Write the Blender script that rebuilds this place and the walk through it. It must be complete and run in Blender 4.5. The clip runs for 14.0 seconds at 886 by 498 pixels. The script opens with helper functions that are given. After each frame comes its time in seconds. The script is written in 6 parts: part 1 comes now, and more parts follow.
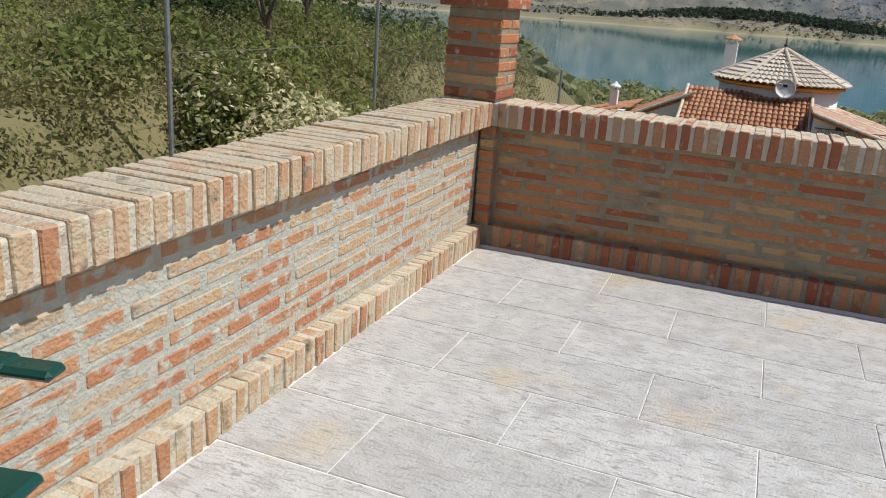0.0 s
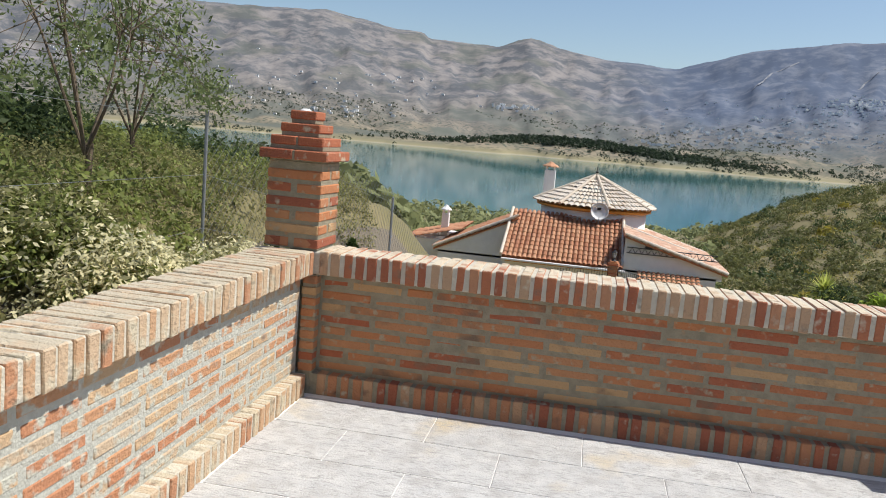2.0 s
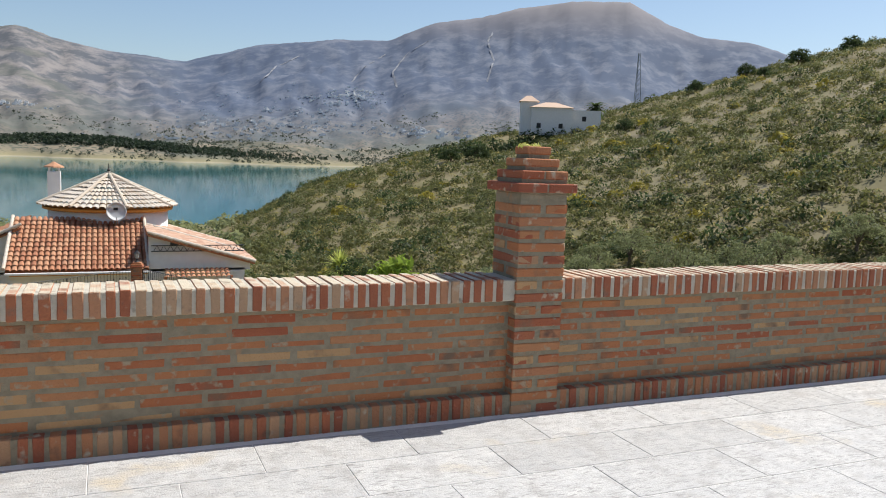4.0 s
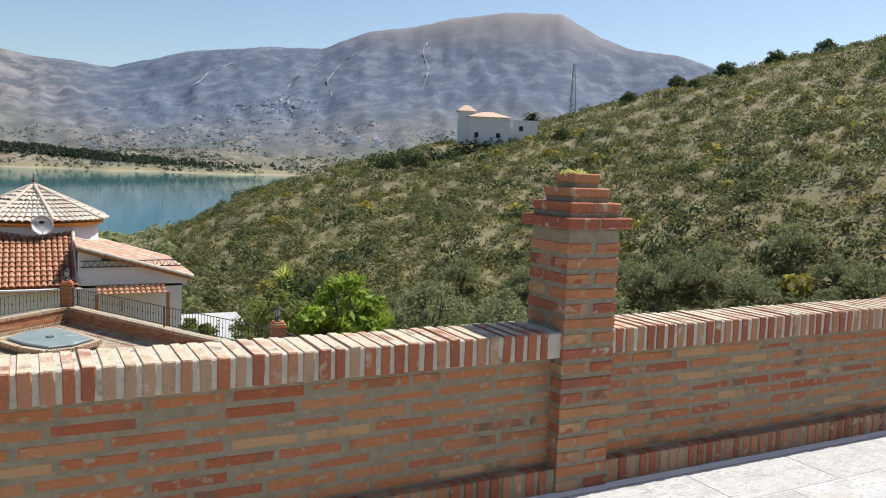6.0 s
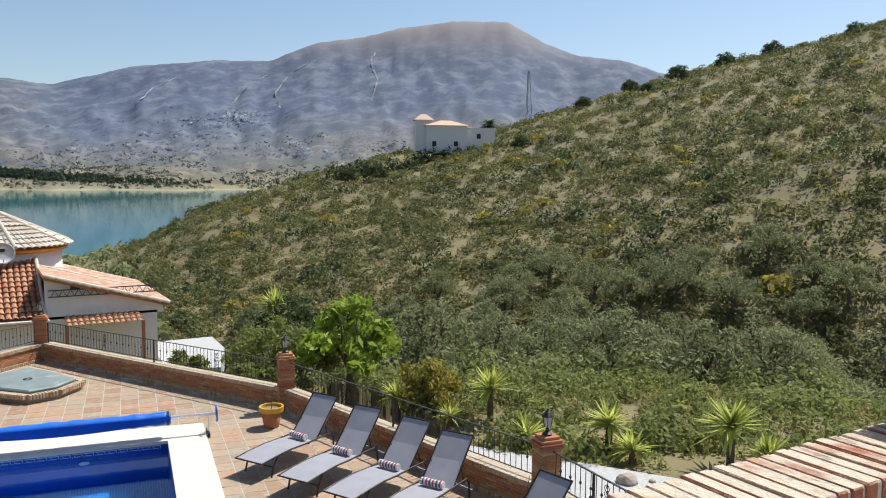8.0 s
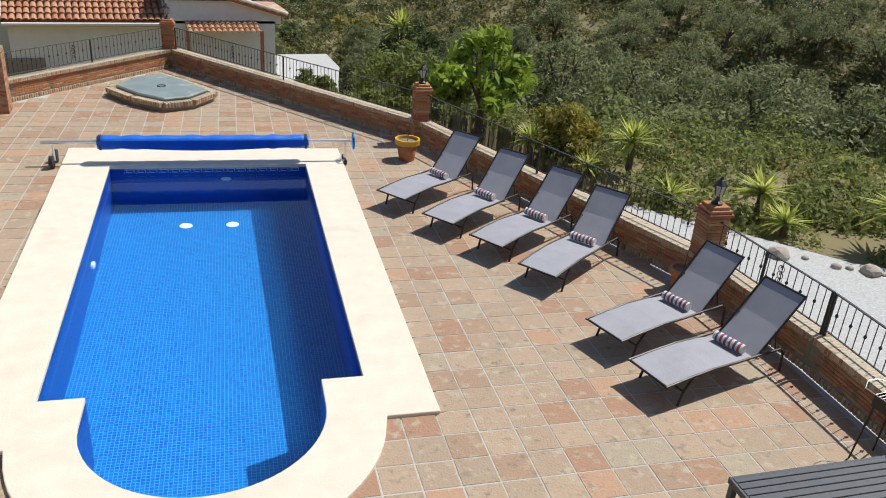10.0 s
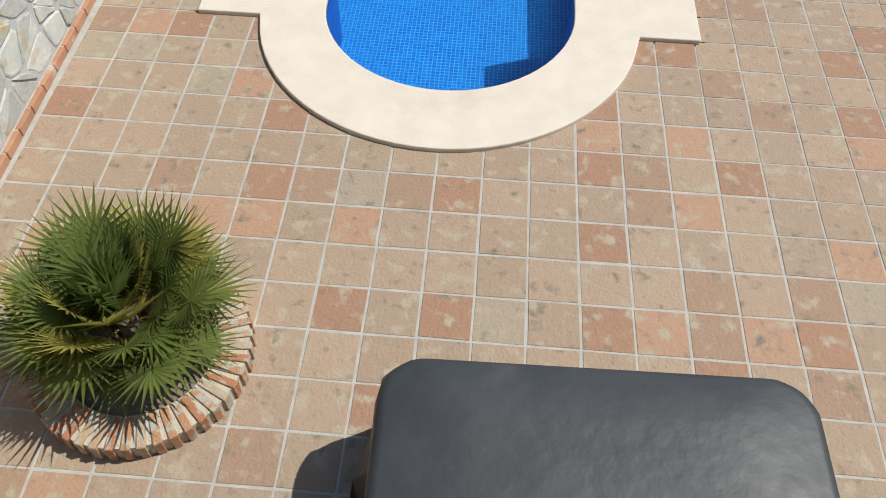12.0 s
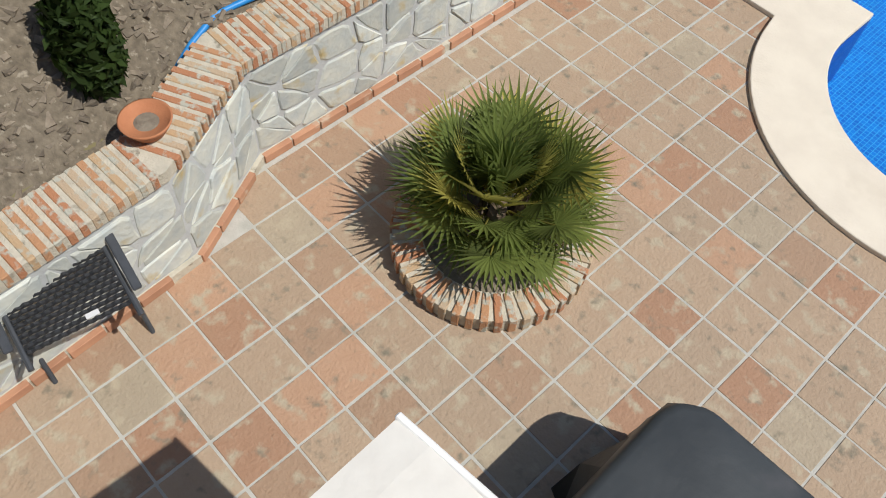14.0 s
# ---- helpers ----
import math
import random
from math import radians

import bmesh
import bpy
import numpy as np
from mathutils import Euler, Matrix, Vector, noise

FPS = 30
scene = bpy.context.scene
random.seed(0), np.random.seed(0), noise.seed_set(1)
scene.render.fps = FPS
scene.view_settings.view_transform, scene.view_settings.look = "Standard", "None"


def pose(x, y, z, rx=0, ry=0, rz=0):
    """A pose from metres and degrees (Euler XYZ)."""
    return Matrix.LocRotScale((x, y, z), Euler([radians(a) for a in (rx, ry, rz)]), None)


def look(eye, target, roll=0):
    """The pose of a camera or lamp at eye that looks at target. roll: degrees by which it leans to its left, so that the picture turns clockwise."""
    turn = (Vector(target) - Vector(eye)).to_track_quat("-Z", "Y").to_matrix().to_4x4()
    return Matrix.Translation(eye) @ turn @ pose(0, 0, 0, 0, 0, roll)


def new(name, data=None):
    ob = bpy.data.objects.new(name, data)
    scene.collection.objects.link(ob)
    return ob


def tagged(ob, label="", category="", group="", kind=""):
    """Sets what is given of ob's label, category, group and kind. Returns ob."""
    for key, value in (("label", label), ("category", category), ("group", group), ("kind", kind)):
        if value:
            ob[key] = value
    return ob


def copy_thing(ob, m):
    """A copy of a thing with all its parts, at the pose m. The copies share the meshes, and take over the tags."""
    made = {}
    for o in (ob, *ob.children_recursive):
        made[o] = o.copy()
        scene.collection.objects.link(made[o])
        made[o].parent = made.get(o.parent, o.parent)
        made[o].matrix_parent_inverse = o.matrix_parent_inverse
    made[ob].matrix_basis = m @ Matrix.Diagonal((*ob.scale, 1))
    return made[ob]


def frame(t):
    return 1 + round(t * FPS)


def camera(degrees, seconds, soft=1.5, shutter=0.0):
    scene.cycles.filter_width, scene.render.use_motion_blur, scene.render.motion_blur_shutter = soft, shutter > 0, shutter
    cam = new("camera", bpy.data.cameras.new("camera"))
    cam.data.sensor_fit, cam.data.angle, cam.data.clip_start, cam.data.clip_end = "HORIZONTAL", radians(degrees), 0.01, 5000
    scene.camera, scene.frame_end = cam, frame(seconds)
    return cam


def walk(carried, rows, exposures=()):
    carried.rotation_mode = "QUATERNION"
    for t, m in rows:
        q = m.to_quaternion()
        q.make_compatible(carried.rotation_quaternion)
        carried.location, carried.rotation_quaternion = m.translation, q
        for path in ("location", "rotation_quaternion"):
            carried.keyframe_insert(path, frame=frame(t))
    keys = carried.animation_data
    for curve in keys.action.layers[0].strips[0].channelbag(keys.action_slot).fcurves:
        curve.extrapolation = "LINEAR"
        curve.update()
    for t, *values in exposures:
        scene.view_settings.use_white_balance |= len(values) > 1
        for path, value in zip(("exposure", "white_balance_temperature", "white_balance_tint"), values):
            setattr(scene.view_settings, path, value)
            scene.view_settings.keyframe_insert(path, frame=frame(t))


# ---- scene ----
EXPOSURE = [(0, -0.13), (1.0, 0.08), (2.0, 0.2), (4.2, 0.24), (7.2, 0.36), (9.3, 0.07), (11, -0.05), (12, -0.18), (14, -0.2)]
cam = camera(58.3, 14.0, soft=1.05)
PATH = [
    (0, (1.442, -4.372, 1.407), (0.755, -2.592, 0.806), 4.1),
    (0.5, (1.397, -4.358, 1.482), (0.683, -2.543, 1.039), 4.1),
    (1, (1.398, -4.354, 1.526), (0.707, -2.51, 1.174), 4.2),
    (1.5, (1.448, -4.347, 1.554), (0.884, -2.454, 1.238), 4.7),
    (2, (1.512, -4.335, 1.578), (1.168, -2.385, 1.297), 4.9),
    (2.5, (1.57, -4.313, 1.59), (1.475, -2.33, 1.348), 4.1),
    (3, (1.619, -4.302, 1.585), (1.795, -2.323, 1.358), 3.7),
    (3.5, (1.665, -4.299, 1.593), (2.188, -2.381, 1.379), 2.3),
    (4, (1.724, -4.259, 1.583), (2.503, -2.431, 1.355), 2.1),
    (4.2, (1.742, -4.208, 1.557), (2.589, -2.413, 1.311), 2.5),
    (6.3, (1.564, -2.96, 1.69), (2.492, -1.198, 1.502), 2.2),
    (6.5, (1.525, -2.73, 1.699), (2.458, -0.97, 1.521), 2.3),
    (7, (1.349, -2.198, 1.72), (2.312, -0.45, 1.58), 3.0),
    (7.2, (1.277, -2.003, 1.743), (2.257, -0.264, 1.605), 2.3),
    (9.3, (0.522, -0.341, 1.743), (1.499, 1.318, 1.202), 1.2),
    (9.5, (0.514, -0.207, 1.735), (1.428, 1.443, 1.071), 1.5),
    (10, (0.431, 0.120, 1.678), (1.202, 1.766, 0.847), 4.4),
    (10.5, (0.428, 0.355, 1.670), (0.995, 2.040, 0.754), 4.3),
    (11, (0.497, 0.496, 1.603), (0.880, 2.166, 0.573), 3.2),
    (11.5, (0.520, 0.566, 1.488), (0.790, 2.037, 0.160), 3.3),
    (12, (0.494, 0.577, 1.383), (0.614, 1.768, -0.219), 1.3),
    (12.5, (0.419, 0.531, 1.333), (0.307, 1.591, -0.360), -2.6),
    (13, (0.294, 0.495, 1.348), (0.004, 1.465, -0.376), 3.5),
    (13.5, (0.219, 0.460, 1.380), (-0.330, 1.348, -0.326), 6.3),
    (14, (0.221, 0.487, 1.422), (-0.370, 1.397, -0.258), 5.6),
]
walk(cam, [(t, look(eye, target, roll)) for t, eye, target, roll in PATH], EXPOSURE)

# world, sun, exposure
SUN = Vector((0.93, 0.17, 1.42)).normalized()
world = bpy.data.worlds.new("sky")
scene.world = world
world.use_nodes = True
wn = world.node_tree
sky = wn.nodes.new("ShaderNodeTexSky")
sky.sky_type, sky.sun_disc = "NISHITA", False
sky.sun_elevation = math.asin(SUN.z)
sky.sun_rotation = math.atan2(SUN.x, SUN.y)
sky.air_density, sky.dust_density, sky.ozone_density = 1.0, 0.8, 2.2
wn.links.new(sky.outputs[0], wn.nodes["Background"].inputs[0])
wn.nodes["Background"].inputs[1].default_value = 0.105
sun = new("sun", bpy.data.lights.new("sun", "SUN"))
sun.data.energy, sun.data.angle, sun.data.color = 5.0, radians(0.5), (1.0, 0.968, 0.905)
sun.matrix_world = look(SUN * 60, (0, 0, 0))

ZL = -3.65          # lower terrace
TURN = radians(-5.63)
OX, OY = 2.155, 7.967
CT, ST = math.cos(TURN), math.sin(TURN)


# the lower terrace is laid out on axes of its own; LOW carries it to its place
LOW = Matrix.Translation((-1.38, 0.124, -0.07)) @ Matrix.Rotation(radians(-3.707), 4, "Z")
LOW_BACK = LOW.inverted()


def settle(before):
    """Carry all that was built since then to the lower terrace's place."""
    for ob in scene.objects:
        if ob not in before and ob.parent is None:
            ob.matrix_basis = LOW @ ob.matrix_basis


def low_place(x, y):
    return tuple((LOW @ Vector((x, y, 0)))[:2])


def pl(u, v):
    """A place on the lower terrace from the pool's own axes."""
    return OX + u * CT - v * ST, OY + u * ST + v * CT


# ---- materials ----
def mat(name, c1, c2, rough=0.8, scale=6.0, bump=0.3, bump_scale=60.0, metal=0.0, vary=0.0, island=False,
        spot=None, spot_scale=2.0, spot_at=0.6, palette=None, spec=0.4, stain=None, stain_scale=1.2, stain_at=0.57, crust=None):
    """A surface of two mixed tones, fine relief, larger stains, and a tone of its own for each piece."""
    m = bpy.data.materials.new(name)
    m.use_nodes = True
    nt = m.node_tree
    n, lk = nt.nodes, nt.links
    p = n["Principled BSDF"]
    geo = n.new("ShaderNodeNewGeometry")
    pos = geo.outputs["Position"]
    rnd = geo.outputs["Random Per Island"] if island else n.new("ShaderNodeObjectInfo").outputs["Random"]

    def noise_tex(s, detail=5):
        t = n.new("ShaderNodeTexNoise")
        t.inputs["Scale"].default_value, t.inputs["Detail"].default_value = s, detail
        lk.new(pos, t.inputs["Vector"])
        return t.outputs["Fac"]

    def mix(f, a, b, mode="MIX"):
        x = n.new("ShaderNodeMix")
        x.data_type, x.blend_type = "RGBA", mode
        for sock, v in ((x.inputs[0], f), (x.inputs[6], a), (x.inputs[7], b)):
            if isinstance(v, (int, float)):
                sock.default_value = v
            elif isinstance(v, tuple):
                sock.default_value = (*v, 1)
            else:
                lk.new(v, sock)
        return x.outputs[2]

    def ramp(f, lo, hi):
        r = n.new("ShaderNodeMapRange")
        r.inputs[1].default_value, r.inputs[2].default_value = lo, hi
        lk.new(f, r.inputs[0])
        return r.outputs[0]

    col = mix(ramp(noise_tex(scale), 0.3, 0.7), c1, c2)
    if palette:
        cr = n.new("ShaderNodeValToRGB")
        cr.color_ramp.interpolation = "CONSTANT"
        el = cr.color_ramp.elements
        for i, c in enumerate(palette):
            e = el[i] if i < 2 else el.new(0.5)
            e.position, e.color = i / len(palette), (*c, 1)
        lk.new(rnd, cr.inputs[0])
        col = mix(0.72, col, cr.outputs[0])
    if vary:
        col = mix(1.0, col, mix(ramp(rnd, 0, 1), (1 - vary,) * 3, (1 + vary,) * 3), "MULTIPLY")
    if spot:
        col = mix(ramp(noise_tex(spot_scale, 6), spot_at, spot_at + 0.12), col, spot)
    if crust:
        sx = n.new("ShaderNodeSeparateXYZ")
        lk.new(geo.outputs["Normal"], sx.inputs[0])
        mul = n.new("ShaderNodeMath")
        mul.operation = "MULTIPLY"
        lk.new(ramp(sx.outputs[2], 0.6, 0.9), mul.inputs[0])
        lk.new(ramp(noise_tex(6.0, 8), 0.30, 0.52), mul.inputs[1])
        col = mix(mul.outputs[0], col, crust)
    if stain:
        col = mix(ramp(noise_tex(stain_scale, 7), stain_at, stain_at + 0.16), col, stain)
    lk.new(col, p.inputs["Base Color"])
    lk.new(ramp(noise_tex(scale * 3), -0.5, 1.5), p.inputs["Roughness"])
    rr = n.new("ShaderNodeMapRange")
    rr.inputs[3].default_value, rr.inputs[4].default_value = max(rough - 0.1, 0.02), min(rough + 0.1, 1)
    lk.new(noise_tex(scale * 3), rr.inputs[0])
    lk.new(rr.outputs[0], p.inputs["Roughness"])
    p.inputs["Metallic"].default_value = metal
    p.inputs["Specular IOR Level"].default_value = spec
    if bump:
        b = n.new("ShaderNodeBump")
        b.inputs["Strength"].default_value, b.inputs["Distance"].default_value = bump, 0.01
        lk.new(noise_tex(bump_scale, 6), b.inputs["Height"])
        lk.new(b.outputs[0], p.inputs["Normal"])
    return m


SMEAR = (0.38, 0.31, 0.21)
RED = [(0.44, 0.15, 0.06), (0.48, 0.23, 0.10), (0.36, 0.10, 0.045), (0.52, 0.35, 0.17), (0.47, 0.19, 0.075), (0.50, 0.29, 0.14), (0.46, 0.21, 0.09), (0.50, 0.27, 0.12)]
M_brick = mat("brick", (0.42, 0.17, 0.085), (0.30, 0.11, 0.06), 0.92, 14, 1.0, 70, palette=RED, spot=SMEAR, spot_scale=18, spot_at=0.585, stain=(0.19, 0.125, 0.08), stain_scale=5.0, stain_at=0.55)
M_brick_cap = mat("coping_brick", (0.46, 0.24, 0.13), (0.38, 0.17, 0.09), 0.92, 14, 1.0, 70, palette=[(0.50, 0.33, 0.19), (0.43, 0.21, 0.11), (0.53, 0.42, 0.28), (0.50, 0.37, 0.23), (0.47, 0.40, 0.29)], spot=(0.50, 0.43, 0.31), spot_scale=9, spot_at=0.51, stain=(0.15, 0.125, 0.09), stain_scale=13, stain_at=0.575, crust=(0.47, 0.405, 0.30))
# Paler brick for the left wall; its sunlight is partly put into the colour.
M_brick_left = mat("sunlit_smeared_brick", (0.46, 0.25, 0.14), (0.40, 0.20, 0.11), 0.92, 14, 1.0, 70, palette=[(0.47, 0.25, 0.13), (0.50, 0.37, 0.22), (0.42, 0.18, 0.09), (0.48, 0.40, 0.28), (0.30, 0.22, 0.19)], spot=(0.44, 0.43, 0.36), spot_scale=15, spot_at=0.50, stain=(0.26, 0.19, 0.14), stain_scale=8, stain_at=0.62)
M_brick_front = mat("red_coping_brick", (0.40, 0.15, 0.075), (0.28, 0.09, 0.05), 0.92, 14, 1.0, 70, palette=[(0.38, 0.125, 0.06), (0.29, 0.085, 0.045), (0.45, 0.21, 0.10), (0.46, 0.30, 0.17)], spot=(0.48, 0.42, 0.31), spot_scale=14, spot_at=0.60, stain=(0.16, 0.09, 0.06), stain_scale=9, stain_at=0.60)
M_cop_front = mat("weathered_coping_brick", (0.40, 0.17, 0.09), (0.30, 0.11, 0.06), 0.92, 14, 1.0, 70, palette=[(0.40, 0.14, 0.065), (0.32, 0.10, 0.05), (0.46, 0.24, 0.13), (0.47, 0.34, 0.21)], spot=(0.50, 0.44, 0.33), spot_scale=10, spot_at=0.60, stain=(0.19, 0.14, 0.10), stain_scale=11, stain_at=0.59, crust=(0.55, 0.475, 0.355))
M_mortar = mat("mortar", (0.31, 0.27, 0.19), (0.225, 0.20, 0.14), 0.95, 18, 1.0, 60, spot=(0.38, 0.22, 0.12), spot_scale=14, spot_at=0.60)
# Same mortar for the left wall, its sunlight put into a paler colour.
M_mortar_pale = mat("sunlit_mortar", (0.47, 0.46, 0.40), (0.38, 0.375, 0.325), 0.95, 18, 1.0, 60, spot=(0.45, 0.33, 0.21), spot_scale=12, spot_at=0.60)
M_cap_mortar = mat("coping_mortar", (0.57, 0.52, 0.42), (0.45, 0.41, 0.33), 0.95, 12, 1.0, 60, spot=(0.17, 0.15, 0.115), spot_scale=9, spot_at=0.61)
M_cotto_joint = mat("cotto_joint", (0.49, 0.475, 0.43), (0.38, 0.37, 0.33), 0.95, 7, 0.5, 80)
COT = [(0.40, 0.265, 0.175), (0.40, 0.31, 0.22), (0.37, 0.205, 0.125), (0.365, 0.32, 0.235), (0.35, 0.265, 0.185), (0.28, 0.255, 0.205), (0.385, 0.31, 0.225), (0.36, 0.215, 0.135), (0.33, 0.29, 0.22)]
M_cotto = mat("cotto_tile", (0.40, 0.28, 0.19), (0.33, 0.21, 0.135), 0.75, 16, 0.9, 40, palette=COT, vary=0.16, spot=(0.40, 0.335, 0.24), spot_scale=6.5, spot_at=0.555, stain=(0.19, 0.165, 0.12), stain_scale=8.5, stain_at=0.60)
M_cotto_far = mat("cotto_tile_rest", (0.40, 0.28, 0.19), (0.33, 0.21, 0.135), 0.75, 16, 0.9, 40, palette=COT, vary=0.16, island=True, spot=(0.40, 0.335, 0.24), spot_scale=6.5, spot_at=0.555, stain=(0.19, 0.165, 0.12), stain_scale=8.5, stain_at=0.60)
M_slab_joint = mat("slab_joint", (0.80, 0.78, 0.74), (0.70, 0.68, 0.65), 0.9, 8, 0.3, 60)
M_poolstone = mat("pool_coping_stone", (0.70, 0.63, 0.52), (0.64, 0.57, 0.47), 0.8, 4, 0.25, 40, spot=(0.60, 0.53, 0.43), spot_scale=1.4)
M_white = mat("white_paint", (0.80, 0.79, 0.77), (0.74, 0.73, 0.71), 0.8, 3, 0.3, 30)
M_iron = mat("black_iron", (0.025, 0.025, 0.026), (0.05, 0.045, 0.04), 0.5, 20, 0.2, 90, metal=0.3)
M_galv = mat("galvanised_steel", (0.32, 0.33, 0.34), (0.24, 0.25, 0.26), 0.5, 14, 0.1, 60, metal=0.6)
ROOF = [(0.44, 0.20, 0.105), (0.36, 0.15, 0.08), (0.52, 0.28, 0.16), (0.46, 0.24, 0.14), (0.30, 0.14, 0.085)]
M_roof = mat("clay_roof_tile", (0.44, 0.20, 0.11), (0.34, 0.14, 0.075), 0.85, 3, 0.3, 30, palette=ROOF, island=True)
M_roof_pale = mat("pale_roof_tile", (0.60, 0.50, 0.38), (0.50, 0.38, 0.27), 0.85, 3, 0.3, 30, palette=[(0.64, 0.58, 0.50), (0.58, 0.50, 0.41), (0.54, 0.50, 0.45)], island=True)
M_roof_pink = mat("faded_roof_tile", (0.58, 0.34, 0.23), (0.48, 0.27, 0.18), 0.85, 3, 0.3, 30, palette=[(0.56, 0.38, 0.27), (0.48, 0.29, 0.20), (0.60, 0.46, 0.35), (0.42, 0.25, 0.18)], island=True)
M_ochre = mat("ochre_paint", (0.62, 0.28, 0.05), (0.55, 0.24, 0.05), 0.7, 5, 0.2, 30)
M_gravel = mat("pale_gravel", (0.50, 0.50, 0.49), (0.36, 0.36, 0.35), 0.95, 22, 1.0, 45, spot=(0.52, 0.46, 0.38), spot_scale=0.35, spot_at=0.55)
M_rock = mat("rock", (0.44, 0.39, 0.32), (0.33, 0.28, 0.22), 0.9, 4, 0.8, 20)
M_soil = mat("slate_soil", (0.24, 0.20, 0.15), (0.15, 0.12, 0.09), 0.95, 14, 1.0, 40, vary=0.3, island=True)
M_bed = mat("bed_soil", (0.20, 0.165, 0.12), (0.11, 0.09, 0.065), 0.95, 20, 1.0, 45, spot=(0.30, 0.26, 0.20), spot_scale=24, spot_at=0.6)
M_mesh = mat("sling_fabric", (0.33, 0.33, 0.36), (0.29, 0.29, 0.32), 0.6, 3, 0.25, 400)
M_bronze = mat("dark_bronze_frame", (0.045, 0.032, 0.026), (0.03, 0.024, 0.02), 0.45, 20, 0.05, 60, metal=0.3)
M_blue = mat("blue_cover_sheet", (0.012, 0.17, 0.72), (0.01, 0.13, 0.60), 0.4, 5, 0.5, 120)
M_alu = mat("aluminium_tube", (0.72, 0.72, 0.72), (0.62, 0.62, 0.62), 0.35, 14, 0.05, 60, metal=0.8)
M_black = mat("black_plastic", (0.018, 0.018, 0.02), (0.03, 0.03, 0.032), 0.55, 20, 0.1, 80)
M_cover = mat("charcoal_cover", (0.050, 0.056, 0.060), (0.036, 0.041, 0.045), 0.5, 2.5, 0.5, 9, spot=(0.075, 0.075, 0.08), spot_scale=1.6, spot_at=0.62)
M_cloth = mat("white_tablecloth", (0.70, 0.675, 0.62), (0.63, 0.60, 0.55), 0.7, 5, 0.5, 12)
M_terra = mat("terracotta_pot", (0.46, 0.19, 0.09), (0.38, 0.15, 0.07), 0.8, 8, 0.3, 60)
M_yellow = mat("yellow_glaze", (0.62, 0.36, 0.04), (0.52, 0.28, 0.03), 0.4, 8, 0.1, 60)
M_rattan = mat("woven_black_rattan", (0.022, 0.024, 0.027), (0.034, 0.036, 0.04), 0.5, 30, 0.6, 200)
M_greyframe = mat("grey_frame", (0.07, 0.075, 0.085), (0.055, 0.06, 0.068), 0.45, 20, 0.1, 80, metal=0.2)
M_greenplastic = mat("green_plastic", (0.006, 0.045, 0.035), (0.008, 0.055, 0.042), 0.3, 9, 0.05, 60)
M_hose = mat("blue_hose", (0.03, 0.25, 0.60), (0.02, 0.20, 0.52), 0.4, 9, 0.1, 60)
M_wood = mat("bark", (0.16, 0.12, 0.08), (0.10, 0.075, 0.05), 0.95, 12, 0.8, 40)
M_glasslamp = mat("lamp_glass", (0.45, 0.45, 0.42), (0.38, 0.38, 0.36), 0.2, 9, 0.05, 60)
M_dish = mat("dish_grey", (0.62, 0.62, 0.62), (0.55, 0.55, 0.55), 0.5, 5, 0.05, 30)
M_towel_w = mat("towel_white", (0.74, 0.71, 0.68), (0.66, 0.63, 0.60), 0.95, 30, 0.8, 200)
M_towel_r = mat("towel_red", (0.45, 0.09, 0.12), (0.36, 0.07, 0.10), 0.95, 30, 0.8, 200)
M_towel_b = mat("towel_blue", (0.11, 0.13, 0.22), (0.09, 0.10, 0.18), 0.95, 30, 0.8, 200)
M_shutter = mat("taupe_shutter", (0.30, 0.27, 0.23), (0.26, 0.23, 0.20), 0.6, 8, 0.2, 60)
M_spacover = mat("grey_green_vinyl", (0.23, 0.28, 0.27), (0.18, 0.22, 0.22), 0.5, 2.5, 0.4, 12, spot=(0.38, 0.38, 0.35), spot_scale=2.0, spot_at=0.6)


def leaf(name, c1, c2, vary=0.35):
    m = mat(name, c1, c2, 0.6, 0.6, 0.0, 30, vary=vary, island=True, spec=0.25)
    nt = m.node_tree
    p = nt.nodes["Principled BSDF"]
    tr = nt.nodes.new("ShaderNodeBsdfTranslucent")
    nt.links.new(p.inputs["Base Color"].links[0].from_socket, tr.inputs["Color"])
    mx = nt.nodes.new("ShaderNodeMixShader")
    mx.inputs[0].default_value = 0.5
    nt.links.new(p.outputs[0], mx.inputs[1])
    nt.links.new(tr.outputs[0], mx.inputs[2])
    nt.links.new(mx.outputs[0], nt.nodes["Material Output"].inputs["Surface"])
    return m


M_scrub = leaf("scrub_leaves", (0.175, 0.175, 0.062), (0.105, 0.115, 0.042))
M_weed = leaf("weed_leaves", (0.24, 0.27, 0.075), (0.16, 0.19, 0.055))
M_dry = leaf("dry_grass", (0.38, 0.32, 0.13), (0.28, 0.25, 0.09))
M_straw = leaf("straw", (0.32, 0.295, 0.13), (0.18, 0.185, 0.075))
M_olive = leaf("olive_leaves", (0.29, 0.31, 0.15), (0.19, 0.21, 0.095))
M_almond = leaf("almond_leaves", (0.20, 0.24, 0.10), (0.12, 0.155, 0.06))
M_dark = leaf("dark_leaves", (0.075, 0.105, 0.038), (0.05, 0.075, 0.028))
M_bright = leaf("bright_leaves", (0.33, 0.42, 0.06), (0.20, 0.30, 0.045))
M_yucca = leaf("yucca_leaves", (0.60, 0.62, 0.16), (0.34, 0.40, 0.09))
M_broom = leaf("broom_flower", (0.34, 0.28, 0.045), (0.24, 0.22, 0.045))
M_flower = leaf("daisy_petals", (0.78, 0.74, 0.50), (0.70, 0.62, 0.35), 0.2)
M_palm = leaf("palm_leaves", (0.165, 0.205, 0.052), (0.062, 0.092, 0.024), 0.55)
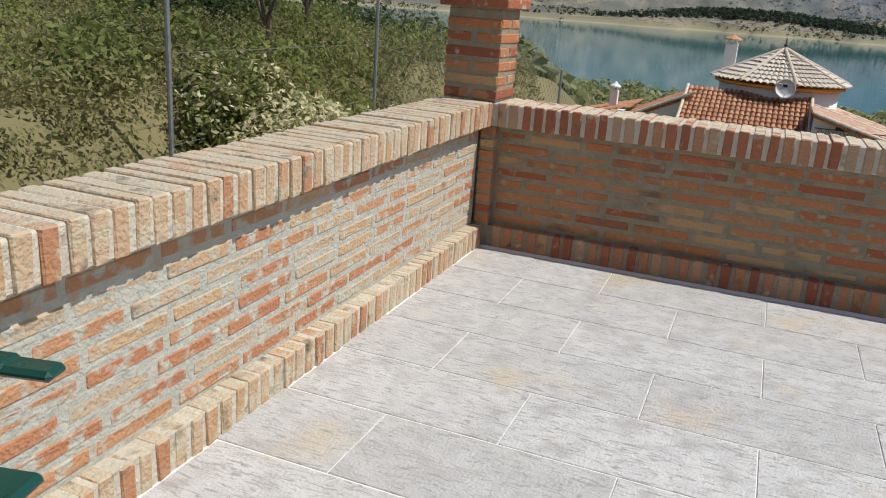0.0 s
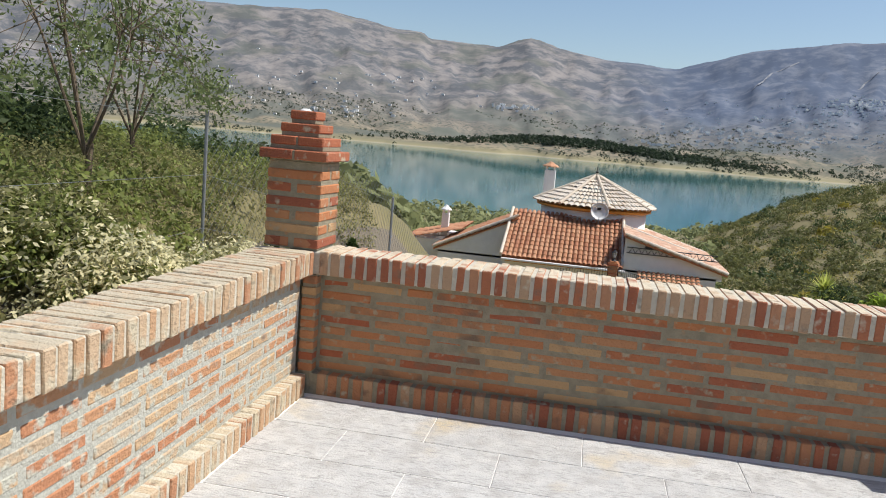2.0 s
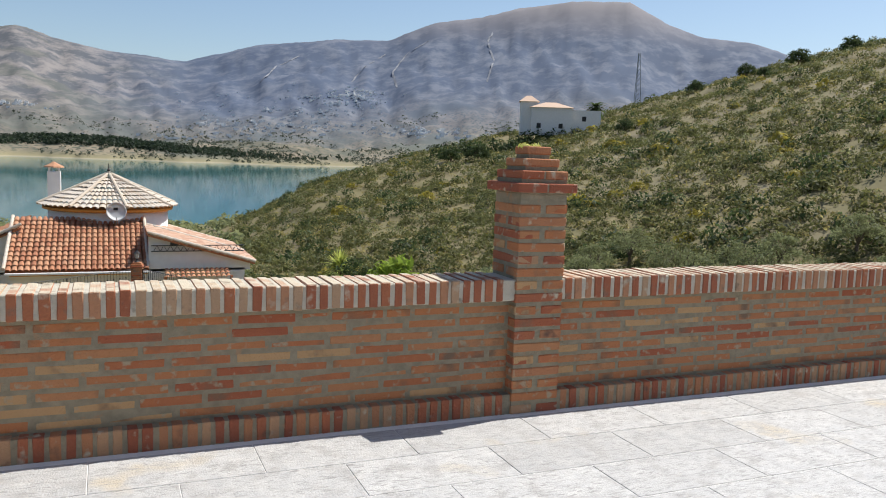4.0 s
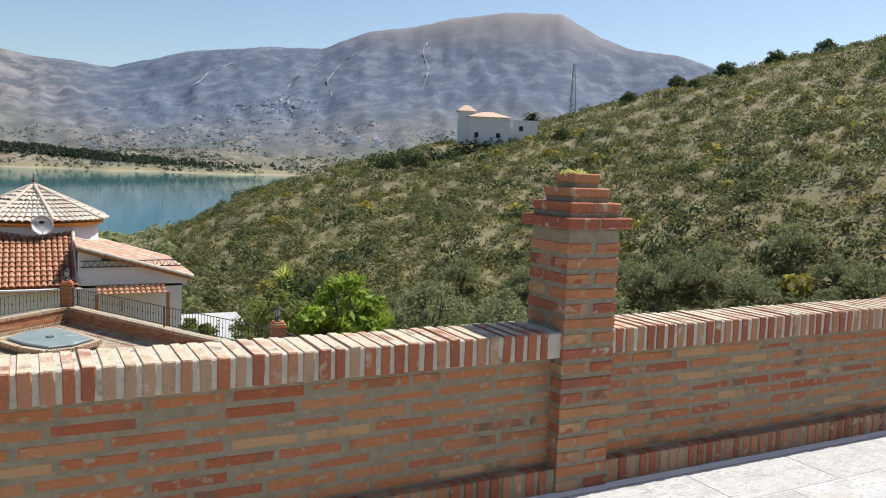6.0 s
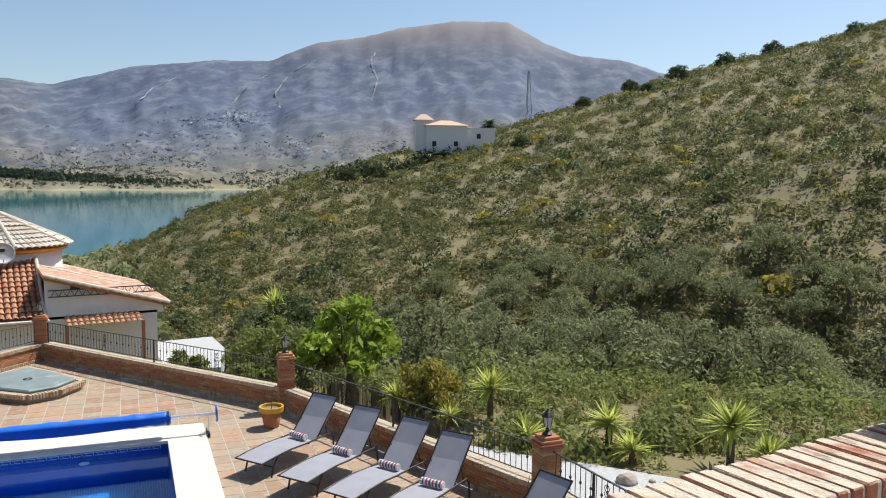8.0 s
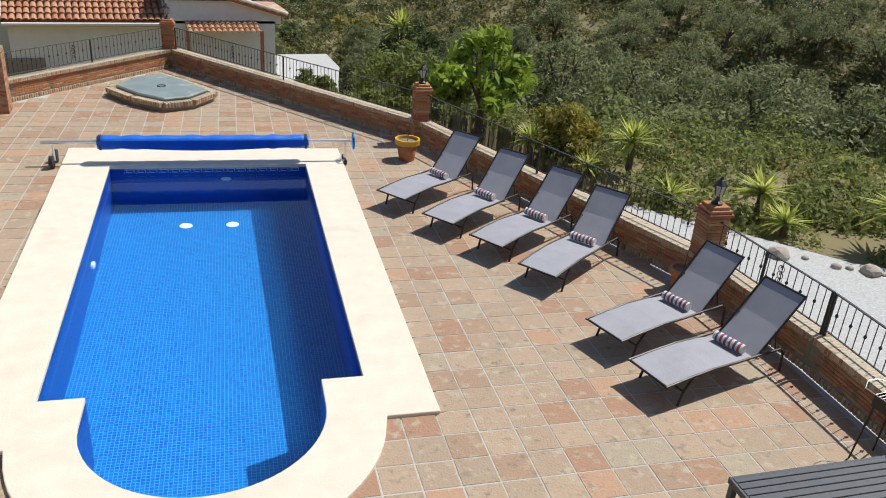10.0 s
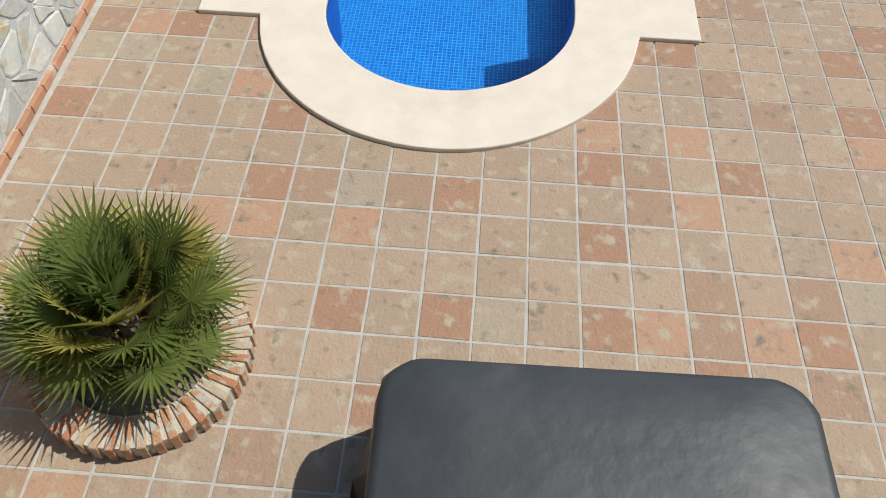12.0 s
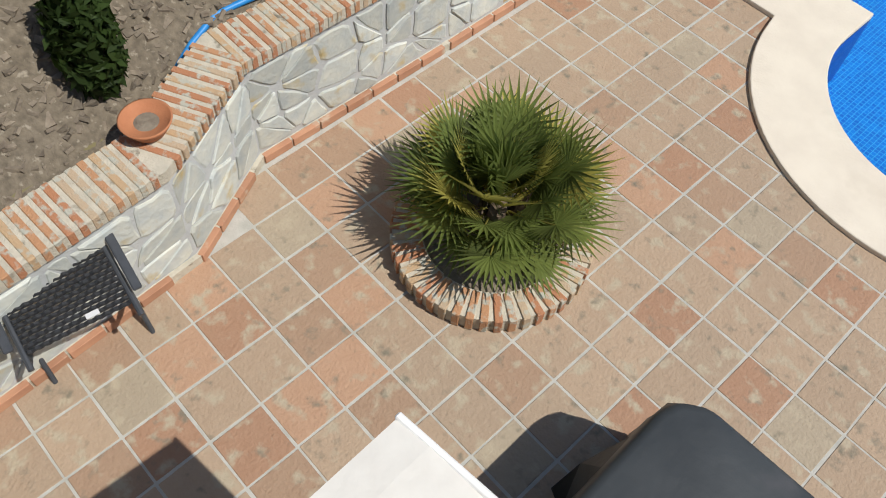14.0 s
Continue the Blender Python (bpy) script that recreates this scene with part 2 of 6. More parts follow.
M_palm_y = leaf("yellow_palm_leaves", (0.42, 0.38, 0.09), (0.28, 0.27, 0.06), 0.3)
M_thuja = leaf("conifer_leaves", (0.050, 0.085, 0.020), (0.032, 0.058, 0.015))
M_track = mat("bare_track", (0.24, 0.245, 0.265), (0.19, 0.20, 0.225), 0.95, 0.05, 0.0, 1)
M_farpine = leaf("far_pines", (0.040, 0.060, 0.034), (0.030, 0.046, 0.026))
M_farwood = leaf("far_trees", (0.095, 0.11, 0.075), (0.075, 0.09, 0.065))


def slab_material():
    """Pale quartzite-look slab with long streaks."""
    m = mat("stone_slab", (0.53, 0.52, 0.50), (0.44, 0.435, 0.43), 0.6, 9, 0.6, 90, vary=0.08, spot=(0.50, 0.42, 0.30), spot_scale=1.6, spot_at=0.60, stain=(0.40, 0.385, 0.37), stain_scale=7, stain_at=0.52)
    nt = m.node_tree
    p = nt.nodes["Principled BSDF"]
    src = p.inputs["Base Color"].links[0].from_socket
    mp = nt.nodes.new("ShaderNodeMapping")
    mp.inputs["Scale"].default_value = (1.8, 8, 4)
    oi = nt.nodes.new("ShaderNodeObjectInfo")
    mr = nt.nodes.new("ShaderNodeMapRange")
    mr.inputs[3].default_value, mr.inputs[4].default_value = -0.75, 0.6
    nt.links.new(oi.outputs["Random"], mr.inputs[0])
    cb = nt.nodes.new("ShaderNodeCombineXYZ")
    nt.links.new(mr.outputs[0], cb.inputs[2])
    nt.links.new(cb.outputs[0], mp.inputs["Rotation"])
    geo = nt.nodes.new("ShaderNodeNewGeometry")
    nt.links.new(geo.outputs["Position"], mp.inputs["Vector"])
    t = nt.nodes.new("ShaderNodeTexNoise")
    t.inputs["Scale"].default_value, t.inputs["Detail"].default_value, t.inputs["Distortion"].default_value = 5.5, 12, 2.2
    nt.links.new(mp.outputs[0], t.inputs["Vector"])
    r = nt.nodes.new("ShaderNodeMapRange")
    r.inputs[1].default_value, r.inputs[2].default_value = 0.50, 0.66
    nt.links.new(t.outputs["Fac"], r.inputs[0])
    x = nt.nodes.new("ShaderNodeMix")
    x.data_type = "RGBA"
    x.inputs[7].default_value = (0.315, 0.305, 0.295, 1)
    nt.links.new(r.outputs[0], x.inputs[0])
    nt.links.new(src, x.inputs[6])
    nt.links.new(x.outputs[2], p.inputs["Base Color"])
    return m


M_slab = slab_material()


def mosaic_material(name, a, b, joint):
    """Small glass mosaic, 2.5 cm squares, laid along the pool."""
    m = bpy.data.materials.new(name)
    m.use_nodes = True
    nt = m.node_tree
    p = nt.nodes["Principled BSDF"]
    tc = nt.nodes.new("ShaderNodeTexCoord")
    br = nt.nodes.new("ShaderNodeTexBrick")
    br.offset = 0.0
    br.inputs["Scale"].default_value = 1.0
    br.inputs["Brick Width"].default_value = br.inputs["Row Height"].default_value = 0.05
    br.inputs["Mortar Size"].default_value = 0.004
    br.inputs["Color1"].default_value, br.inputs["Color2"].default_value, br.inputs["Mortar"].default_value = (*a, 1), (*b, 1), (*joint, 1)
    nt.links.new(tc.outputs["Object"], br.inputs["Vector"])
    nt.links.new(br.outputs["Color"], p.inputs["Base Color"])
    p.inputs["Roughness"].default_value = 0.3
    return m


M_mosaic = mosaic_material("blue_mosaic", (0.002, 0.135, 0.44), (0.003, 0.085, 0.35), (0.05, 0.27, 0.50))
M_poolwall = mat("pool_wall_blue", (0.002, 0.062, 0.36), (0.002, 0.048, 0.30), 0.35, 6, 0.1, 60)
M_greek = mat("greek_key_pale", (0.45, 0.58, 0.72), (0.38, 0.50, 0.66), 0.4, 6, 0.1, 60)


def water_material(name, colour, bump, scale, mixin):
    m = bpy.data.materials.new(name)
    m.use_nodes = True
    nt = m.node_tree
    p = nt.nodes["Principled BSDF"]
    p.inputs["Base Color"].default_value = (*colour, 1)
    p.inputs["Roughness"].default_value = 0.03
    p.inputs["IOR"].default_value = 1.33
    p.inputs["Transmission Weight"].default_value = mixin
    t = nt.nodes.new("ShaderNodeTexNoise")
    t.inputs["Scale"].default_value, t.inputs["Detail"].default_value = scale, 3
    geo = nt.nodes.new("ShaderNodeNewGeometry")
    nt.links.new(geo.outputs["Position"], t.inputs["Vector"])
    b = nt.nodes.new("ShaderNodeBump")
    b.inputs["Strength"].default_value, b.inputs["Distance"].default_value = bump, 0.02
    nt.links.new(t.outputs["Fac"], b.inputs["Height"])
    nt.links.new(b.outputs[0], p.inputs["Normal"])
    return m


M_water = water_material("pool_water", (0.50, 0.88, 1.0), 0.05, 3.0, 1.0)
M_lake = water_material("lake_water", (0.020, 0.165, 0.185), 0.12, 0.05, 0.0)
M_lake.node_tree.nodes["Principled BSDF"].inputs["Roughness"].default_value = 0.06


def ground_material():
    """One ground: dry scrubby soil near by, patchwork fields beyond the lake, far mountains with haze put into their
    blue-grey colour.
    """
    m = mat("hill_ground", (0.215, 0.175, 0.085), (0.145, 0.130, 0.058), 0.95, 0.25, 0.8, 3.0, spot=(0.20, 0.17, 0.10), spot_scale=0.06, spot_at=0.56)
    nt = m.node_tree
    p = nt.nodes["Principled BSDF"]
    n, lk = nt.nodes, nt.links
    src = p.inputs["Base Color"].links[0].from_socket
    geo = n.new("ShaderNodeNewGeometry")
    ln = n.new("ShaderNodeVectorMath")
    ln.operation = "LENGTH"
    lk.new(geo.outputs["Position"], ln.inputs[0])

    def tex(kind, s):
        t = n.new(kind)
        t.inputs["Scale"].default_value = s
        lk.new(geo.outputs["Position"], t.inputs["Vector"])
        return t

    def mix(f, a, b):
        x = n.new("ShaderNodeMix")
        x.data_type = "RGBA"
        for sock, v in ((x.inputs[0], f), (x.inputs[6], a), (x.inputs[7], b)):
            if isinstance(v, tuple):
                sock.default_value = (*v, 1)
            elif isinstance(v, (int, float)):
                sock.default_value = v
            else:
                lk.new(v, sock)
        return x.outputs[2]

    def rng(f, lo, hi):
        r = n.new("ShaderNodeMapRange")
        r.inputs[1].default_value, r.inputs[2].default_value = lo, hi
        lk.new(f, r.inputs[0])
        return r.outputs[0]

    fld = tex("ShaderNodeTexVoronoi", 0.013)
    sep = n.new("ShaderNodeSeparateColor")
    lk.new(fld.outputs["Color"], sep.inputs[0])
    fields = mix(sep.outputs[0], (0.120, 0.112, 0.078), (0.250, 0.205, 0.140))
    dots = tex("ShaderNodeTexVoronoi", 0.075)
    fields = mix(rng(dots.outputs["Distance"], 0.46, 0.30), fields, (0.060, 0.072, 0.052))
    big = tex("ShaderNodeTexNoise", 0.0035)
    big.inputs["Detail"].default_value = 8
    fields = mix(rng(big.outputs["Fac"], 0.50, 0.60), fields, (0.105, 0.112, 0.088))
    zz = n.new("ShaderNodeSeparateXYZ")
    lk.new(geo.outputs["Position"], zz.inputs[0])
    mount = tex("ShaderNodeTexNoise", 0.010)
    mount.inputs["Detail"].default_value = 12
    mount.inputs["Roughness"].default_value = 0.68
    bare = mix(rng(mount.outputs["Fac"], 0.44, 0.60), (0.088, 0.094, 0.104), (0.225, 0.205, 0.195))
    # Forest slopes: dark green shifted to blue-grey, the haze put into the colour.
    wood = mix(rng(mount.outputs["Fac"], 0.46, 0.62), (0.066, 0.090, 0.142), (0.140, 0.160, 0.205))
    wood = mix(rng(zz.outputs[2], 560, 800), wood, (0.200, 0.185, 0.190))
    groves = mix(0.5, fields, bare)
    bare = mix(rng(big.outputs["Fac"], 0.50, 0.60), bare, groves)
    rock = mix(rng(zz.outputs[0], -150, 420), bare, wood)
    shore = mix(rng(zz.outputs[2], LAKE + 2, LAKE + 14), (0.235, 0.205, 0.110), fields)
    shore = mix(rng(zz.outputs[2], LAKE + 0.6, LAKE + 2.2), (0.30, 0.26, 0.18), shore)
    # With distance the fields give way to the haze-tinted mountain tones.
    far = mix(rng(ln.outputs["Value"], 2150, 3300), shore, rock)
    out = mix(rng(ln.outputs["Value"], 430, 560), src, far)
    lk.new(out, p.inputs["Base Color"])
    return m




# ---- mesh building ----
class Build:
    """Collects vertices and faces for one mesh."""

    def __init__(self):
        self.v, self.f = [], []

    def add(self, verts, faces, m=None):
        k = len(self.v)
        self.v += [tuple(m @ Vector(p)) for p in verts] if m else [tuple(p) for p in verts]
        self.f += [tuple(k + i for i in q) for q in faces]
        return self

    def box(self, c, s, b=0.0, m=None):
        """A box with chamfered edges, centre c, size s."""
        hx, hy, hz = (a / 2 for a in s)
        if not b:
            vs = [(c[0] + i * hx, c[1] + j * hy, c[2] + k * hz) for i in (-1, 1) for j in (-1, 1) for k in (-1, 1)]
            return self.add(vs, [(0, 1, 3, 2), (4, 6, 7, 5), (0, 4, 5, 1), (2, 3, 7, 6), (0, 2, 6, 4), (1, 5, 7, 3)], m)
        bm = bmesh.new()
        bmesh.ops.create_cube(bm, size=1.0, matrix=Matrix.LocRotScale(c, None, s))
        bmesh.ops.bevel(bm, geom=bm.edges[:], offset=b, segments=1, affect="EDGES")
        return self.bm(bm, m)

    def bm(self, bm, m=None):
        bm.verts.index_update()
        self.add([v.co[:] for v in bm.verts], [[v.index for v in f.verts] for f in bm.faces], m)
        bm.free()
        return self

    def tube(self, path, r, n=8, caps=True):
        """A round bar along points; r is one radius or one a point."""
        pts = [Vector(p) for p in path]
        rs = r if isinstance(r, (list, tuple)) else [r] * len(pts)
        k = len(self.v)
        side = None
        for i, p in enumerate(pts):
            d = (pts[min(i + 1, len(pts) - 1)] - pts[max(i - 1, 0)]).normalized()
            if side is None:
                side = d.orthogonal().normalized()
            side = (side - d * side.dot(d)).normalized()
            up = d.cross(side)
            self.v += [tuple(p + rs[i] * (math.cos(a) * side + math.sin(a) * up)) for a in (2 * math.pi * j / n for j in range(n))]
        for i in range(len(pts) - 1):
            for j in range(n):
                a, b = k + i * n + j, k + i * n + (j + 1) % n
                self.f.append((a, b, b + n, a + n))
        if caps:
            self.f.append(tuple(k + j for j in reversed(range(n))))
            self.f.append(tuple(k + (len(pts) - 1) * n + j for j in range(n)))
        return self

    def lathe(self, prof, c=(0, 0, 0), n=24, m=None):
        """Turned shape: prof is (radius, height) from bottom to top."""
        vs = [(c[0] + r * math.cos(2 * math.pi * j / n), c[1] + r * math.sin(2 * math.pi * j / n), c[2] + z) for r, z in prof for j in range(n)]
        fs = [(i * n + j, i * n + (j + 1) % n, (i + 1) * n + (j + 1) % n, (i + 1) * n + j) for i in range(len(prof) - 1) for j in range(n)]
        fs += [tuple(reversed(range(n))), tuple((len(prof) - 1) * n + j for j in range(n))]
        return self.add(vs, fs, m)

    def prism(self, poly, z0, z1):
        """An upright slab over a flat outline given anticlockwise."""
        k = len(poly)
        vs = [(x, y, z0) for x, y in poly] + [(x, y, z1) for x, y in poly]
        return self.add(vs, [tuple(reversed(range(k))), tuple(range(k, 2 * k))] + [(i, (i + 1) % k, k + (i + 1) % k, k + i) for i in range(k)])

    def mesh(self, name, smooth=False):
        me = bpy.data.meshes.new(name)
        me.from_pydata(self.v, [], self.f)
        if smooth:
            me.shade_smooth()
        me.update()
        return me


def part(name, b, material, parent=None, label="", smooth=False, m=None):
    """Links a Build, a bmesh or a mesh as one object, under parent where given."""
    if isinstance(b, bmesh.types.BMesh):
        me = bpy.data.meshes.new(name)
        b.to_mesh(me)
        b.free()
    else:
        me = b.mesh(name, smooth) if isinstance(b, Build) else b
    if not me.materials:
        me.materials.append(material)
    ob = new(name, me)
    if parent:
        ob.parent = parent
    if m is not None:
        ob.matrix_basis = m
    if label:
        ob["label"] = label
    return ob


def thing(name, label, category, group="", at=None, kind=""):
    return_ob = new(name)
    return_ob.empty_display_size = 0.1
    if at is not None:
        return_ob.matrix_basis = at
    return tagged(return_ob, label, category, group, kind)


def structure(name, b, material, label, smooth=False):
    return tagged(part(name, b, material, smooth=smooth), label, "structure", kind="structure")


def quads(centres, normals, sizes, rng, aspect=0.45):
    """Leaf blades: one four-sided blade a centre."""
    k = len(centres)
    t = rng.normal(size=(k, 3))
    t -= normals * np.sum(t * normals, 1)[:, None]
    t /= np.linalg.norm(t, axis=1)[:, None] + 1e-9
    s = np.cross(normals, t)
    a, b = t * sizes[:, None], s * sizes[:, None] * aspect
    v = np.stack([centres - a, centres - 0.1 * a + b, centres + a, centres - 0.1 * a - b], 1).reshape(-1, 3)
    return v


def mesh_quads(name, v, material):
    me = bpy.data.meshes.new(name)
    k = len(v) // 4
    me.vertices.add(len(v))
    me.vertices.foreach_set("co", np.asarray(v, dtype=np.float32).ravel())
    me.loops.add(4 * k)
    me.loops.foreach_set("vertex_index", np.arange(4 * k, dtype=np.int32))
    me.polygons.add(k)
    me.polygons.foreach_set("loop_start", np.arange(k, dtype=np.int32) * 4)
    me.update(calc_edges=True)
    me.materials.append(material)
    return me


def clumps(rng, centres, radii, heights, per, leaf_size):
    """Leaf blades on and in many domed clumps."""
    k = len(centres)
    d = rng.normal(size=(k, per, 3))
    d /= np.linalg.norm(d, axis=2)[:, :, None]
    d[:, :, 2] = np.abs(d[:, :, 2])
    q = rng.uniform(0.45, 1.0, (k, per, 1)) ** 0.5
    off = d * q * np.stack([radii, radii, heights], 1)[:, None, :]
    c = (centres[:, None, :] + off).reshape(-1, 3)
    nn = (d + rng.normal(scale=0.5, size=d.shape)).reshape(-1, 3)
    nn /= np.linalg.norm(nn, axis=1)[:, None]
    sz = np.repeat(leaf_size, per) * rng.uniform(0.6, 1.3, k * per)
    return quads(c, nn, sz, rng)


def smooth01(x, a, b):
    t = np.clip((x - a) / (b - a), 0, 1)
    return t * t * (3 - 2 * t)


def fbm(x, y, s, octaves=5, seed=0.0):
    """Layered value noise on arrays."""
    out, amp = np.zeros_like(x), 1.0
    for o in range(octaves):
        px, py = x * s + seed + 17.3 * o, y * s - seed + 9.1 * o
        ix, iy = np.floor(px), np.floor(py)
        fx, fy = px - ix, py - iy
        fx, fy = fx * fx * (3 - 2 * fx), fy * fy * (3 - 2 * fy)
        hsh = lambda a, b: np.modf(np.abs(np.sin(a * 127.1 + b * 311.7) * 43758.5453))[0]
        v = (hsh(ix, iy) * (1 - fx) + hsh(ix + 1, iy) * fx) * (1 - fy) + (hsh(ix, iy + 1) * (1 - fx) + hsh(ix + 1, iy + 1) * fx) * fy
        out += amp * (v - 0.5) * 2
        amp *= 0.5
        s *= 2.03
    return out


# skyline of the mountains: bearing and height, in degrees
RIDGE = [(-70, 6.2), (-46, 6.8), (-34, 7.3), (-24.3, 7.6), (-19.5, 7.85), (-14.4, 6.95), (-12.7, 6.9), (-12.2, 6.5), (-7.4, 6.4), (-5.2, 7.15), (-3.1, 6.6), (0.1, 6.05), (5.0, 5.7), (9.7, 7.12), (14.9, 7.85),
         (18.7, 7.9), (22.0, 9.25), (25.2, 9.65), (27.6, 10.3), (31.4, 10.87), (35.4, 10.8), (37.9, 9.4), (39.9, 8.6), (43.3, 8.15), (46.0, 7.2), (60, 6.0)]
LAKE = -24.0


def shore_at(az):
    return 1560 + np.clip(-az - 2, 0, 40) * 9 + 90 * fbm(az * 4, az * 0 + 1.5, 0.06, 4, 5.0)


def ground_z(x, y):
    """Height of the ground sheet."""
    dx = x - 1.8
    r = np.hypot(dx, y)
    az = np.degrees(np.arctan2(dx, y))
    # the hill across the valley
    crest_r = 215.0
    crest = 1.7 + crest_r * np.tan(np.radians(np.clip(-2.6 + 0.268 * (az - 11.4), -9, 11)))
    s = np.clip((r - 45) / (crest_r - 45), 0, 3)
    hill = np.where(s < 1, -11 + (crest + 11) * np.clip(s, 0, 1) ** 0.8, crest - (r - crest_r) * 0.35)
    near = -4.22 - 6.7 * smooth01(r, 19, 45)
    hill = np.where(r < 45, near, hill)
    house = -4.22 - 2.0 * smooth01(r, 24, 31) - np.clip(r - 47, 0, None) * 0.082
    w = smooth01(az, 5, 15)
    z = house * (1 - w) + hill * w
    z += fbm(x, y, 0.035, 4, 3.0) * 1.6 * smooth01(r, 40, 90)
    # the planted bank west of the terrace
    c, q = math.cos(radians(3.707)), math.sin(radians(3.707))
    xl, yl = c * (x + 1.38) - q * (y - 0.124), q * (x + 1.38) + c * (y - 0.124)
    bank = -2.82 + 1.02 * np.clip(-xl - 2.35, 0, 2.6) + 0.10 * np.clip(-xl - 4.95, 0, 60)
    bank = bank - 0.10 * np.clip(yl - 14, 0, None) + fbm(x, y, 0.35, 4, 7.0) * 0.16 * smooth01(-xl, 3.0, 5)
    bank = np.where(y < 0.5, np.maximum(bank, bank + (-0.1 - bank) * smooth01(-y, -0.5, 1.5)), bank)
    wl = smooth01(-xl, 2.0, 2.15) * (1 - smooth01(az, -20, -11) * smooth01(r, 20, 30))
    z = z * (1 - wl) + np.maximum(bank, -60) * wl
    pit = (xl > -2.05) & (xl < 11.0) & (yl < 27) & (yl > -12)
    z = np.where(pit & (r < 26), np.minimum(z, ZL - 3.4), z)
    # lake basin and the land beyond
    z = np.maximum(z, LAKE - 6)
    shore = shore_at(az)
    f = np.clip((r - shore) / (4300 - shore), 0, 1)
    top = np.interp(az, [p[0] for p in RIDGE], [p[1] for p in RIDGE])
    el0 = np.degrees(np.arctan2(LAKE - 1.6, shore))
    rise = np.where(f < 0.42, 0.30 * (f / 0.42) ** 1.1, 0.30 + 0.70 * ((f - 0.42) / 0.58).clip(0, 1) ** 1.12)
    gully = np.abs(fbm(az + 0.0015 * r, r * 0.004, 0.55, 5, 31.0))
    swell = fbm(x, y, 0.0017, 4, 11.0)
    fine = np.abs(fbm(x, y, 0.012, 4, 3.0))
    el = el0 + (top - el0) * rise + (0.42 * swell - 0.42 * gully - 0.22 * fine + 0.2) * smooth01(f, 0.03, 0.3) * (1 - 0.75 * smooth01(f, 0.8, 1.0))
    land = 1.6 + r * np.tan(np.radians(el)) + 3 * smooth01(f, 0, 0.02)
    pen = 30 * np.exp(-(((az + 2) / 8) ** 2) - ((r - shore - 230) / 150) ** 2) + 22 * np.exp(-(((az - 9) / 6) ** 2) - ((r - shore - 420) / 170) ** 2)
    return np.where((r > 600) & (r > shore), land + pen, np.where(r > 330, np.minimum(z, LAKE - 6 + 300 * np.clip((430 - r) / 100, 0, 1)), z))


def ground_seen(az, el):
    """The place beyond the lake at that bearing and height above the horizon, in degrees."""
    r = np.arange(1400.0, 4290.0, 6.0)
    x, y = 1.8 + r * math.sin(radians(az)), r * math.cos(radians(az))
    z = ground_z(x, y)
    k = int(np.argmax(np.degrees(np.arctan2(z - 1.6, r)) > el))
    return Vector((x[k], y[k], z[k]))


def ground_sheet():
    az = np.concatenate([np.arange(-180, -72, 4.0), np.arange(-72, 72, 0.30), np.arange(72, 180, 4.0)])
    rr = np.concatenate([[0.5], 1.2 * np.exp(np.arange(0, 365) * (math.log(4900 / 1.2) / 364))])
    A, R = np.meshgrid(np.radians(az), rr)
    X, Y = 1.8 + R * np.sin(A), R * np.cos(A)
    Z = ground_z(X, Y)
    k, n = A.shape
    v = np.stack([X, Y, Z], 2).reshape(-1, 3)
    i, j = np.meshgrid(np.arange(k - 1), np.arange(n), indexing="ij")
    a, b = i * n + j, i * n + (j + 1) % n
    f = np.stack([a, a + n, b + n, b], 2).reshape(-1, 4)
    me = bpy.data.meshes.new("ground")
    me.vertices.add(len(v))
    me.vertices.foreach_set("co", v.astype(np.float32).ravel())
    me.loops.add(f.size)
    me.loops.foreach_set("vertex_index", f.astype(np.int32).ravel())
    me.polygons.add(len(f))
    me.polygons.foreach_set("loop_start", np.arange(len(f), dtype=np.int32) * 4)
    me.update(calc_edges=True)
    me.flip_normals()
    me.shade_smooth()
    structure("ground", me, M_ground, "dry scrubby hillside, lake basin and mountains coloured haze-blue")


M_ground = ground_material()
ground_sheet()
lake = Build().prism([(-2600, 120), (900, 120), (900, 3200), (-2600, 3200)], LAKE - 0.4, LAKE)
structure("water", lake, M_lake, "calm turquoise reservoir between dry hills")


# ---- upper terrace ----
def brick_mesh(name, sx, sy, sz, material, seed=0):
    rnd = random.Random(seed)
    b = Build().box((0, 0, 0), (sx, sy, sz), 0.005)
    b.v = [(x + rnd.uniform(-0.002, 0.002), y + rnd.uniform(-0.002, 0.002), z + rnd.uniform(-0.0015, 0.0015)) for x, y, z in b.v]
    me = b.mesh(name)
    me.materials.append(material)
    return me


H = 0.86
rng = np.random.default_rng(4)
prnd = random.Random(12)


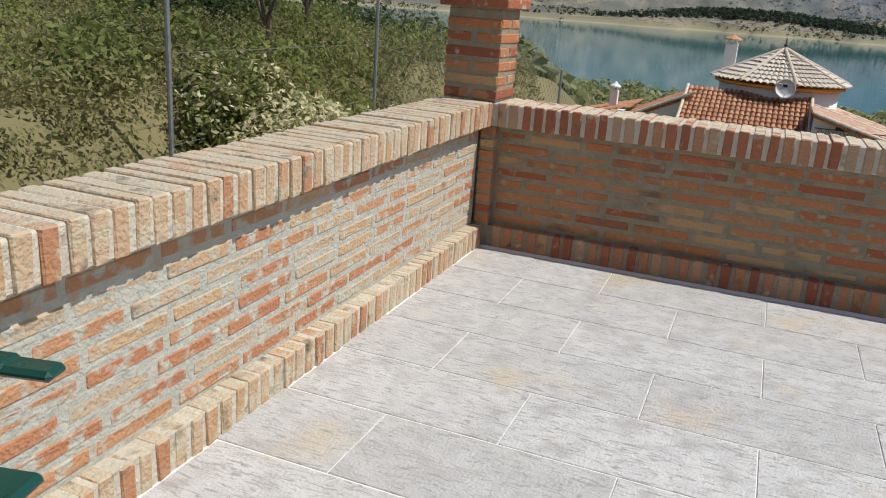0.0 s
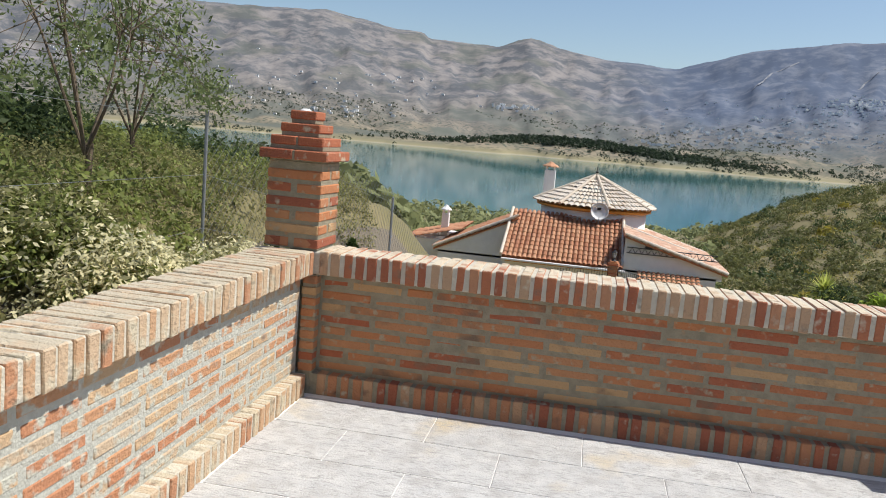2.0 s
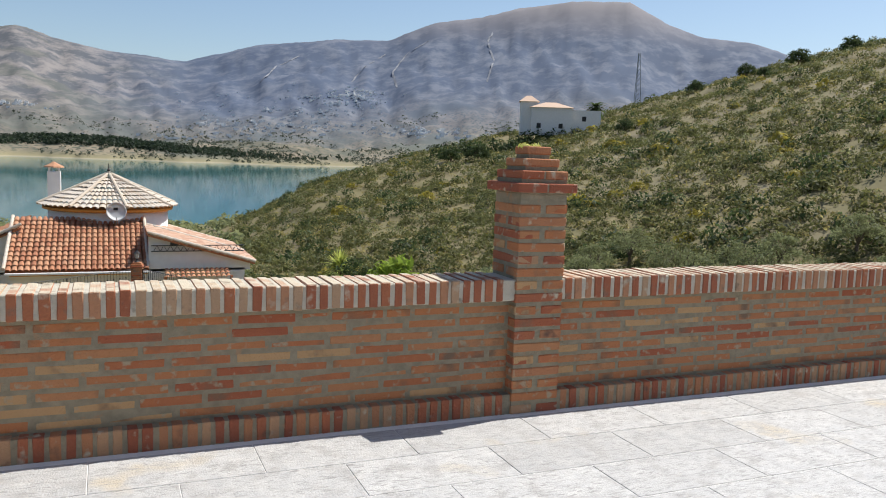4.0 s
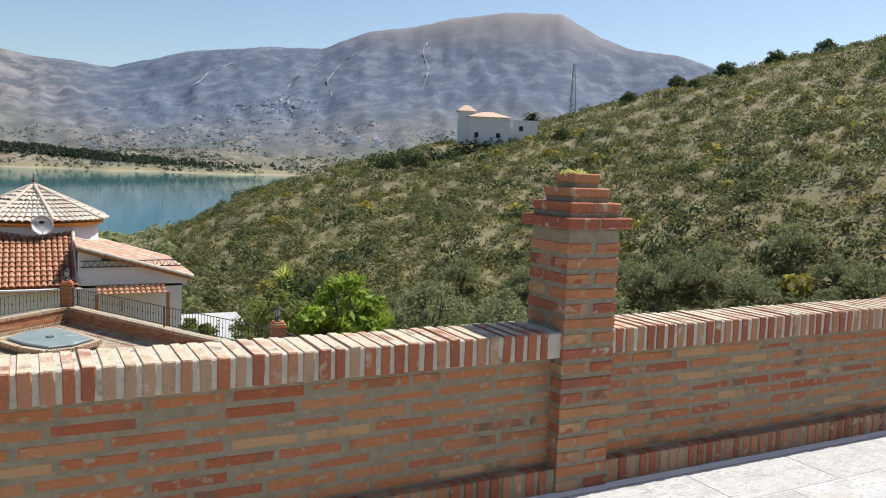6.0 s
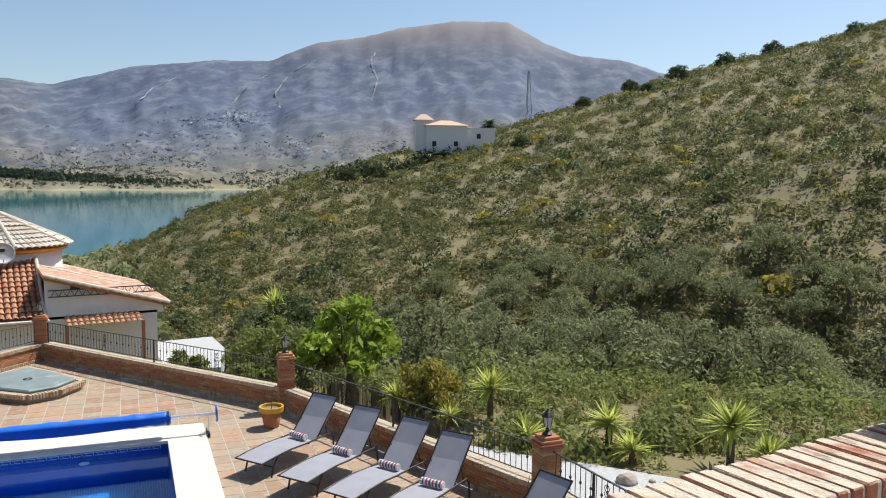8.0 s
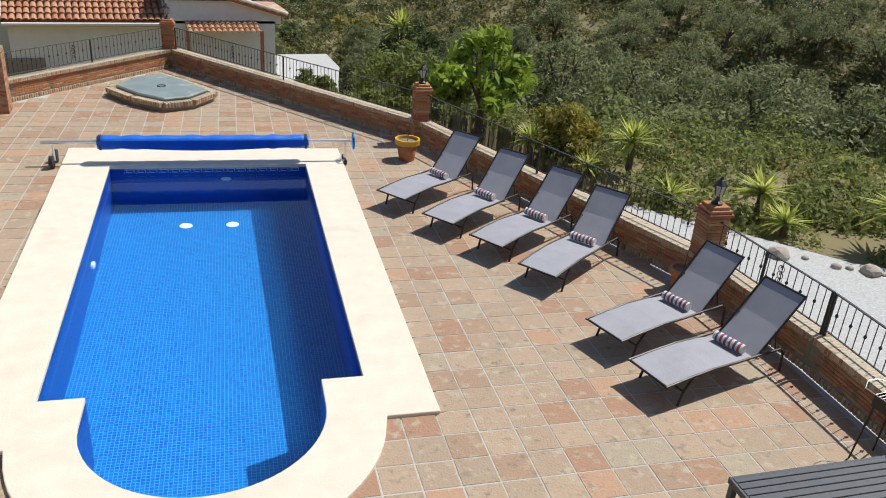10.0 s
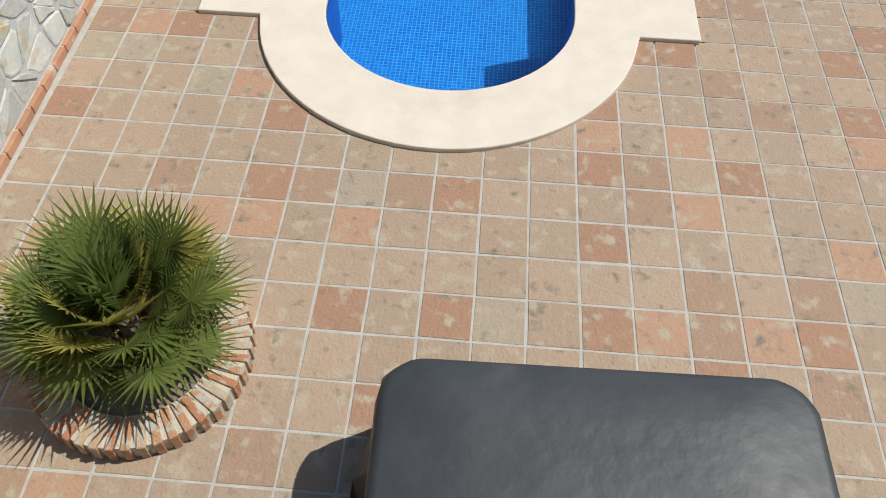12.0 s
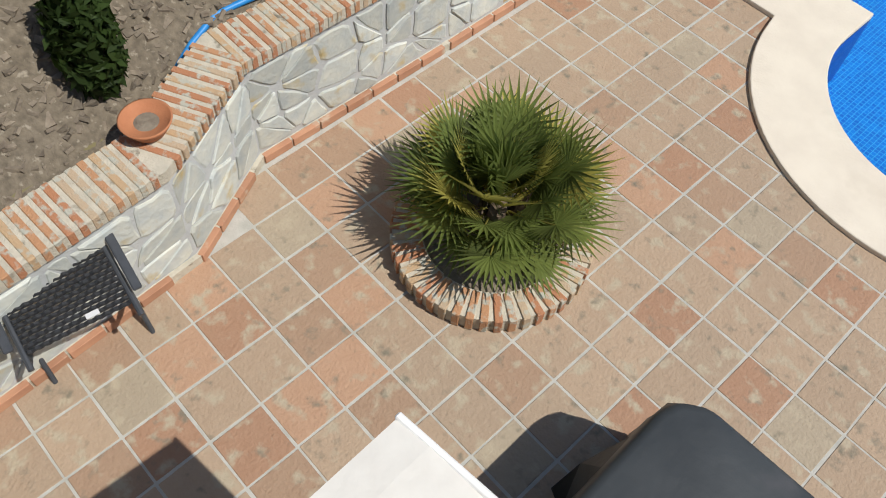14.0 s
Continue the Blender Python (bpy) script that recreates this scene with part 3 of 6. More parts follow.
def brick_course_wall(wall, along, origin, length, z0, z1, face, material):
    """Bricks in running courses on a wall. along: unit step in plan; face: outward unit step in plan."""
    lens = [0.305, 0.295, 0.148, 0.315]
    metas = [brick_mesh("brick", L, 0.06, 0.047, material, i) for i, L in enumerate(lens)]
    turn = Matrix.Rotation(math.atan2(along[1], along[0]), 4, "Z")
    z, row = z0 + 0.042, 0
    while z + 0.02 < z1:
        s = 0.012 + prnd.uniform(0, 0.012)
        while s < length:
            k = 2 if s < 0.03 and row % 2 else prnd.choice([0, 0, 0, 1, 1, 3, 3, 2] if row % 4 == 3 else [0, 1, 3])
            if s + lens[k] < length:
                c = s + lens[k] / 2
                out = prnd.uniform(-0.0025, 0.0025) - 0.0285
                ob = part("brick", metas[k], material, wall)
                ob.matrix_basis = Matrix.Translation((origin[0] + along[0] * c + face[0] * out, origin[1] + along[1] * c + face[1] * out, z + prnd.uniform(-0.002, 0.002))) @ turn @ Matrix.Rotation(prnd.uniform(-0.006, 0.006), 4, "Y")
            s += lens[k] + prnd.uniform(0.022, 0.036)
        z += 0.0705
        row += 1


def soldier_row(wall, along, face, origin, length, z0, height, depth, pitch, material, thick=0.052):
    """Bricks on edge, side by side: a coping or a plinth."""
    metas = [brick_mesh("brick", thick + d, depth, height, material, 20 + i) for i, d in enumerate((0, 0.004, -0.005))]
    turn = Matrix.Rotation(math.atan2(along[1], along[0]), 4, "Z")
    for i in range(int(length / pitch)):
        s = (i + 0.5) * pitch + prnd.uniform(-0.004, 0.004)
        o = -depth / 2 + prnd.uniform(-0.004, 0.005)
        ob = part("brick", metas[i % 3], material, wall)
        ob.matrix_basis = Matrix.Translation((origin[0] + along[0] * s + face[0] * o, origin[1] + along[1] * s + face[1] * o, z0 + height / 2 + prnd.uniform(-0.003, 0.003))) @ turn @ Matrix.Rotation(prnd.uniform(-0.02, 0.02), 4, "Y")


# floor slabs, 0.82 x 0.41 m, half-bond
floor_up = structure("floor_upper", Build().box((5.2, -3.2, -0.154), (11.2, 6.4, 0.32)), M_slab_joint, "upper terrace floor bed with pale joints")
slab = Build().box((0, 0, 0), (0.806, 0.402, 0.02), 0.002).mesh("slab")
slab.materials.append(M_slab)
for row in range(15):
    for col in range(-1, 14):
        x = 0.81 * col + (0.0 if row % 2 else 0.41)
        y = -0.270 - 0.411 * row
        if -0.4 < x < 10.6:
            part("slab", slab, M_slab, floor_up, m=Matrix.Translation((x, y, 0.0)))

FACE = 0.075   # depth of the wall's face behind its coping
wall_front = structure("wall_front", Build().box((5.35, FACE + 0.0015 + 0.11, 0.37), (11.1, 0.22, 0.74)), M_mortar, "rustic brick parapet with thick grey mortar joints")
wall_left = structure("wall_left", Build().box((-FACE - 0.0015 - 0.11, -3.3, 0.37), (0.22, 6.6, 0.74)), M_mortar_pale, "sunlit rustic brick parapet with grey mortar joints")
cop_front = structure("coping_front", Build().box((5.35, 0.165, 0.788), (11.05, 0.318, 0.132), 0.006), M_cap_mortar, "parapet coping of bricks on edge in pale mortar")
cop_left = structure("coping_left", Build().box((-0.165, -3.3, 0.788), (0.318, 6.55, 0.132), 0.006), M_cap_mortar, "weathered parapet coping of bricks on edge")
pl_front = structure("plinth_front", Build().box((5.35, 0.055, 0.066), (11.05, 0.10, 0.128)), M_mortar, "brick soldier-course plinth along the parapet")
pl_left = structure("plinth_left", Build().box((-0.055, -3.3, 0.066), (0.10, 6.55, 0.128)), M_cap_mortar, "brick soldier-course plinth along the parapet")

soldier_row(cop_front, (1, 0), (0, -1), (0.02, 0.0), 3.98, 0.722, 0.138, 0.325, 0.073, M_cop_front)
soldier_row(cop_front, (1, 0), (0, -1), (4.38, 0.0), 6.3, 0.722, 0.138, 0.325, 0.073, M_cop_front)
soldier_row(cop_left, (0, -1), (1, 0), (0.0, 0.0), 6.4, 0.722, 0.138, 0.325, 0.073, M_brick_cap)
soldier_row(pl_front, (1, 0), (0, -1), (0.05, 0.0), 3.96, 0.004, 0.128, 0.10, 0.073, M_brick_front)
soldier_row(pl_front, (1, 0), (0, -1), (4.38, 0.0), 6.3, 0.004, 0.128, 0.10, 0.073, M_brick_front)
soldier_row(pl_left, (0, -1), (1, 0), (0.0, -0.03), 6.4, 0.004, 0.128, 0.10, 0.073, M_brick_cap)
brick_course_wall(wall_front, (1, 0), (0.02, FACE), 10.6, 0.13, 0.73, (0, -1), M_brick)
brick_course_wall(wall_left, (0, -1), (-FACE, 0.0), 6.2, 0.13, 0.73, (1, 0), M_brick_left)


def brick_pier(name, x0, y0, w, d, z0, ztop, label, cap=True):
    """A square brick pillar with a stepped top, courses of separate bricks."""
    p = tagged(part(name, Build().box((x0 + w / 2, y0 + d / 2, (z0 + ztop) / 2), (w - 0.012, d - 0.012, ztop - z0)), M_mortar), label, "pillar", "brick pillars")
    made = {}

    def brick_of(L, k):
        key = (round(L, 3), k)
        if key not in made:
            made[key] = brick_mesh("brick", L, 0.10, 0.052, M_brick_front if k else M_brick, 31 + len(made))
        return made[key]

    def course(z, x0, y0, w, d, flip, k=0):
        """One ring of bricks: a whole brick and two short ones turn and turn about."""
        for side in range(4):
            L = (w if side % 2 == 0 else d) - 0.004
            n = max(1, round(L / 0.33))
            if flip ^ (side % 2):
                cells = [(L / n - 0.022, (i + 0.5) * L / n) for i in range(n)] if n > 1 else [(L, L / 2)]
            else:
                cells = [(L / (2 * n) - 0.020, (i + 0.5) * L / (2 * n)) for i in range(2 * n)]
                cells = [(q, c + (-0.008 if i == 0 else 0.008 if i == len(cells) - 1 else 0)) for i, (q, c) in enumerate(cells)]
            for q, c in cells:
                px, py, rot = ((x0 + c, y0 + 0.05, 0), (x0 + w - 0.05, y0 + c, 90), (x0 + c, y0 + d - 0.05, 0), (x0 + 0.05, y0 + c, 90))[side]
                part("brick", brick_of(q, k), M_brick, p, m=Matrix.Translation((px, py, z + prnd.uniform(-0.002, 0.002))) @ Matrix.Rotation(radians(rot) + prnd.uniform(-0.008, 0.008), 4, "Z"))

    z, k = z0 + 0.035, 0
    while z + 0.025 < ztop:
        course(z, x0, y0, w, d, bool(k % 2), k % 3 == 0)
        z += 0.0785
        k += 1
    z = ztop
    for grow, hh in ((0.045, 0.056), (0.0, 0.052), (-0.045, 0.050), (-0.085, 0.050)) if cap else ():
        part("mortar_bed", Build().box((x0 + w / 2, y0 + d / 2, z + 0.013), (w + 2 * min(grow, 0) - 0.014, d + 2 * min(grow, 0) - 0.014, 0.026), 0.003), M_mortar, p)
        zc = z + (0.012 if grow > 0 else 0.024)
        n = 2 if grow > -0.04 else 1
        ww = (w + 2 * grow) / n
        for i in range(n):
            g = Build().box((x0 - grow + ww * (i + 0.5), y0 + d / 2, zc + hh / 2), (ww - (0.012 if n > 1 else 0), d + 2 * grow, hh), 0.006)
            part("cap_brick", g, M_brick_front, p)
        if n > 1:
            part("mortar_joint", Build().box((x0 + w / 2, y0 + d / 2, zc + hh / 2 - 0.001), (0.014, d + 2 * grow - 0.012, hh - 0.008)), M_mortar, p)
        z = zc + hh
    return p


pier_a = brick_pier("brick_pillar", -0.315, 0.0, 0.33, 0.33, 0.862, 1.362, "red brick pillar with stepped cap on the parapet corner")
part("cap_stone", Build().lathe([(0.03, 0), (0.034, 0.01), (0.02, 0.022)], (-0.16, 0.15, 1.645), 12), M_white, pier_a, "small white pebble on top")
pier_b = brick_pier("brick_pillar", 4.03, -0.014, 0.335, 0.345, 0.0, 1.382, "red brick pillar with stepped cap rising through the parapet")
part("cap_weeds", mesh_quads("cap_weeds", clumps(rng, np.array([[4.16, 0.17, 1.665], [4.24, 0.2, 1.665]]), np.array([0.06, 0.04]), np.array([0.03, 0.03]), 18, np.array([0.02, 0.02])), M_yucca), M_yucca, pier_b, "dry weeds on top")
pilaster = structure("corner_pilaster", Build().box((-0.02, 0.04, 0.36), (0.085, 0.075, 0.72), 0.004), M_mortar, "narrow brick pilaster in the parapet corner")
for i in range(9):
    part("brick", brick_mesh("brick", 0.088, 0.08, 0.046, M_brick, i), M_brick, pilaster, m=Matrix.Translation((-0.02, 0.036, 0.165 + 0.0655 * i)))

structure("wall_below", Build().box((5.35, 0.17, -1.95), (11.2, 0.28, 3.26)), M_white, "white rendered wall under the parapet")
structure("wall_below_side", Build().box((-0.16, -3.2, -1.95), (0.28, 6.4, 3.26)), M_white, "white rendered side wall under the terrace")
structure("wall_house", Build().box((5.2, -6.5, 1.5), (12.0, 0.3, 3.4)), M_white, "white rendered house wall behind the terrace")
structure("wall_right_end", Build().box((10.75, -3.2, 0.35), (0.3, 6.3, 1.0)), M_white, "plain white parapet closing the terrace")

# ---- lower terrace ----
before = set(scene.objects)
EDGE = [(-1.3, 16.6), (4.4, 9.2), (7.20, 1.85), (7.42, -0.6), (7.42, -8.5)]     # inner foot of the garden wall
WEST = [(-1.80, -1.3), (-1.69, 1.80), (-2.07, 2.75), (-1.86, 4.8), (-1.62, 7.7), (-1.33, 14.3)]   # foot of the stone wall, in metres
ppt = [pl(*p) for p in EDGE]
npt = [pl(-4.75, 12.5), pl(-5.4, 11.0)]
base_poly = [(WEST[0][0], -1.3)] + [(ppt[4][0], -1.3), ppt[3], ppt[2], ppt[1], ppt[0], npt[0], npt[1]] + WEST[:0:-1]


def inside(poly, x, y):
    hit = False
    for i in range(len(poly)):
        (x1, y1), (x2, y2) = poly[i - 1], poly[i]
        if (y1 > y) != (y2 > y) and x < (x2 - x1) * (y - y1) / (y2 - y1) + x1:
            hit = not hit
    return hit


# pool outline
PW, PLEN = 1.775, 7.72
inner = [(-1.28, 0.0), (-PW, 0.0), (-PW, PLEN), (PW, PLEN), (PW, 0.0), (1.28, 0.0)]
inner_arc = [(1.28 * math.cos(a), -0.49 + 1.28 * math.sin(a)) for a in (-math.pi * i / 36 for i in range(37))]
pool_outline = [(-PW, 0), (-1.95, PLEN), (PW, PLEN), (PW, 0), (1.28, 0)] + inner_arc + [(-1.28, 0)]
outer_arc = [(1.92 * math.cos(a), -0.61 + 1.92 * math.sin(a)) for a in (-math.pi * i / 36 for i in range(37)) if -0.61 + 1.92 * math.sin(a) < -0.83]
outer_outline = [(-2.56, -0.81), (-2.86, 8.90), (2.56, 8.72), (2.53, -0.81), (1.92, -0.81)] + outer_arc + [(-1.92, -0.81)]


def ring_slab(outer, hole, z0, z1):
    """A flat slab with one hole, in pool axes."""
    bm = bmesh.new()
    loops = []
    for poly in (outer, hole):
        vs = [bm.verts.new((x, y, z1)) for x, y in poly]
        loops.append([bm.edges.new((vs[i - 1], vs[i])) for i in range(len(vs))])
    bmesh.ops.triangle_fill(bm, use_beauty=True, use_dissolve=False, edges=loops[0] + loops[1])
    ext = bmesh.ops.extrude_face_region(bm, geom=bm.faces[:])
    for v in [g for g in ext["geom"] if isinstance(g, bmesh.types.BMVert)]:
        v.co.z = z0
    bmesh.ops.recalc_face_normals(bm, faces=bm.faces[:])
    return bm


POOL = Matrix.Translation((OX, OY, ZL)) @ Matrix.Rotation(TURN, 4, "Z")
# terrace bed with the pool's hole
world_to_pool = POOL.inverted()
bed_poly = [tuple((world_to_pool @ Vector((x, y, 0)))[:2]) for x, y in base_poly]
floor_low = tagged(part("floor_lower", ring_slab(bed_poly, [(x * 1.02, y * 1.01 - 0.02) for x, y in outer_outline[::1]][:5] + [(x * 0.985, y * 0.985) for x, y in outer_arc] + [(-1.89, -0.79)], -0.3, 0.0), M_cotto_joint, m=POOL), "pool terrace floor bed with grey joints", "floor", kind="structure")
pool_coping = tagged(part("pool_coping", ring_slab(outer_outline, pool_outline, -0.02, 0.05), M_poolstone, m=POOL), "cream cast-stone pool coping with rounded end", "pool edge", kind="structure")
bev = pool_coping.modifiers.new("edge", "BEVEL")
bev.width, bev.segments, bev.limit_method = 0.012, 2, "ANGLE"


def pool_shell():
    pool = thing("swimming_pool", "blue mosaic swimming pool with a rounded shallow end", "pool", at=POOL, kind="structure")
    n = len(pool_outline)
    w = Build()
    vs = [(x, y, -0.02) for x, y in pool_outline] + [(x, y, -2.35) for x, y in pool_outline]
    w.add(vs, [(i, (i + 1) % n, n + (i + 1) % n, n + i) for i in range(n)])
    part("pool_wall", w, M_poolwall, pool)
    f = Build().add([(x, y, -1.30 - 0.05 * (y + 1.8)) for x, y in pool_outline], [tuple(reversed(range(n)))])
    part("pool_floor", f, M_mosaic, pool, "light blue mosaic floor")
    for k in range(4):
        rad = 1.28
        pts = [(rad * math.cos(a), -0.49 + rad * math.sin(a)) for a in (-math.pi * i / 24 for i in range(25))]
        cut = -0.95 - 0.0 + -0.16 * (3 - k) + 0.25
        pts = [(x, y) for x, y in pts if y < cut]
        if len(pts) > 3:
            part("pool_step", Build().prism(pts[::-1], -1.7, -1.2 + 0.22 * (3 - k)), M_mosaic, pool, "curved mosaic entry step")
    wt = Build().add([(x, y, -0.13) for x, y in pool_outline], [tuple(reversed(range(n)))])
    water = part("water_surface", wt, M_water, pool, "clear calm water")
    water.visible_shadow = False
    # key-pattern band under the far coping
    for i in range(16):
        x = -1.6 + 0.21 * i
        for (cx, cz, sx, sz) in ((0, -0.035, 0.19, 0.014), (0.085, -0.065, 0.014, 0.06), (0.0, -0.09, 0.10, 0.014), (-0.05, -0.072, 0.014, 0.035), (-0.085, -0.10, 0.014, 0.02)):
            part("key_pattern", Build().box((x + cx, PLEN - 0.004, cz), (sx, 0.008, sz)), M_greek, pool)
    for (x, y) in ((-0.55, 6.6), (0.3, 6.6)):
        part("drain", Build().lathe([(0.12, 0), (0.12, 0.012), (0.09, 0.02)], (x, y, -1.70), 20), M_white, pool, "white round floor drain")
    for (x, y, ax) in ((-PW, 4.0, 1), (0.2, PLEN, 0)):
        m = Matrix.Translation((x, y, -0.45)) @ Matrix.Rotation(radians(90), 4, "Y" if ax else "X")
        part("pool_light", Build().lathe([(0.10, -0.02), (0.10, 0.02), (0.07, 0.03)], n=20, m=m), M_white, pool, "white round underwater light")


pool_shell()


# ---- walls round the pool terrace ----
def garden_wall(p0, p1, name, side=1):
    """Low brick wall with a soldier-course top and foot, from p0 to p1; side: to which hand the terrace lies."""
    a, b = Vector(p0), Vector(p1)
    d = (b - a)
    L = d.length
    d.normalize()
    nn = Vector((-d.y, d.x)) * side
    ang = math.atan2(d.y, d.x)
    c = (a + b) / 2 - nn * 0.14
    rot = Matrix.Translation((c.x, c.y, ZL)) @ Matrix.Rotation(ang, 4, "Z")
    w = structure(name, Build().box((0, 0, 0.24), (L, 0.20, 0.48), 0.0, rot), M_mortar, "low red brick garden wall round the pool terrace")
    lens = [0.235, 0.115]
    pieces = [brick_mesh("brick", q, 0.22, 0.043, M_brick, 41 + i) for i, q in enumerate(lens)]
    for row in range(6):
        s, z = -0.1 * (row % 2), 0.145 + 0.0535 * row
        while s + 0.24 < L:
            if s > 0:
                m = rot @ Matrix.Translation((s + 0.12 - L / 2, 0, z))
                part("brick", pieces[0], M_brick, w, m=m)
            s += 0.25
    top = brick_mesh("brick", 0.05, 0.30, 0.09, M_brick_cap, 44)
    low = brick_mesh("brick", 0.05, 0.26, 0.10, M_brick_cap, 45)
    for i in range(int(L / 0.066)):
        x = i * 0.066 + 0.03 - L / 2
        for me, z in ((top, 0.485), (low, 0.05)):
            part("brick", me, M_brick_cap, w, m=rot @ Matrix.Translation((x, 0, z)))
    capm = Build().box((0, 0, 0.483), (L, 0.285, 0.088), 0.0, rot)
    part("mortar_bed", capm, M_cap_mortar, w)


def railing(p0, p1, side=1, ornament=()):
    """Wrought-iron rail: two flats, turned balusters with knots, a scroll panel here and there."""
    a, b = Vector(p0), Vector(p1)
    d = b - a
    L = d.length
    d.normalize()
    nn = Vector((-d.y, d.x)) * side
    a = a - nn * 0.16
    m = Matrix.Translation((a.x, a.y, ZL + 0.53)) @ Matrix.Rotation(math.atan2(d.y, d.x), 4, "Z")
    r = thing("iron_railing", "black wrought-iron railing with knotted balusters on the low wall", "railing", "terrace railings", at=m)
    part("top_rail", Build().box((L / 2, 0, 0.60), (L, 0.04, 0.014), 0.003), M_iron, r)
    part("bottom_rail", Build().box((L / 2, 0, 0.08), (L, 0.03, 0.012), 0.003), M_iron, r)
    plain = Build().tube([(0, 0, 0.08), (0, 0, 0.595)], 0.0065, 6).mesh("baluster")
    knot = Build().tube([(0, 0, 0.08), (0, 0, 0.595)], 0.0065, 6).lathe([(0.007, -0.03), (0.02, -0.012), (0.02, 0.012), (0.007, 0.03)], (0, 0, 0.34), 8).mesh("baluster")
    post = Build().box((0, 0, 0.30), (0.035, 0.035, 0.62), 0.004).mesh("post")
    for me in (plain, knot, post):
        me.materials.append(M_iron)
    n = int(L / 0.125)
    for i in range(1, n):
        part("baluster", knot if i % 2 else plain, M_iron, r, m=Matrix.Translation((i * L / n, 0, 0)))
    for s in (0.02, L / 2, L - 0.02):
        part("post", post, M_iron, r, m=Matrix.Translation((s, 0, 0)))
    for s in ornament:
        o = Build()
        for k in range(4):
            for sg in (-1, 1):
                pts = [(s * L + sg * (0.012 + 0.05 * math.sin(t) * (1 - t / 9)), 0.012, 0.16 + 0.09 * k + 0.045 * (1 - math.cos(t))) for t in (0.45 * j for j in range(12))]
                o.tube(pts, 0.006, 5)
        part("scroll", o, M_iron, r, "curled iron scroll ornament")
    return r


def lamp_pier(u, v, label):
    x, y = pl(u, v)
    p = thing("lamp_pier", label, "pillar", "lamp piers", at=Matrix.Translation((x, y, ZL)) @ Matrix.Rotation(TURN, 4, "Z"))
    part("pier_core", Build().box((0, 0, 0.6), (0.34, 0.34, 1.2)), M_mortar, p)
    me = brick_mesh("brick", 0.36, 0.36, 0.044, M_brick, 51)
    for i in range(21):
        part("brick", me, M_brick, p, m=Matrix.Translation((0, 0, 0.03 + 0.056 * i)) @ Matrix.Rotation(radians(90 * (i % 4)), 4, "Z"))
    for g, z in ((0.42, 1.225), (0.37, 1.28), (0.30, 1.33)):
        part("cap_course", Build().box((0, 0, z), (g, g, 0.05), 0.006), M_brick, p)
    lampm = Matrix.Translation((x, y, ZL + 1.36))
    q = thing("lantern", "black iron lantern with frosted panes on a brick pier", "lantern", "pier lanterns", at=lampm)
    part("base", Build().lathe([(0.085, 0), (0.085, 0.02), (0.04, 0.05), (0.022, 0.10), (0.03, 0.13)], n=12), M_iron, q)
    part("glass", Build().lathe([(0.055, 0.13), (0.085, 0.30)], n=6), M_glasslamp, q, "frosted lantern glass")
    part("roof", Build().lathe([(0.11, 0.30), (0.10, 0.315), (0.05, 0.37), (0.03, 0.385), (0.012, 0.43)], n=6), M_iron, q)
    for k in range(6):
        a = k * math.pi / 3
        part("bar", Build().tube([(0.058 * math.cos(a), 0.058 * math.sin(a), 0.13), (0.089 * math.cos(a), 0.089 * math.sin(a), 0.30)], 0.006, 5), M_iron, q)


for i in range(4):
    garden_wall(ppt[i], ppt[i + 1], "wall_east_%d" % (i + 1), -1)
    railing(ppt[i], ppt[i + 1], -1, (0.28, 0.75) if i in (0, 1) else (0.62,))
garden_wall(npt[0], ppt[0], "wall_north_1", -1)
railing(npt[0], ppt[0], -1, (0.4,))
for (u, v), lab in zip(((-1.36, 16.78), (4.5, 9.3), (7.35, 1.85)), ("brick pier with stepped cap at the terrace corner", "brick pier with stepped cap beside the yellow pot", "brick pier with stepped cap behind the sun loungers")):
    lamp_pier(u, v, lab)


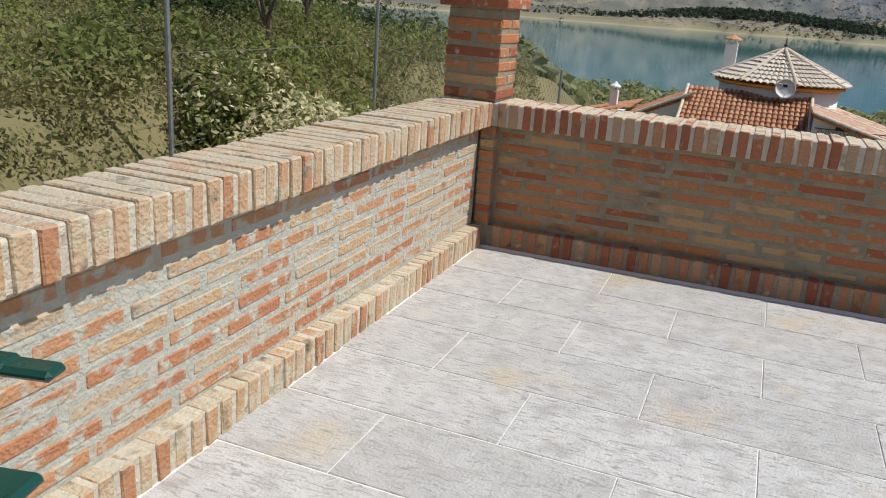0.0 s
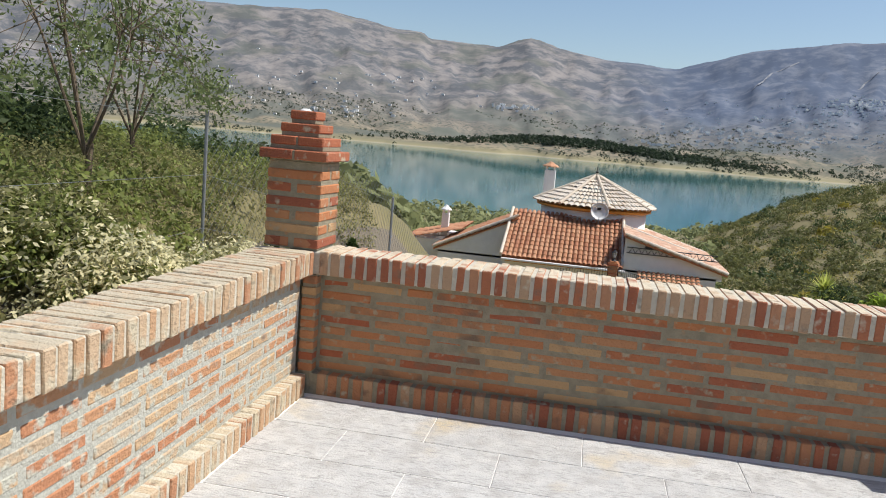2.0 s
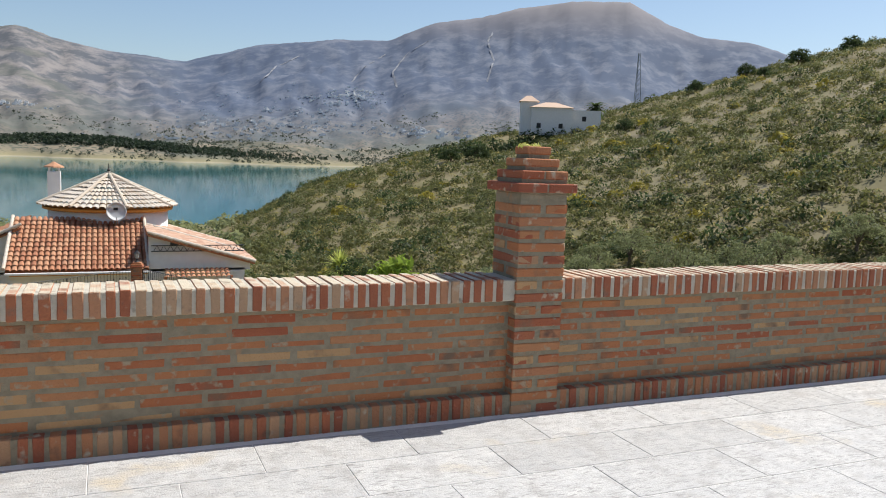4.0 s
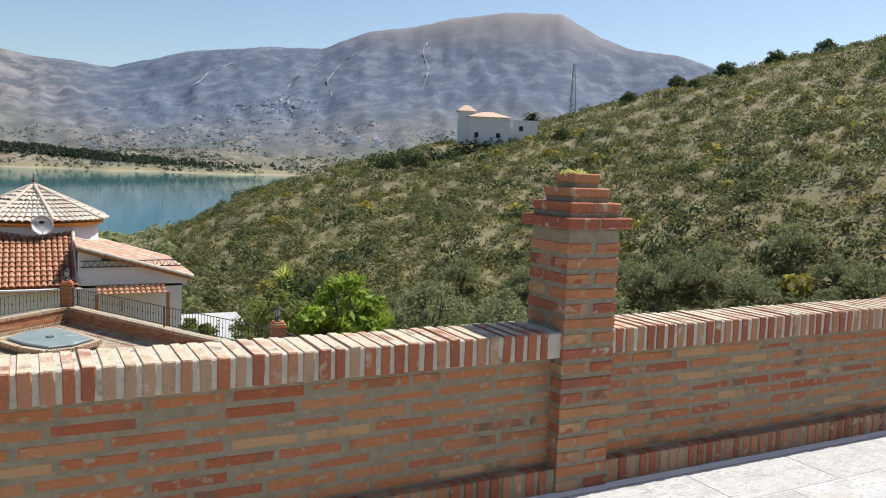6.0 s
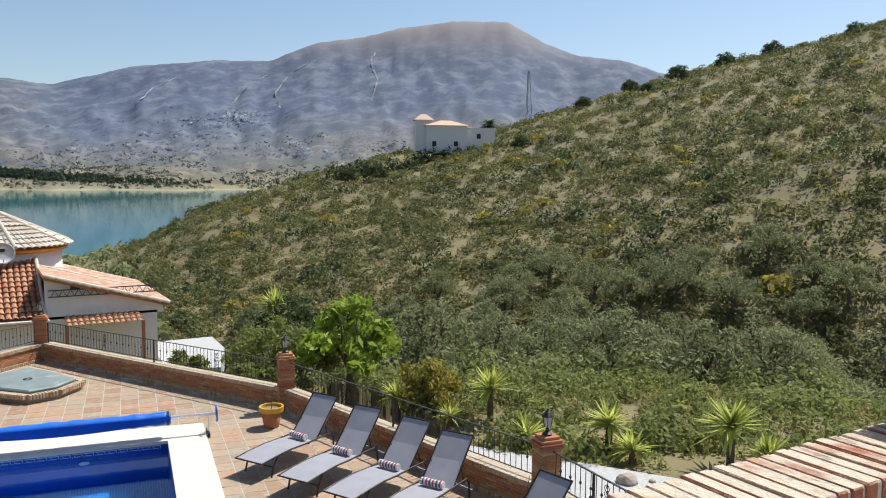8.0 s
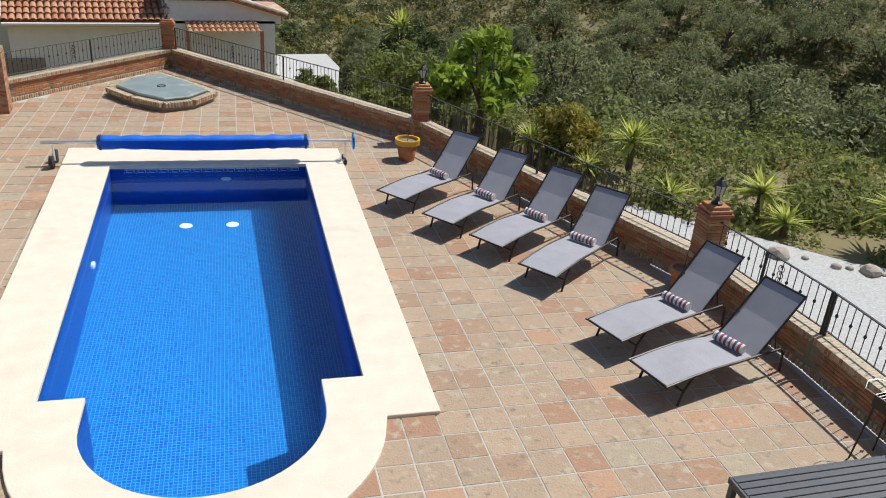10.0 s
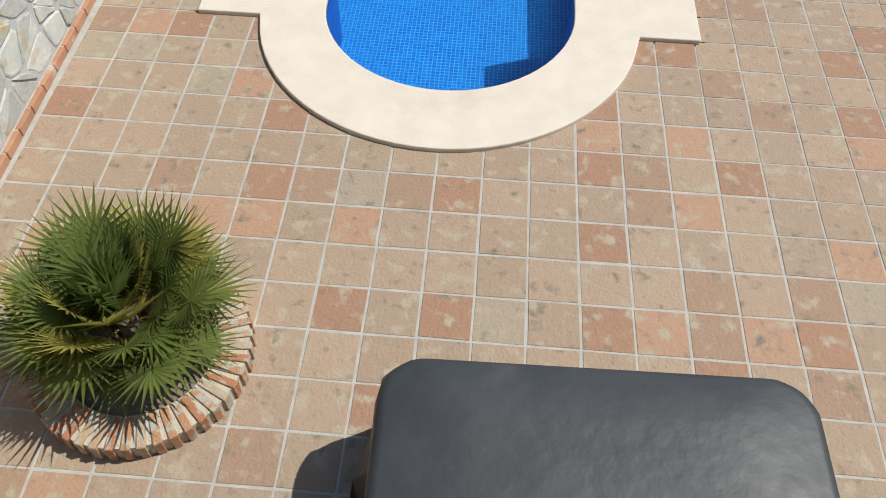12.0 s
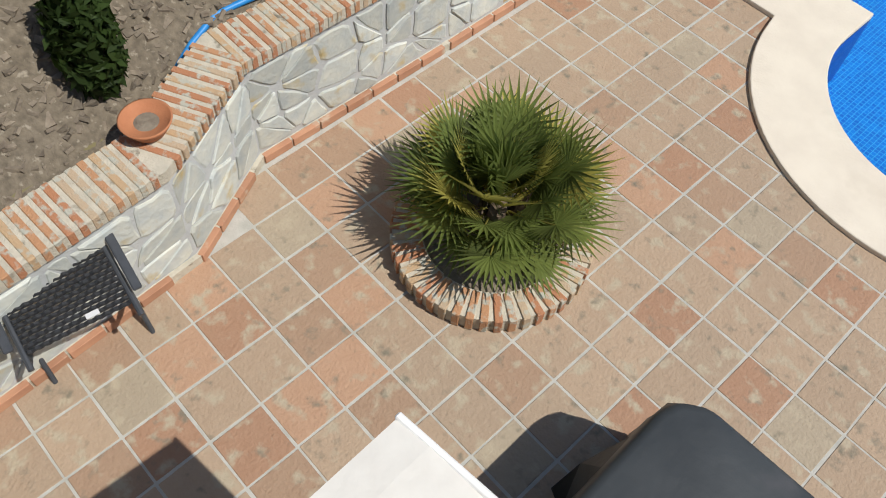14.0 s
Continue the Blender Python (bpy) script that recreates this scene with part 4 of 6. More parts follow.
# stone retaining wall with brick coping
def stone_wall():
    line = WEST
    core = [(x + 0.008, y) for x, y in line] + [(x - 0.34, y) for x, y in reversed(line)]
    wall = structure("wall_stone", Build().prism(core, ZL - 0.2, ZL + 0.98), M_stone_joint, "retaining wall of irregular pale stones with grey pointing")
    segs = []
    for (x1, y1), (x2, y2) in zip(line, line[1:]):
        segs.append((Vector((x1, y1)), Vector((x2, y2))))
    rnd = random.Random(5)
    # irregular stones: jittered cells with their corners pulled in
    for a, b in segs:
        L = (b - a).length
        d = (b - a).normalized()
        nn = Vector((d.y, -d.x))
        cols, rows = max(2, round(L / 0.36)), 3
        grid = {(i, j): (L * (i + (rnd.uniform(-0.34, 0.34) if 0 < i < cols else 0)) / cols, 0.10 + 0.84 * (j + (rnd.uniform(-0.3, 0.3) if 0 < j < rows else 0)) / rows) for i in range(cols + 1) for j in range(rows + 1)}
        for i in range(cols):
            for j in range(rows):
                q = [grid[i, j], grid[i + 1, j], grid[i + 1, j + 1], grid[i, j + 1]]
                cuts = [q]
                if rnd.random() < 0.6:
                    cuts = [[q[0], q[1], q[2]], [q[0], q[2], q[3]]] if rnd.random() < 0.5 else [[q[0], q[1], q[3]], [q[1], q[2], q[3]]]
                for poly in cuts:
                    cx, cz = sum(p[0] for p in poly) / len(poly), sum(p[1] for p in poly) / len(poly)
                    fine = []
                    for k in range(len(poly)):
                        p1, p2 = poly[k], poly[(k + 1) % len(poly)]
                        for t in (0.12, 0.5, 0.88):
                            fine.append((p1[0] + (p2[0] - p1[0]) * t + rnd.uniform(-0.015, 0.015), p1[1] + (p2[1] - p1[1]) * t + rnd.uniform(-0.015, 0.015)))
                    fine = [(cx + (x - cx) * 0.90, cz + (z - cz) * 0.90) for x, z in fine]
                    out = rnd.uniform(0.012, 0.03)
                    k = len(fine)
                    vs = []
                    for sc, o in ((1.0, -0.03), (1.0, out - 0.008), (0.88, out)):
                        for x, z in fine:
                            px, pz = cx + (x - cx) * sc, cz + (z - cz) * sc
                            g = a + d * px + nn * o
                            vs.append((g.x, g.y, ZL + pz))
                    fs = [tuple(range(2 * k, 3 * k))] + [(r * k + s, r * k + (s + 1) % k, (r + 1) * k + (s + 1) % k, (r + 1) * k + s) for r in range(2) for s in range(k)]
                    part("stone", Build().add(vs, fs), M_stone, wall)
    # brick coping and foot
    cop = structure("coping_west", Build().prism([(x + 0.03, y) for x, y in line] + [(x - 0.40, y) for x, y in reversed(line)], ZL + 0.985, ZL + 1.085), M_cap_mortar, "brick coping of the stone wall in white mortar")
    foot = structure("plinth_west", Build().prism([(x + 0.05, y) for x, y in line] + [(x - 0.01, y) for x, y in reversed(line)], ZL, ZL + 0.085), M_cap_mortar, "terracotta brick skirting along the stone wall")
    top = brick_mesh("brick", 0.05, 0.44, 0.11, M_brick_left, 61)
    sk = brick_mesh("brick", 0.27, 0.05, 0.085, M_skirt, 62)
    for a, b in segs:
        L, ang = (b - a).length, math.atan2(b.y - a.y, b.x - a.x)
        for i in range(int(L / 0.085)):
            p = a.lerp(b, (i + 0.5) * 0.085 / L)
            part("brick", top, M_brick_cap, cop, m=Matrix.Translation((p.x - 0.185, p.y, ZL + 1.038)) @ Matrix.Rotation(ang, 4, "Z"))
        for i in range(max(1, int(L / 0.285))):
            p = a.lerp(b, (i + 0.5) * 0.285 / L)
            part("brick", sk, M_skirt, foot, m=Matrix.Translation((p.x + 0.045, p.y, ZL + 0.048)) @ Matrix.Rotation(ang, 4, "Z"))


M_stone = mat("pale_field_stone", (0.56, 0.56, 0.49), (0.42, 0.45, 0.44), 0.8, 7, 0.8, 25, vary=0.2, spot=(0.46, 0.35, 0.15), spot_scale=3.4, spot_at=0.60)
M_stone_joint = mat("stone_pointing", (0.50, 0.51, 0.50), (0.42, 0.43, 0.43), 0.9, 8, 0.5, 50)
M_skirt = mat("terracotta_skirting", (0.47, 0.25, 0.15), (0.40, 0.20, 0.12), 0.8, 6, 0.3, 50, vary=0.12, spot=(0.52, 0.44, 0.34), spot_scale=5, spot_at=0.6)
stone_wall()
settle(before)


def roof_tiles(corner, right, down, cols, rows, rad):
    """Barrel tiles over a sloping rectangle: corner at the top, right along the ridge, down to the eave."""
    b = Build()
    c, r, d = Vector(corner), Vector(right), Vector(down)
    up = r.cross(d).normalized()
    if up.z < 0:
        up = -up
    ru, du = r / cols, d / rows
    seg = 5
    for i in range(cols):
        for j in range(rows):
            o = c + ru * (i + 0.5) + du * j
            vs = []
            for t, lift in ((-0.08, 0.0), (1.0, 0.55)):
                for k in range(seg + 1):
                    a = math.pi * k / seg
                    vs.append(o + du * t - ru * (0.40 + 0.10 * t) * math.cos(a) + up * (rad * math.sin(a) * 0.9 + lift * rad + 0.01))
            b.add(vs, [(k, k + 1, seg + 2 + k, seg + 1 + k) for k in range(seg)])
    return b


# ---- house below ----
def white_house():
    h = thing("house", "white villa with barrel-tiled roofs and a round tower below the terrace", "house")
    gz = -9.5

    def wall(x0, x1, y0, y1, z1, lab=""):
        part("wall", Build().box(((x0 + x1) / 2, (y0 + y1) / 2, (gz + z1) / 2), (x1 - x0, y1 - y0, z1 - gz)), M_white, h, lab)

    wall(-2.1, 3.4, 33.5, 41, -3.95)
    wall(3.45, 7.7, 33.6, 41, -3.9)
    wall(-5.9, -2.15, 36.2, 42, -4.3)
    wall(-7.9, -5.3, 38.2, 43, -4.05)
    # sloping gable walls
    g = Build().add([(3.45, y, z) for y in (33.6, 33.85) for z in (-4, -2.36)] + [(7.95, y, z) for y in (33.6, 33.85) for z in (-4, -3.66)], [(0, 1, 5, 4), (2, 6, 7, 3), (1, 3, 7, 5), (0, 4, 6, 2), (0, 2, 3, 1), (4, 5, 7, 6)])
    part("wall", g, M_white, h, "white gable wall under a falling roof edge")
    g = Build().add([(-5.9, y, z) for y in (36.2, 36.4) for z in (-4.4, -4.2)] + [(-1.9, y, z) for y in (36.2, 36.4) for z in (-4.4, -2.35)], [(0, 1, 5, 4), (2, 6, 7, 3), (1, 3, 7, 5), (0, 4, 6, 2), (0, 2, 3, 1), (4, 5, 7, 6)])
    part("wall", g, M_white, h, "white gable wall under a falling roof edge")
    part("roof", roof_tiles((-2.25, 37.6, -1.95), (5.7, 0, 0), (0, -4.5, -1.92), 24, 12, 0.10), M_roof, h, "orange barrel-tile roof slope")["kind"] = "stuff"
    part("roof", roof_tiles((3.40, 33.35, -2.26), (0, 7.4, 0), (4.75, 0, -1.36), 30, 13, 0.10), M_roof_pink, h, "faded pink barrel-tile roof")["kind"] = "stuff"
    part("roof", roof_tiles((-1.85, 36.1, -2.2), (0, 5.5, 0), (-4.3, 0, -2.0), 22, 12, 0.10), M_roof, h, "orange barrel-tile roof")["kind"] = "stuff"
    part("roof", roof_tiles((-5.0, 37.9, -3.35), (0, 4.5, 0), (-3.2, 0, -0.8), 18, 9, 0.10), M_roof, h, "small orange barrel-tile roof")["kind"] = "stuff"
    part("roof", roof_tiles((4.1, 33.5, -3.95), (2.85, 0, 0), (0, -1.0, -0.28), 13, 3, 0.10), M_roof, h, "lean-to tile canopy")
    for a, b in (((3.42, 33.38, -2.22), (8.15, 33.38, -3.58)), ((3.42, 37.0, -2.16), (8.15, 37.0, -3.52)), ((3.42, 40.8, -2.2), (8.15, 40.8, -3.56)), ((-1.85, 36.05, -2.1), (-6.1, 36.05, -4.1)), ((-2.3, 33.15, -3.75), (-2.3, 37.5, -1.85)), ((3.42, 33.2, -3.75), (3.42, 37.4, -1.85))):
        A, B = Vector(a), Vector(b)
        e = Build()
        for i in range(14):
            e.tube([A.lerp(B, i / 14) + Vector((0, 0, 0.03)), A.lerp(B, (i + 1.08) / 14)], [0.065, 0.085], 8)
        part("verge_tiles", e, M_roof_pale, h, "pale verge tiles set in mortar")
    for c, r, d in (((-2.25, 37.6, -1.99), (5.7, 0, 0), (0, -4.5, -1.92)), ((3.40, 33.35, -2.30), (0, 7.4, 0), (4.75, 0, -1.36)), ((-1.85, 36.1, -2.24), (0, 5.5, 0), (-4.3, 0, -2.0))):
        c, r, d = Vector(c), Vector(r), Vector(d)
        part("roof_deck", Build().add([q + Vector((0, 0, z)) for z in (-0.08, 0) for q in (c, c + r, c + r + d, c + d)], [(3, 2, 1, 0), (4, 5, 6, 7), (0, 1, 5, 4), (1, 2, 6, 5), (2, 3, 7, 6), (3, 0, 4, 7)]), M_terra, h)
    part("gutter", Build().box((0.65, 32.98, -3.93), (5.8, 0.12, 0.10), 0.02), M_white, h, "white eave gutter")
    part("ochre_band", Build().box((0.65, 33.46, -4.05), (5.5, 0.06, 0.08)), M_ochre, h)
    # tower with cone roof
    part("tower", Build().lathe([(2.85, -4.2), (2.85, -1.62)], (1.85, 40, 0), 40), M_white, h, "round white tower", smooth=True)
    part("ochre_band", Build().lathe([(2.9, -1.66), (3.1, -1.60), (3.1, -1.5), (2.9, -1.48)], (1.85, 40, 0), 40), M_ochre, h)
    cone = Build()
    for i in range(64):
        a = 2 * math.pi * i / 64
        for j in range(9):
            r0, r1 = 3.32 * (1 - j / 9.0), 3.32 * (1 - (j + 1) / 9.0)
            z0, z1 = -1.45 + 1.55 * j / 9.0, -1.45 + 1.55 * (j + 1) / 9.0
            if j > 4 and i % 2:
                continue
            w = 0.5 * 3.32 * 2 * math.pi / 64 * (1 - j / 9.0) * (1.0 if j <= 4 else 2)
            vs = []
            for rr, zz, ww, lift in ((r0 + 0.03, z0, w, 0.05), (r1, z1, w * (r1 / r0 if r0 else 0), 0.0)):
                for k in range(5):
                    t = math.pi * k / 4
                    off = -math.cos(t) * ww
                    vs.append((1.85 + rr * math.cos(a) - off * math.sin(a), 40 + rr * math.sin(a) + off * math.cos(a), zz + 0.09 * math.sin(t) * min(1, ww / 0.1) + lift))
            cone.add(vs, [(k, k + 1, 6 + k, 5 + k) for k in range(4)])
    part("tower_roof", cone, M_roof_pale, h, "pale conical barrel-tile roof")["kind"] = "stuff"
    for i in range(8):
        a = 2 * math.pi * (i + 0.3) / 8
        part("hip_tiles", Build().tube([(1.85 + 3.35 * math.cos(a), 40 + 3.35 * math.sin(a), -1.33), (1.85, 40, 0.2)], 0.085, 8), M_roof_pale, h)
    part("finial", Build().lathe([(0.16, 0), (0.16, 0.1), (0.05, 0.14), (0.10, 0.24), (0.03, 0.32), (0.02, 0.55)], (1.85, 40, 0.12), 12), M_iron, h, "dark iron finial")
    for x, y, z0, z1, w in ((-0.78, 42, -2.4, 0.15, 0.62), (-6.3, 40, -4.2, -2.75, 0.40)):
        part("chimney", Build().box((x, y, (z0 + z1) / 2), (w, w, z1 - z0), 0.01), M_white, h, "white chimney stack")
        for sx in (-1, 1):
            for sy in (-1, 1):
                part("chimney_leg", Build().box((x + sx * w * 0.36, y + sy * w * 0.36, z1 + 0.1), (0.08, 0.08, 0.2)), M_white, h)
        part("chimney_cap", Build().lathe([(w * 0.78, 0), (w * 0.74, 0.06), (w * 0.3, 0.2), (0.05, 0.3)], (x, y, z1 + 0.2), 8), M_roof if x > -2 else M_white, h, "tiled chimney cap")
    t = Build()
    for z in (-3.08, -2.82):
        t.box((5.6, 33.5, z), (4.1, 0.04, 0.04))
    for i in range(14):
        x = 3.65 + 0.29 * i
        t.tube([(x, 33.5, -3.08), (x + 0.145, 33.5, -2.82), (x + 0.29, 33.5, -3.08)], 0.018, 5)
    part("awning_truss", t, M_greyframe, h, "grey lattice awning beam")
    for x in (4.1, 6.95):
        part("canopy_post", Build().box((x, 32.55, -6.6), (0.12, 0.12, 5.0)), M_terra, h)
    for x in (-1.7, 2.3):
        part("shutter", Build().box((x, 33.46, -6.0), (1.4, 0.06, 1.5), 0.01), M_shutter, h, "closed taupe roller shutter")
    part("vent", Build().box((4.55, 33.58, -2.75), (0.36, 0.03, 0.13)), M_greyframe, h)
    d = thing("satellite_dish", "round grey satellite dish with its arm on the tower", "dish", at=Matrix.Translation((2.15, 36.55, -1.9)))
    part("pole", Build().tube([(0, 0.3, -0.4), (0, 0.3, 0.2), (0, 0.12, 0.25)], 0.03, 8), M_galv, d)
    part("bowl", Build().lathe([(0.02, 0), (0.25, 0.03), (0.44, 0.10), (0.455, 0.10), (0.25, 0.05)], n=28, m=Matrix.Translation((0, 0.15, 0.35)) @ Matrix.Rotation(radians(75), 4, "X")), M_dish, d, smooth=True)
    part("arm", Build().tube([(0, 0.1, -0.06), (0, -0.35, 0.12)], 0.015, 6), M_galv, d)
    part("logo_mark", Build().box((-0.03, 0.02, 0.50), (0.20, 0.02, 0.13), 0.005, Matrix.Rotation(radians(0), 4, "X")), M_black, d)


white_house()


# gravel drive beyond the railing
DRIVE = [pl(7.7, -8), pl(20, -8), pl(16.5, 0.9), pl(12.7, 2.4), pl(11.4, 3.1), pl(10.2, 4.4), pl(8.4, 6.2), pl(6.6, 8.2), pl(5.9, 9.0), pl(5.3, 8.2), pl(7.5, 2.3)]
LANE = [(8.0, 33.0), (10.0, 32.2), (11.2, 36.0), (11.4, 39.0), (8.2, 39.0)]


def drive():
    b = Build()
    structure("drive", b.prism(DRIVE, -4.5, -4.08), M_gravel, "pale gravel drive beyond the railing")
    structure("lane", Build().prism([tuple((LOW_BACK @ Vector((x, y, 0)))[:2]) for x, y in LANE], -7.2, -6.3), M_gravel, "pale paved lane beside the white house")
    rnd = random.Random(8)
    for i in range(20):
        t = min(1, max(0, i / 19 + rnd.uniform(-0.03, 0.03)))
        x, y = pl(16.0 - 6.2 * t + rnd.uniform(-0.12, 0.12), 1.05 + 2.1 * t + 1.6 * max(0, t - 0.62) ** 1.1 + rnd.uniform(-0.1, 0.1))
        s = 0.07 + 0.15 * rnd.random() ** 2
        bm = bmesh.new()
        bmesh.ops.create_icosphere(bm, subdivisions=2, radius=s)
        for v in bm.verts:
            v.co *= 1 + 0.28 * noise.noise(v.co * 5 + Vector((i * 3.1, 0, 0)))
            v.co.z *= 0.62
        tagged(part("rock", bm, M_rock, m=Matrix.Translation((x, y, -4.08 + s * 0.25))), "weathered buff rock edging the gravel drive", "rock", "edging rocks")


before = set(scene.objects)
drive()
settle(before)
DRIVE_AT = [low_place(*p) for p in DRIVE]
FLOOR_AT = [low_place(*p) for p in base_poly]


# ---- plants ----
def leaf_object(name, v, material, parent=None, label="", category="", group="", kind=""):
    ob = new(name, mesh_quads(name, v, material))
    if parent:
        ob.parent = parent
    return tagged(ob, label, category, group, kind)


def on_ground(x, y):
    return float(ground_z(np.array([float(x)]), np.array([float(y)]))[0])


def on_bank(x, y):
    """Height of the bank in the lower terrace's own axes."""
    return on_ground(*low_place(x, y)) + 0.07


def scatter(n, rmin, rmax, a0, a1, power=1.6):
    r = rmin + (rmax - rmin) * rng.uniform(0, 1, n) ** power
    a = np.radians(rng.uniform(a0, a1, n))
    x, y = 1.8 + r * np.sin(a), r * np.cos(a)
    return x, y, ground_z(x, y), r


def scrub(name, n, rmin, rmax, a0, a1, material, rad, hgt, per, label, power=1.4, leafs=0.28):
    x, y, z, r = scatter(n, rmin, rmax, a0, a1, power)
    keep = (z > LAKE + 2) & ~((x > -2.8) & (x < 9) & (y < 16)) & ~((x > -4.6) & (x < 0) & (y > 0.8) & (y < 5.5)) & ~((x > -1.2) & (x < 8.5) & (y > 20) & (y < 44)) & ~((x > -9) & (x < 8.5) & (y > 31) & (y < 46))
    if r.min() < 40:
        keep &= np.array([not inside(DRIVE_AT, a, b) and not inside(FLOOR_AT, a, b) for a, b in zip(x, y)])
    x, y, z, r = x[keep], y[keep], z[keep], r[keep]
    s = rng.uniform(0.5, 1.25, len(x)) * (1 + 0.004 * r)
    v = clumps(rng, np.stack([x, y, z - 0.05], 1), rad * s, hgt * s, per, leafs * rad * s)
    leaf_object(name, v, material, None, label, "shrubs", kind="stuff")


scrub("hill_scrub", 7000, 47, 260, 8, 62, M_scrub, 0.72, 0.70, 52, "low olive-green scrub covering the hillside", 1.4, 0.20)
scrub("hill_scrub_dark", 420, 60, 240, 8, 62, M_dark, 0.95, 1.1, 70, "dark green bushes dotted over the hillside", 1.2, 0.18)
scrub("hill_scrub_grey", 900, 47, 240, 8, 62, M_olive, 0.6, 0.55, 40, "grey-green bushes dotted over the hillside", 1.3, 0.2)
scrub("hill_grass", 4500, 47, 240, 8, 62, M_dry, 0.55, 0.35, 14, "dry yellow grass tufts on the hillside")
scrub("hill_broom", 75, 55, 200, 12, 60, M_broom, 0.9, 0.8, 60, "yellow flowering broom on the hillside")
scrub("drive_scrub", 750, 14, 34, 22, 64, M_weed, 0.5, 0.55, 120, "green weeds and low shrubs beyond the drive", 0.8, 0.14)
scrub("drive_grass", 700, 14, 36, 22, 64, M_dry, 0.3, 0.35, 30, "dry grass beyond the drive", 0.8, 0.25)
scrub("valley_scrub", 520, 24, 50, 20, 62, M_olive, 0.85, 1.1, 130, "dense grey-green bushes in the valley", 1.0, 0.11)
scrub("valley_green", 260, 24, 46, 14, 60, M_weed, 0.8, 1.2, 150, "fresh green bushes in the valley", 1.0, 0.11)
scrub("near_slope_scrub", 900, 46, 330, -26, 9, M_olive, 1.5, 1.3, 26, "bushes on the slope down to the lake")
scrub("left_grass", 6200, 4, 40, -85, -20, M_straw, 0.27, 0.50, 44, "tall dry grass on the bank", 1.1, 0.16)
scrub("left_scrub", 430, 9, 50, -75, -22, M_weed, 0.6, 0.8, 150, "green scrub on the bank behind the fence", 1.2, 0.10)
scrub("left_scrub_dark", 110, 17, 60, -75, -28, M_dark, 1.1, 1.2, 300, "dark bushes on the bank", 1.2, 0.09)


def far_dots():
    """Far trees and houses on the land across the lake, and pale firebreaks on the mountain."""
    x, y, z, r = scatter(15000, 1560, 2900, -55, 45, 1.0)
    keep = z > LAKE + 1.5
    p = np.stack([x, y, z], 1)[keep]
    f = fbm(p[:, 0], p[:, 1], 0.004, 3, 21.0)
    p = p[f > -0.1]
    s = rng.uniform(2.0, 5.5, len(p))
    leaf_object("far_trees", clumps(rng, p, s, s * 1.1, 7, s * 0.6), M_farwood, None, "far groves of olive and pine across the lake", "trees", kind="stuff")
    b = Build()
    for az, el, n, sa, se in ((17.0, 4.1, 90, 1.0, 0.22), (15.0, 3.7, 60, 1.3, 0.3), (11.7, 1.6, 70, 2.6, 0.25), (21.5, 1.7, 90, 2.0, 0.2), (13.5, 2.9, 70, 2.5, 0.5), (-6.0, 2.3, 40, 1.2, 0.12), (-17.8, 1.1, 30, 2.0, 0.2), (-14, 3.1, 25, 4.0, 0.6),
                              (7.2, 1.6, 60, 2.0, 0.3), (5, 0.7, 25, 2.0, 0.15), (-22, 2.4, 40, 4.0, 0.9), (-34, 3.6, 60, 1.5, 0.2), (9, 3.2, 40, 3.0, 0.8)):
        for _ in range(n):
            q = ground_seen(prnd.gauss(az, sa), max(0.2, prnd.gauss(el, se)))
            s = prnd.uniform(4, 9)
            b.box((q.x, q.y, q.z + s * 0.3), (s * 1.5, s, s * 0.9))
    tagged(part("far_village", b, M_white), "white houses of far villages across the lake", "village", kind="stuff")
    n = 1500
    az, r = rng.normal(0, 6, n), rng.uniform(120, 230, n)
    r = r + shore_at(az)
    x, y = 1.8 + r * np.sin(np.radians(az)), r * np.cos(np.radians(az))
    z = ground_z(x, y)
    s = rng.uniform(4, 7, n)
    leaf_object("far_pines", clumps(rng, np.stack([x, y, z], 1), s, s * 1.4, 8, s * 0.6), M_farpine, None, "dark pine wood on the far shore", "trees", kind="stuff")
    for line in ([(19.4, 4.8), (19.1, 5.8), (20.1, 7.2), (21.8, 8.2)], [(16.2, 5.0), (17.2, 6.2), (18.7, 7.1)], [(25.8, 5.4), (26.2, 6.9), (25.7, 8.2), (26.4, 9.3)], [(9.7, 4.5), (11.0, 5.8), (12.8, 6.7)]):
        pts = []
        for (a0, e0), (a1, e1) in zip(line, line[1:]):
            pts += [(a0 + (a1 - a0) * k / 9 + prnd.uniform(-0.04, 0.04), e0 + (e1 - e0) * k / 9) for k in range(9)]
        b = Build()
        for az, el in pts:
            q = ground_seen(az, el)
            for side in (-4.0, 4.0):
                px, py = q.x + side * math.cos(radians(az)), q.y - side * math.sin(radians(az))
                b.v.append((px, py, on_ground(px, py) + 1.5))
        b.f = [(2 * k, 2 * k + 1, 2 * k + 3, 2 * k + 2) for k in range(len(pts) - 1)]
        tagged(part("firebreak", b, M_track), "pale bare firebreak climbing the wooded mountain", "track", kind="structure")


far_dots()


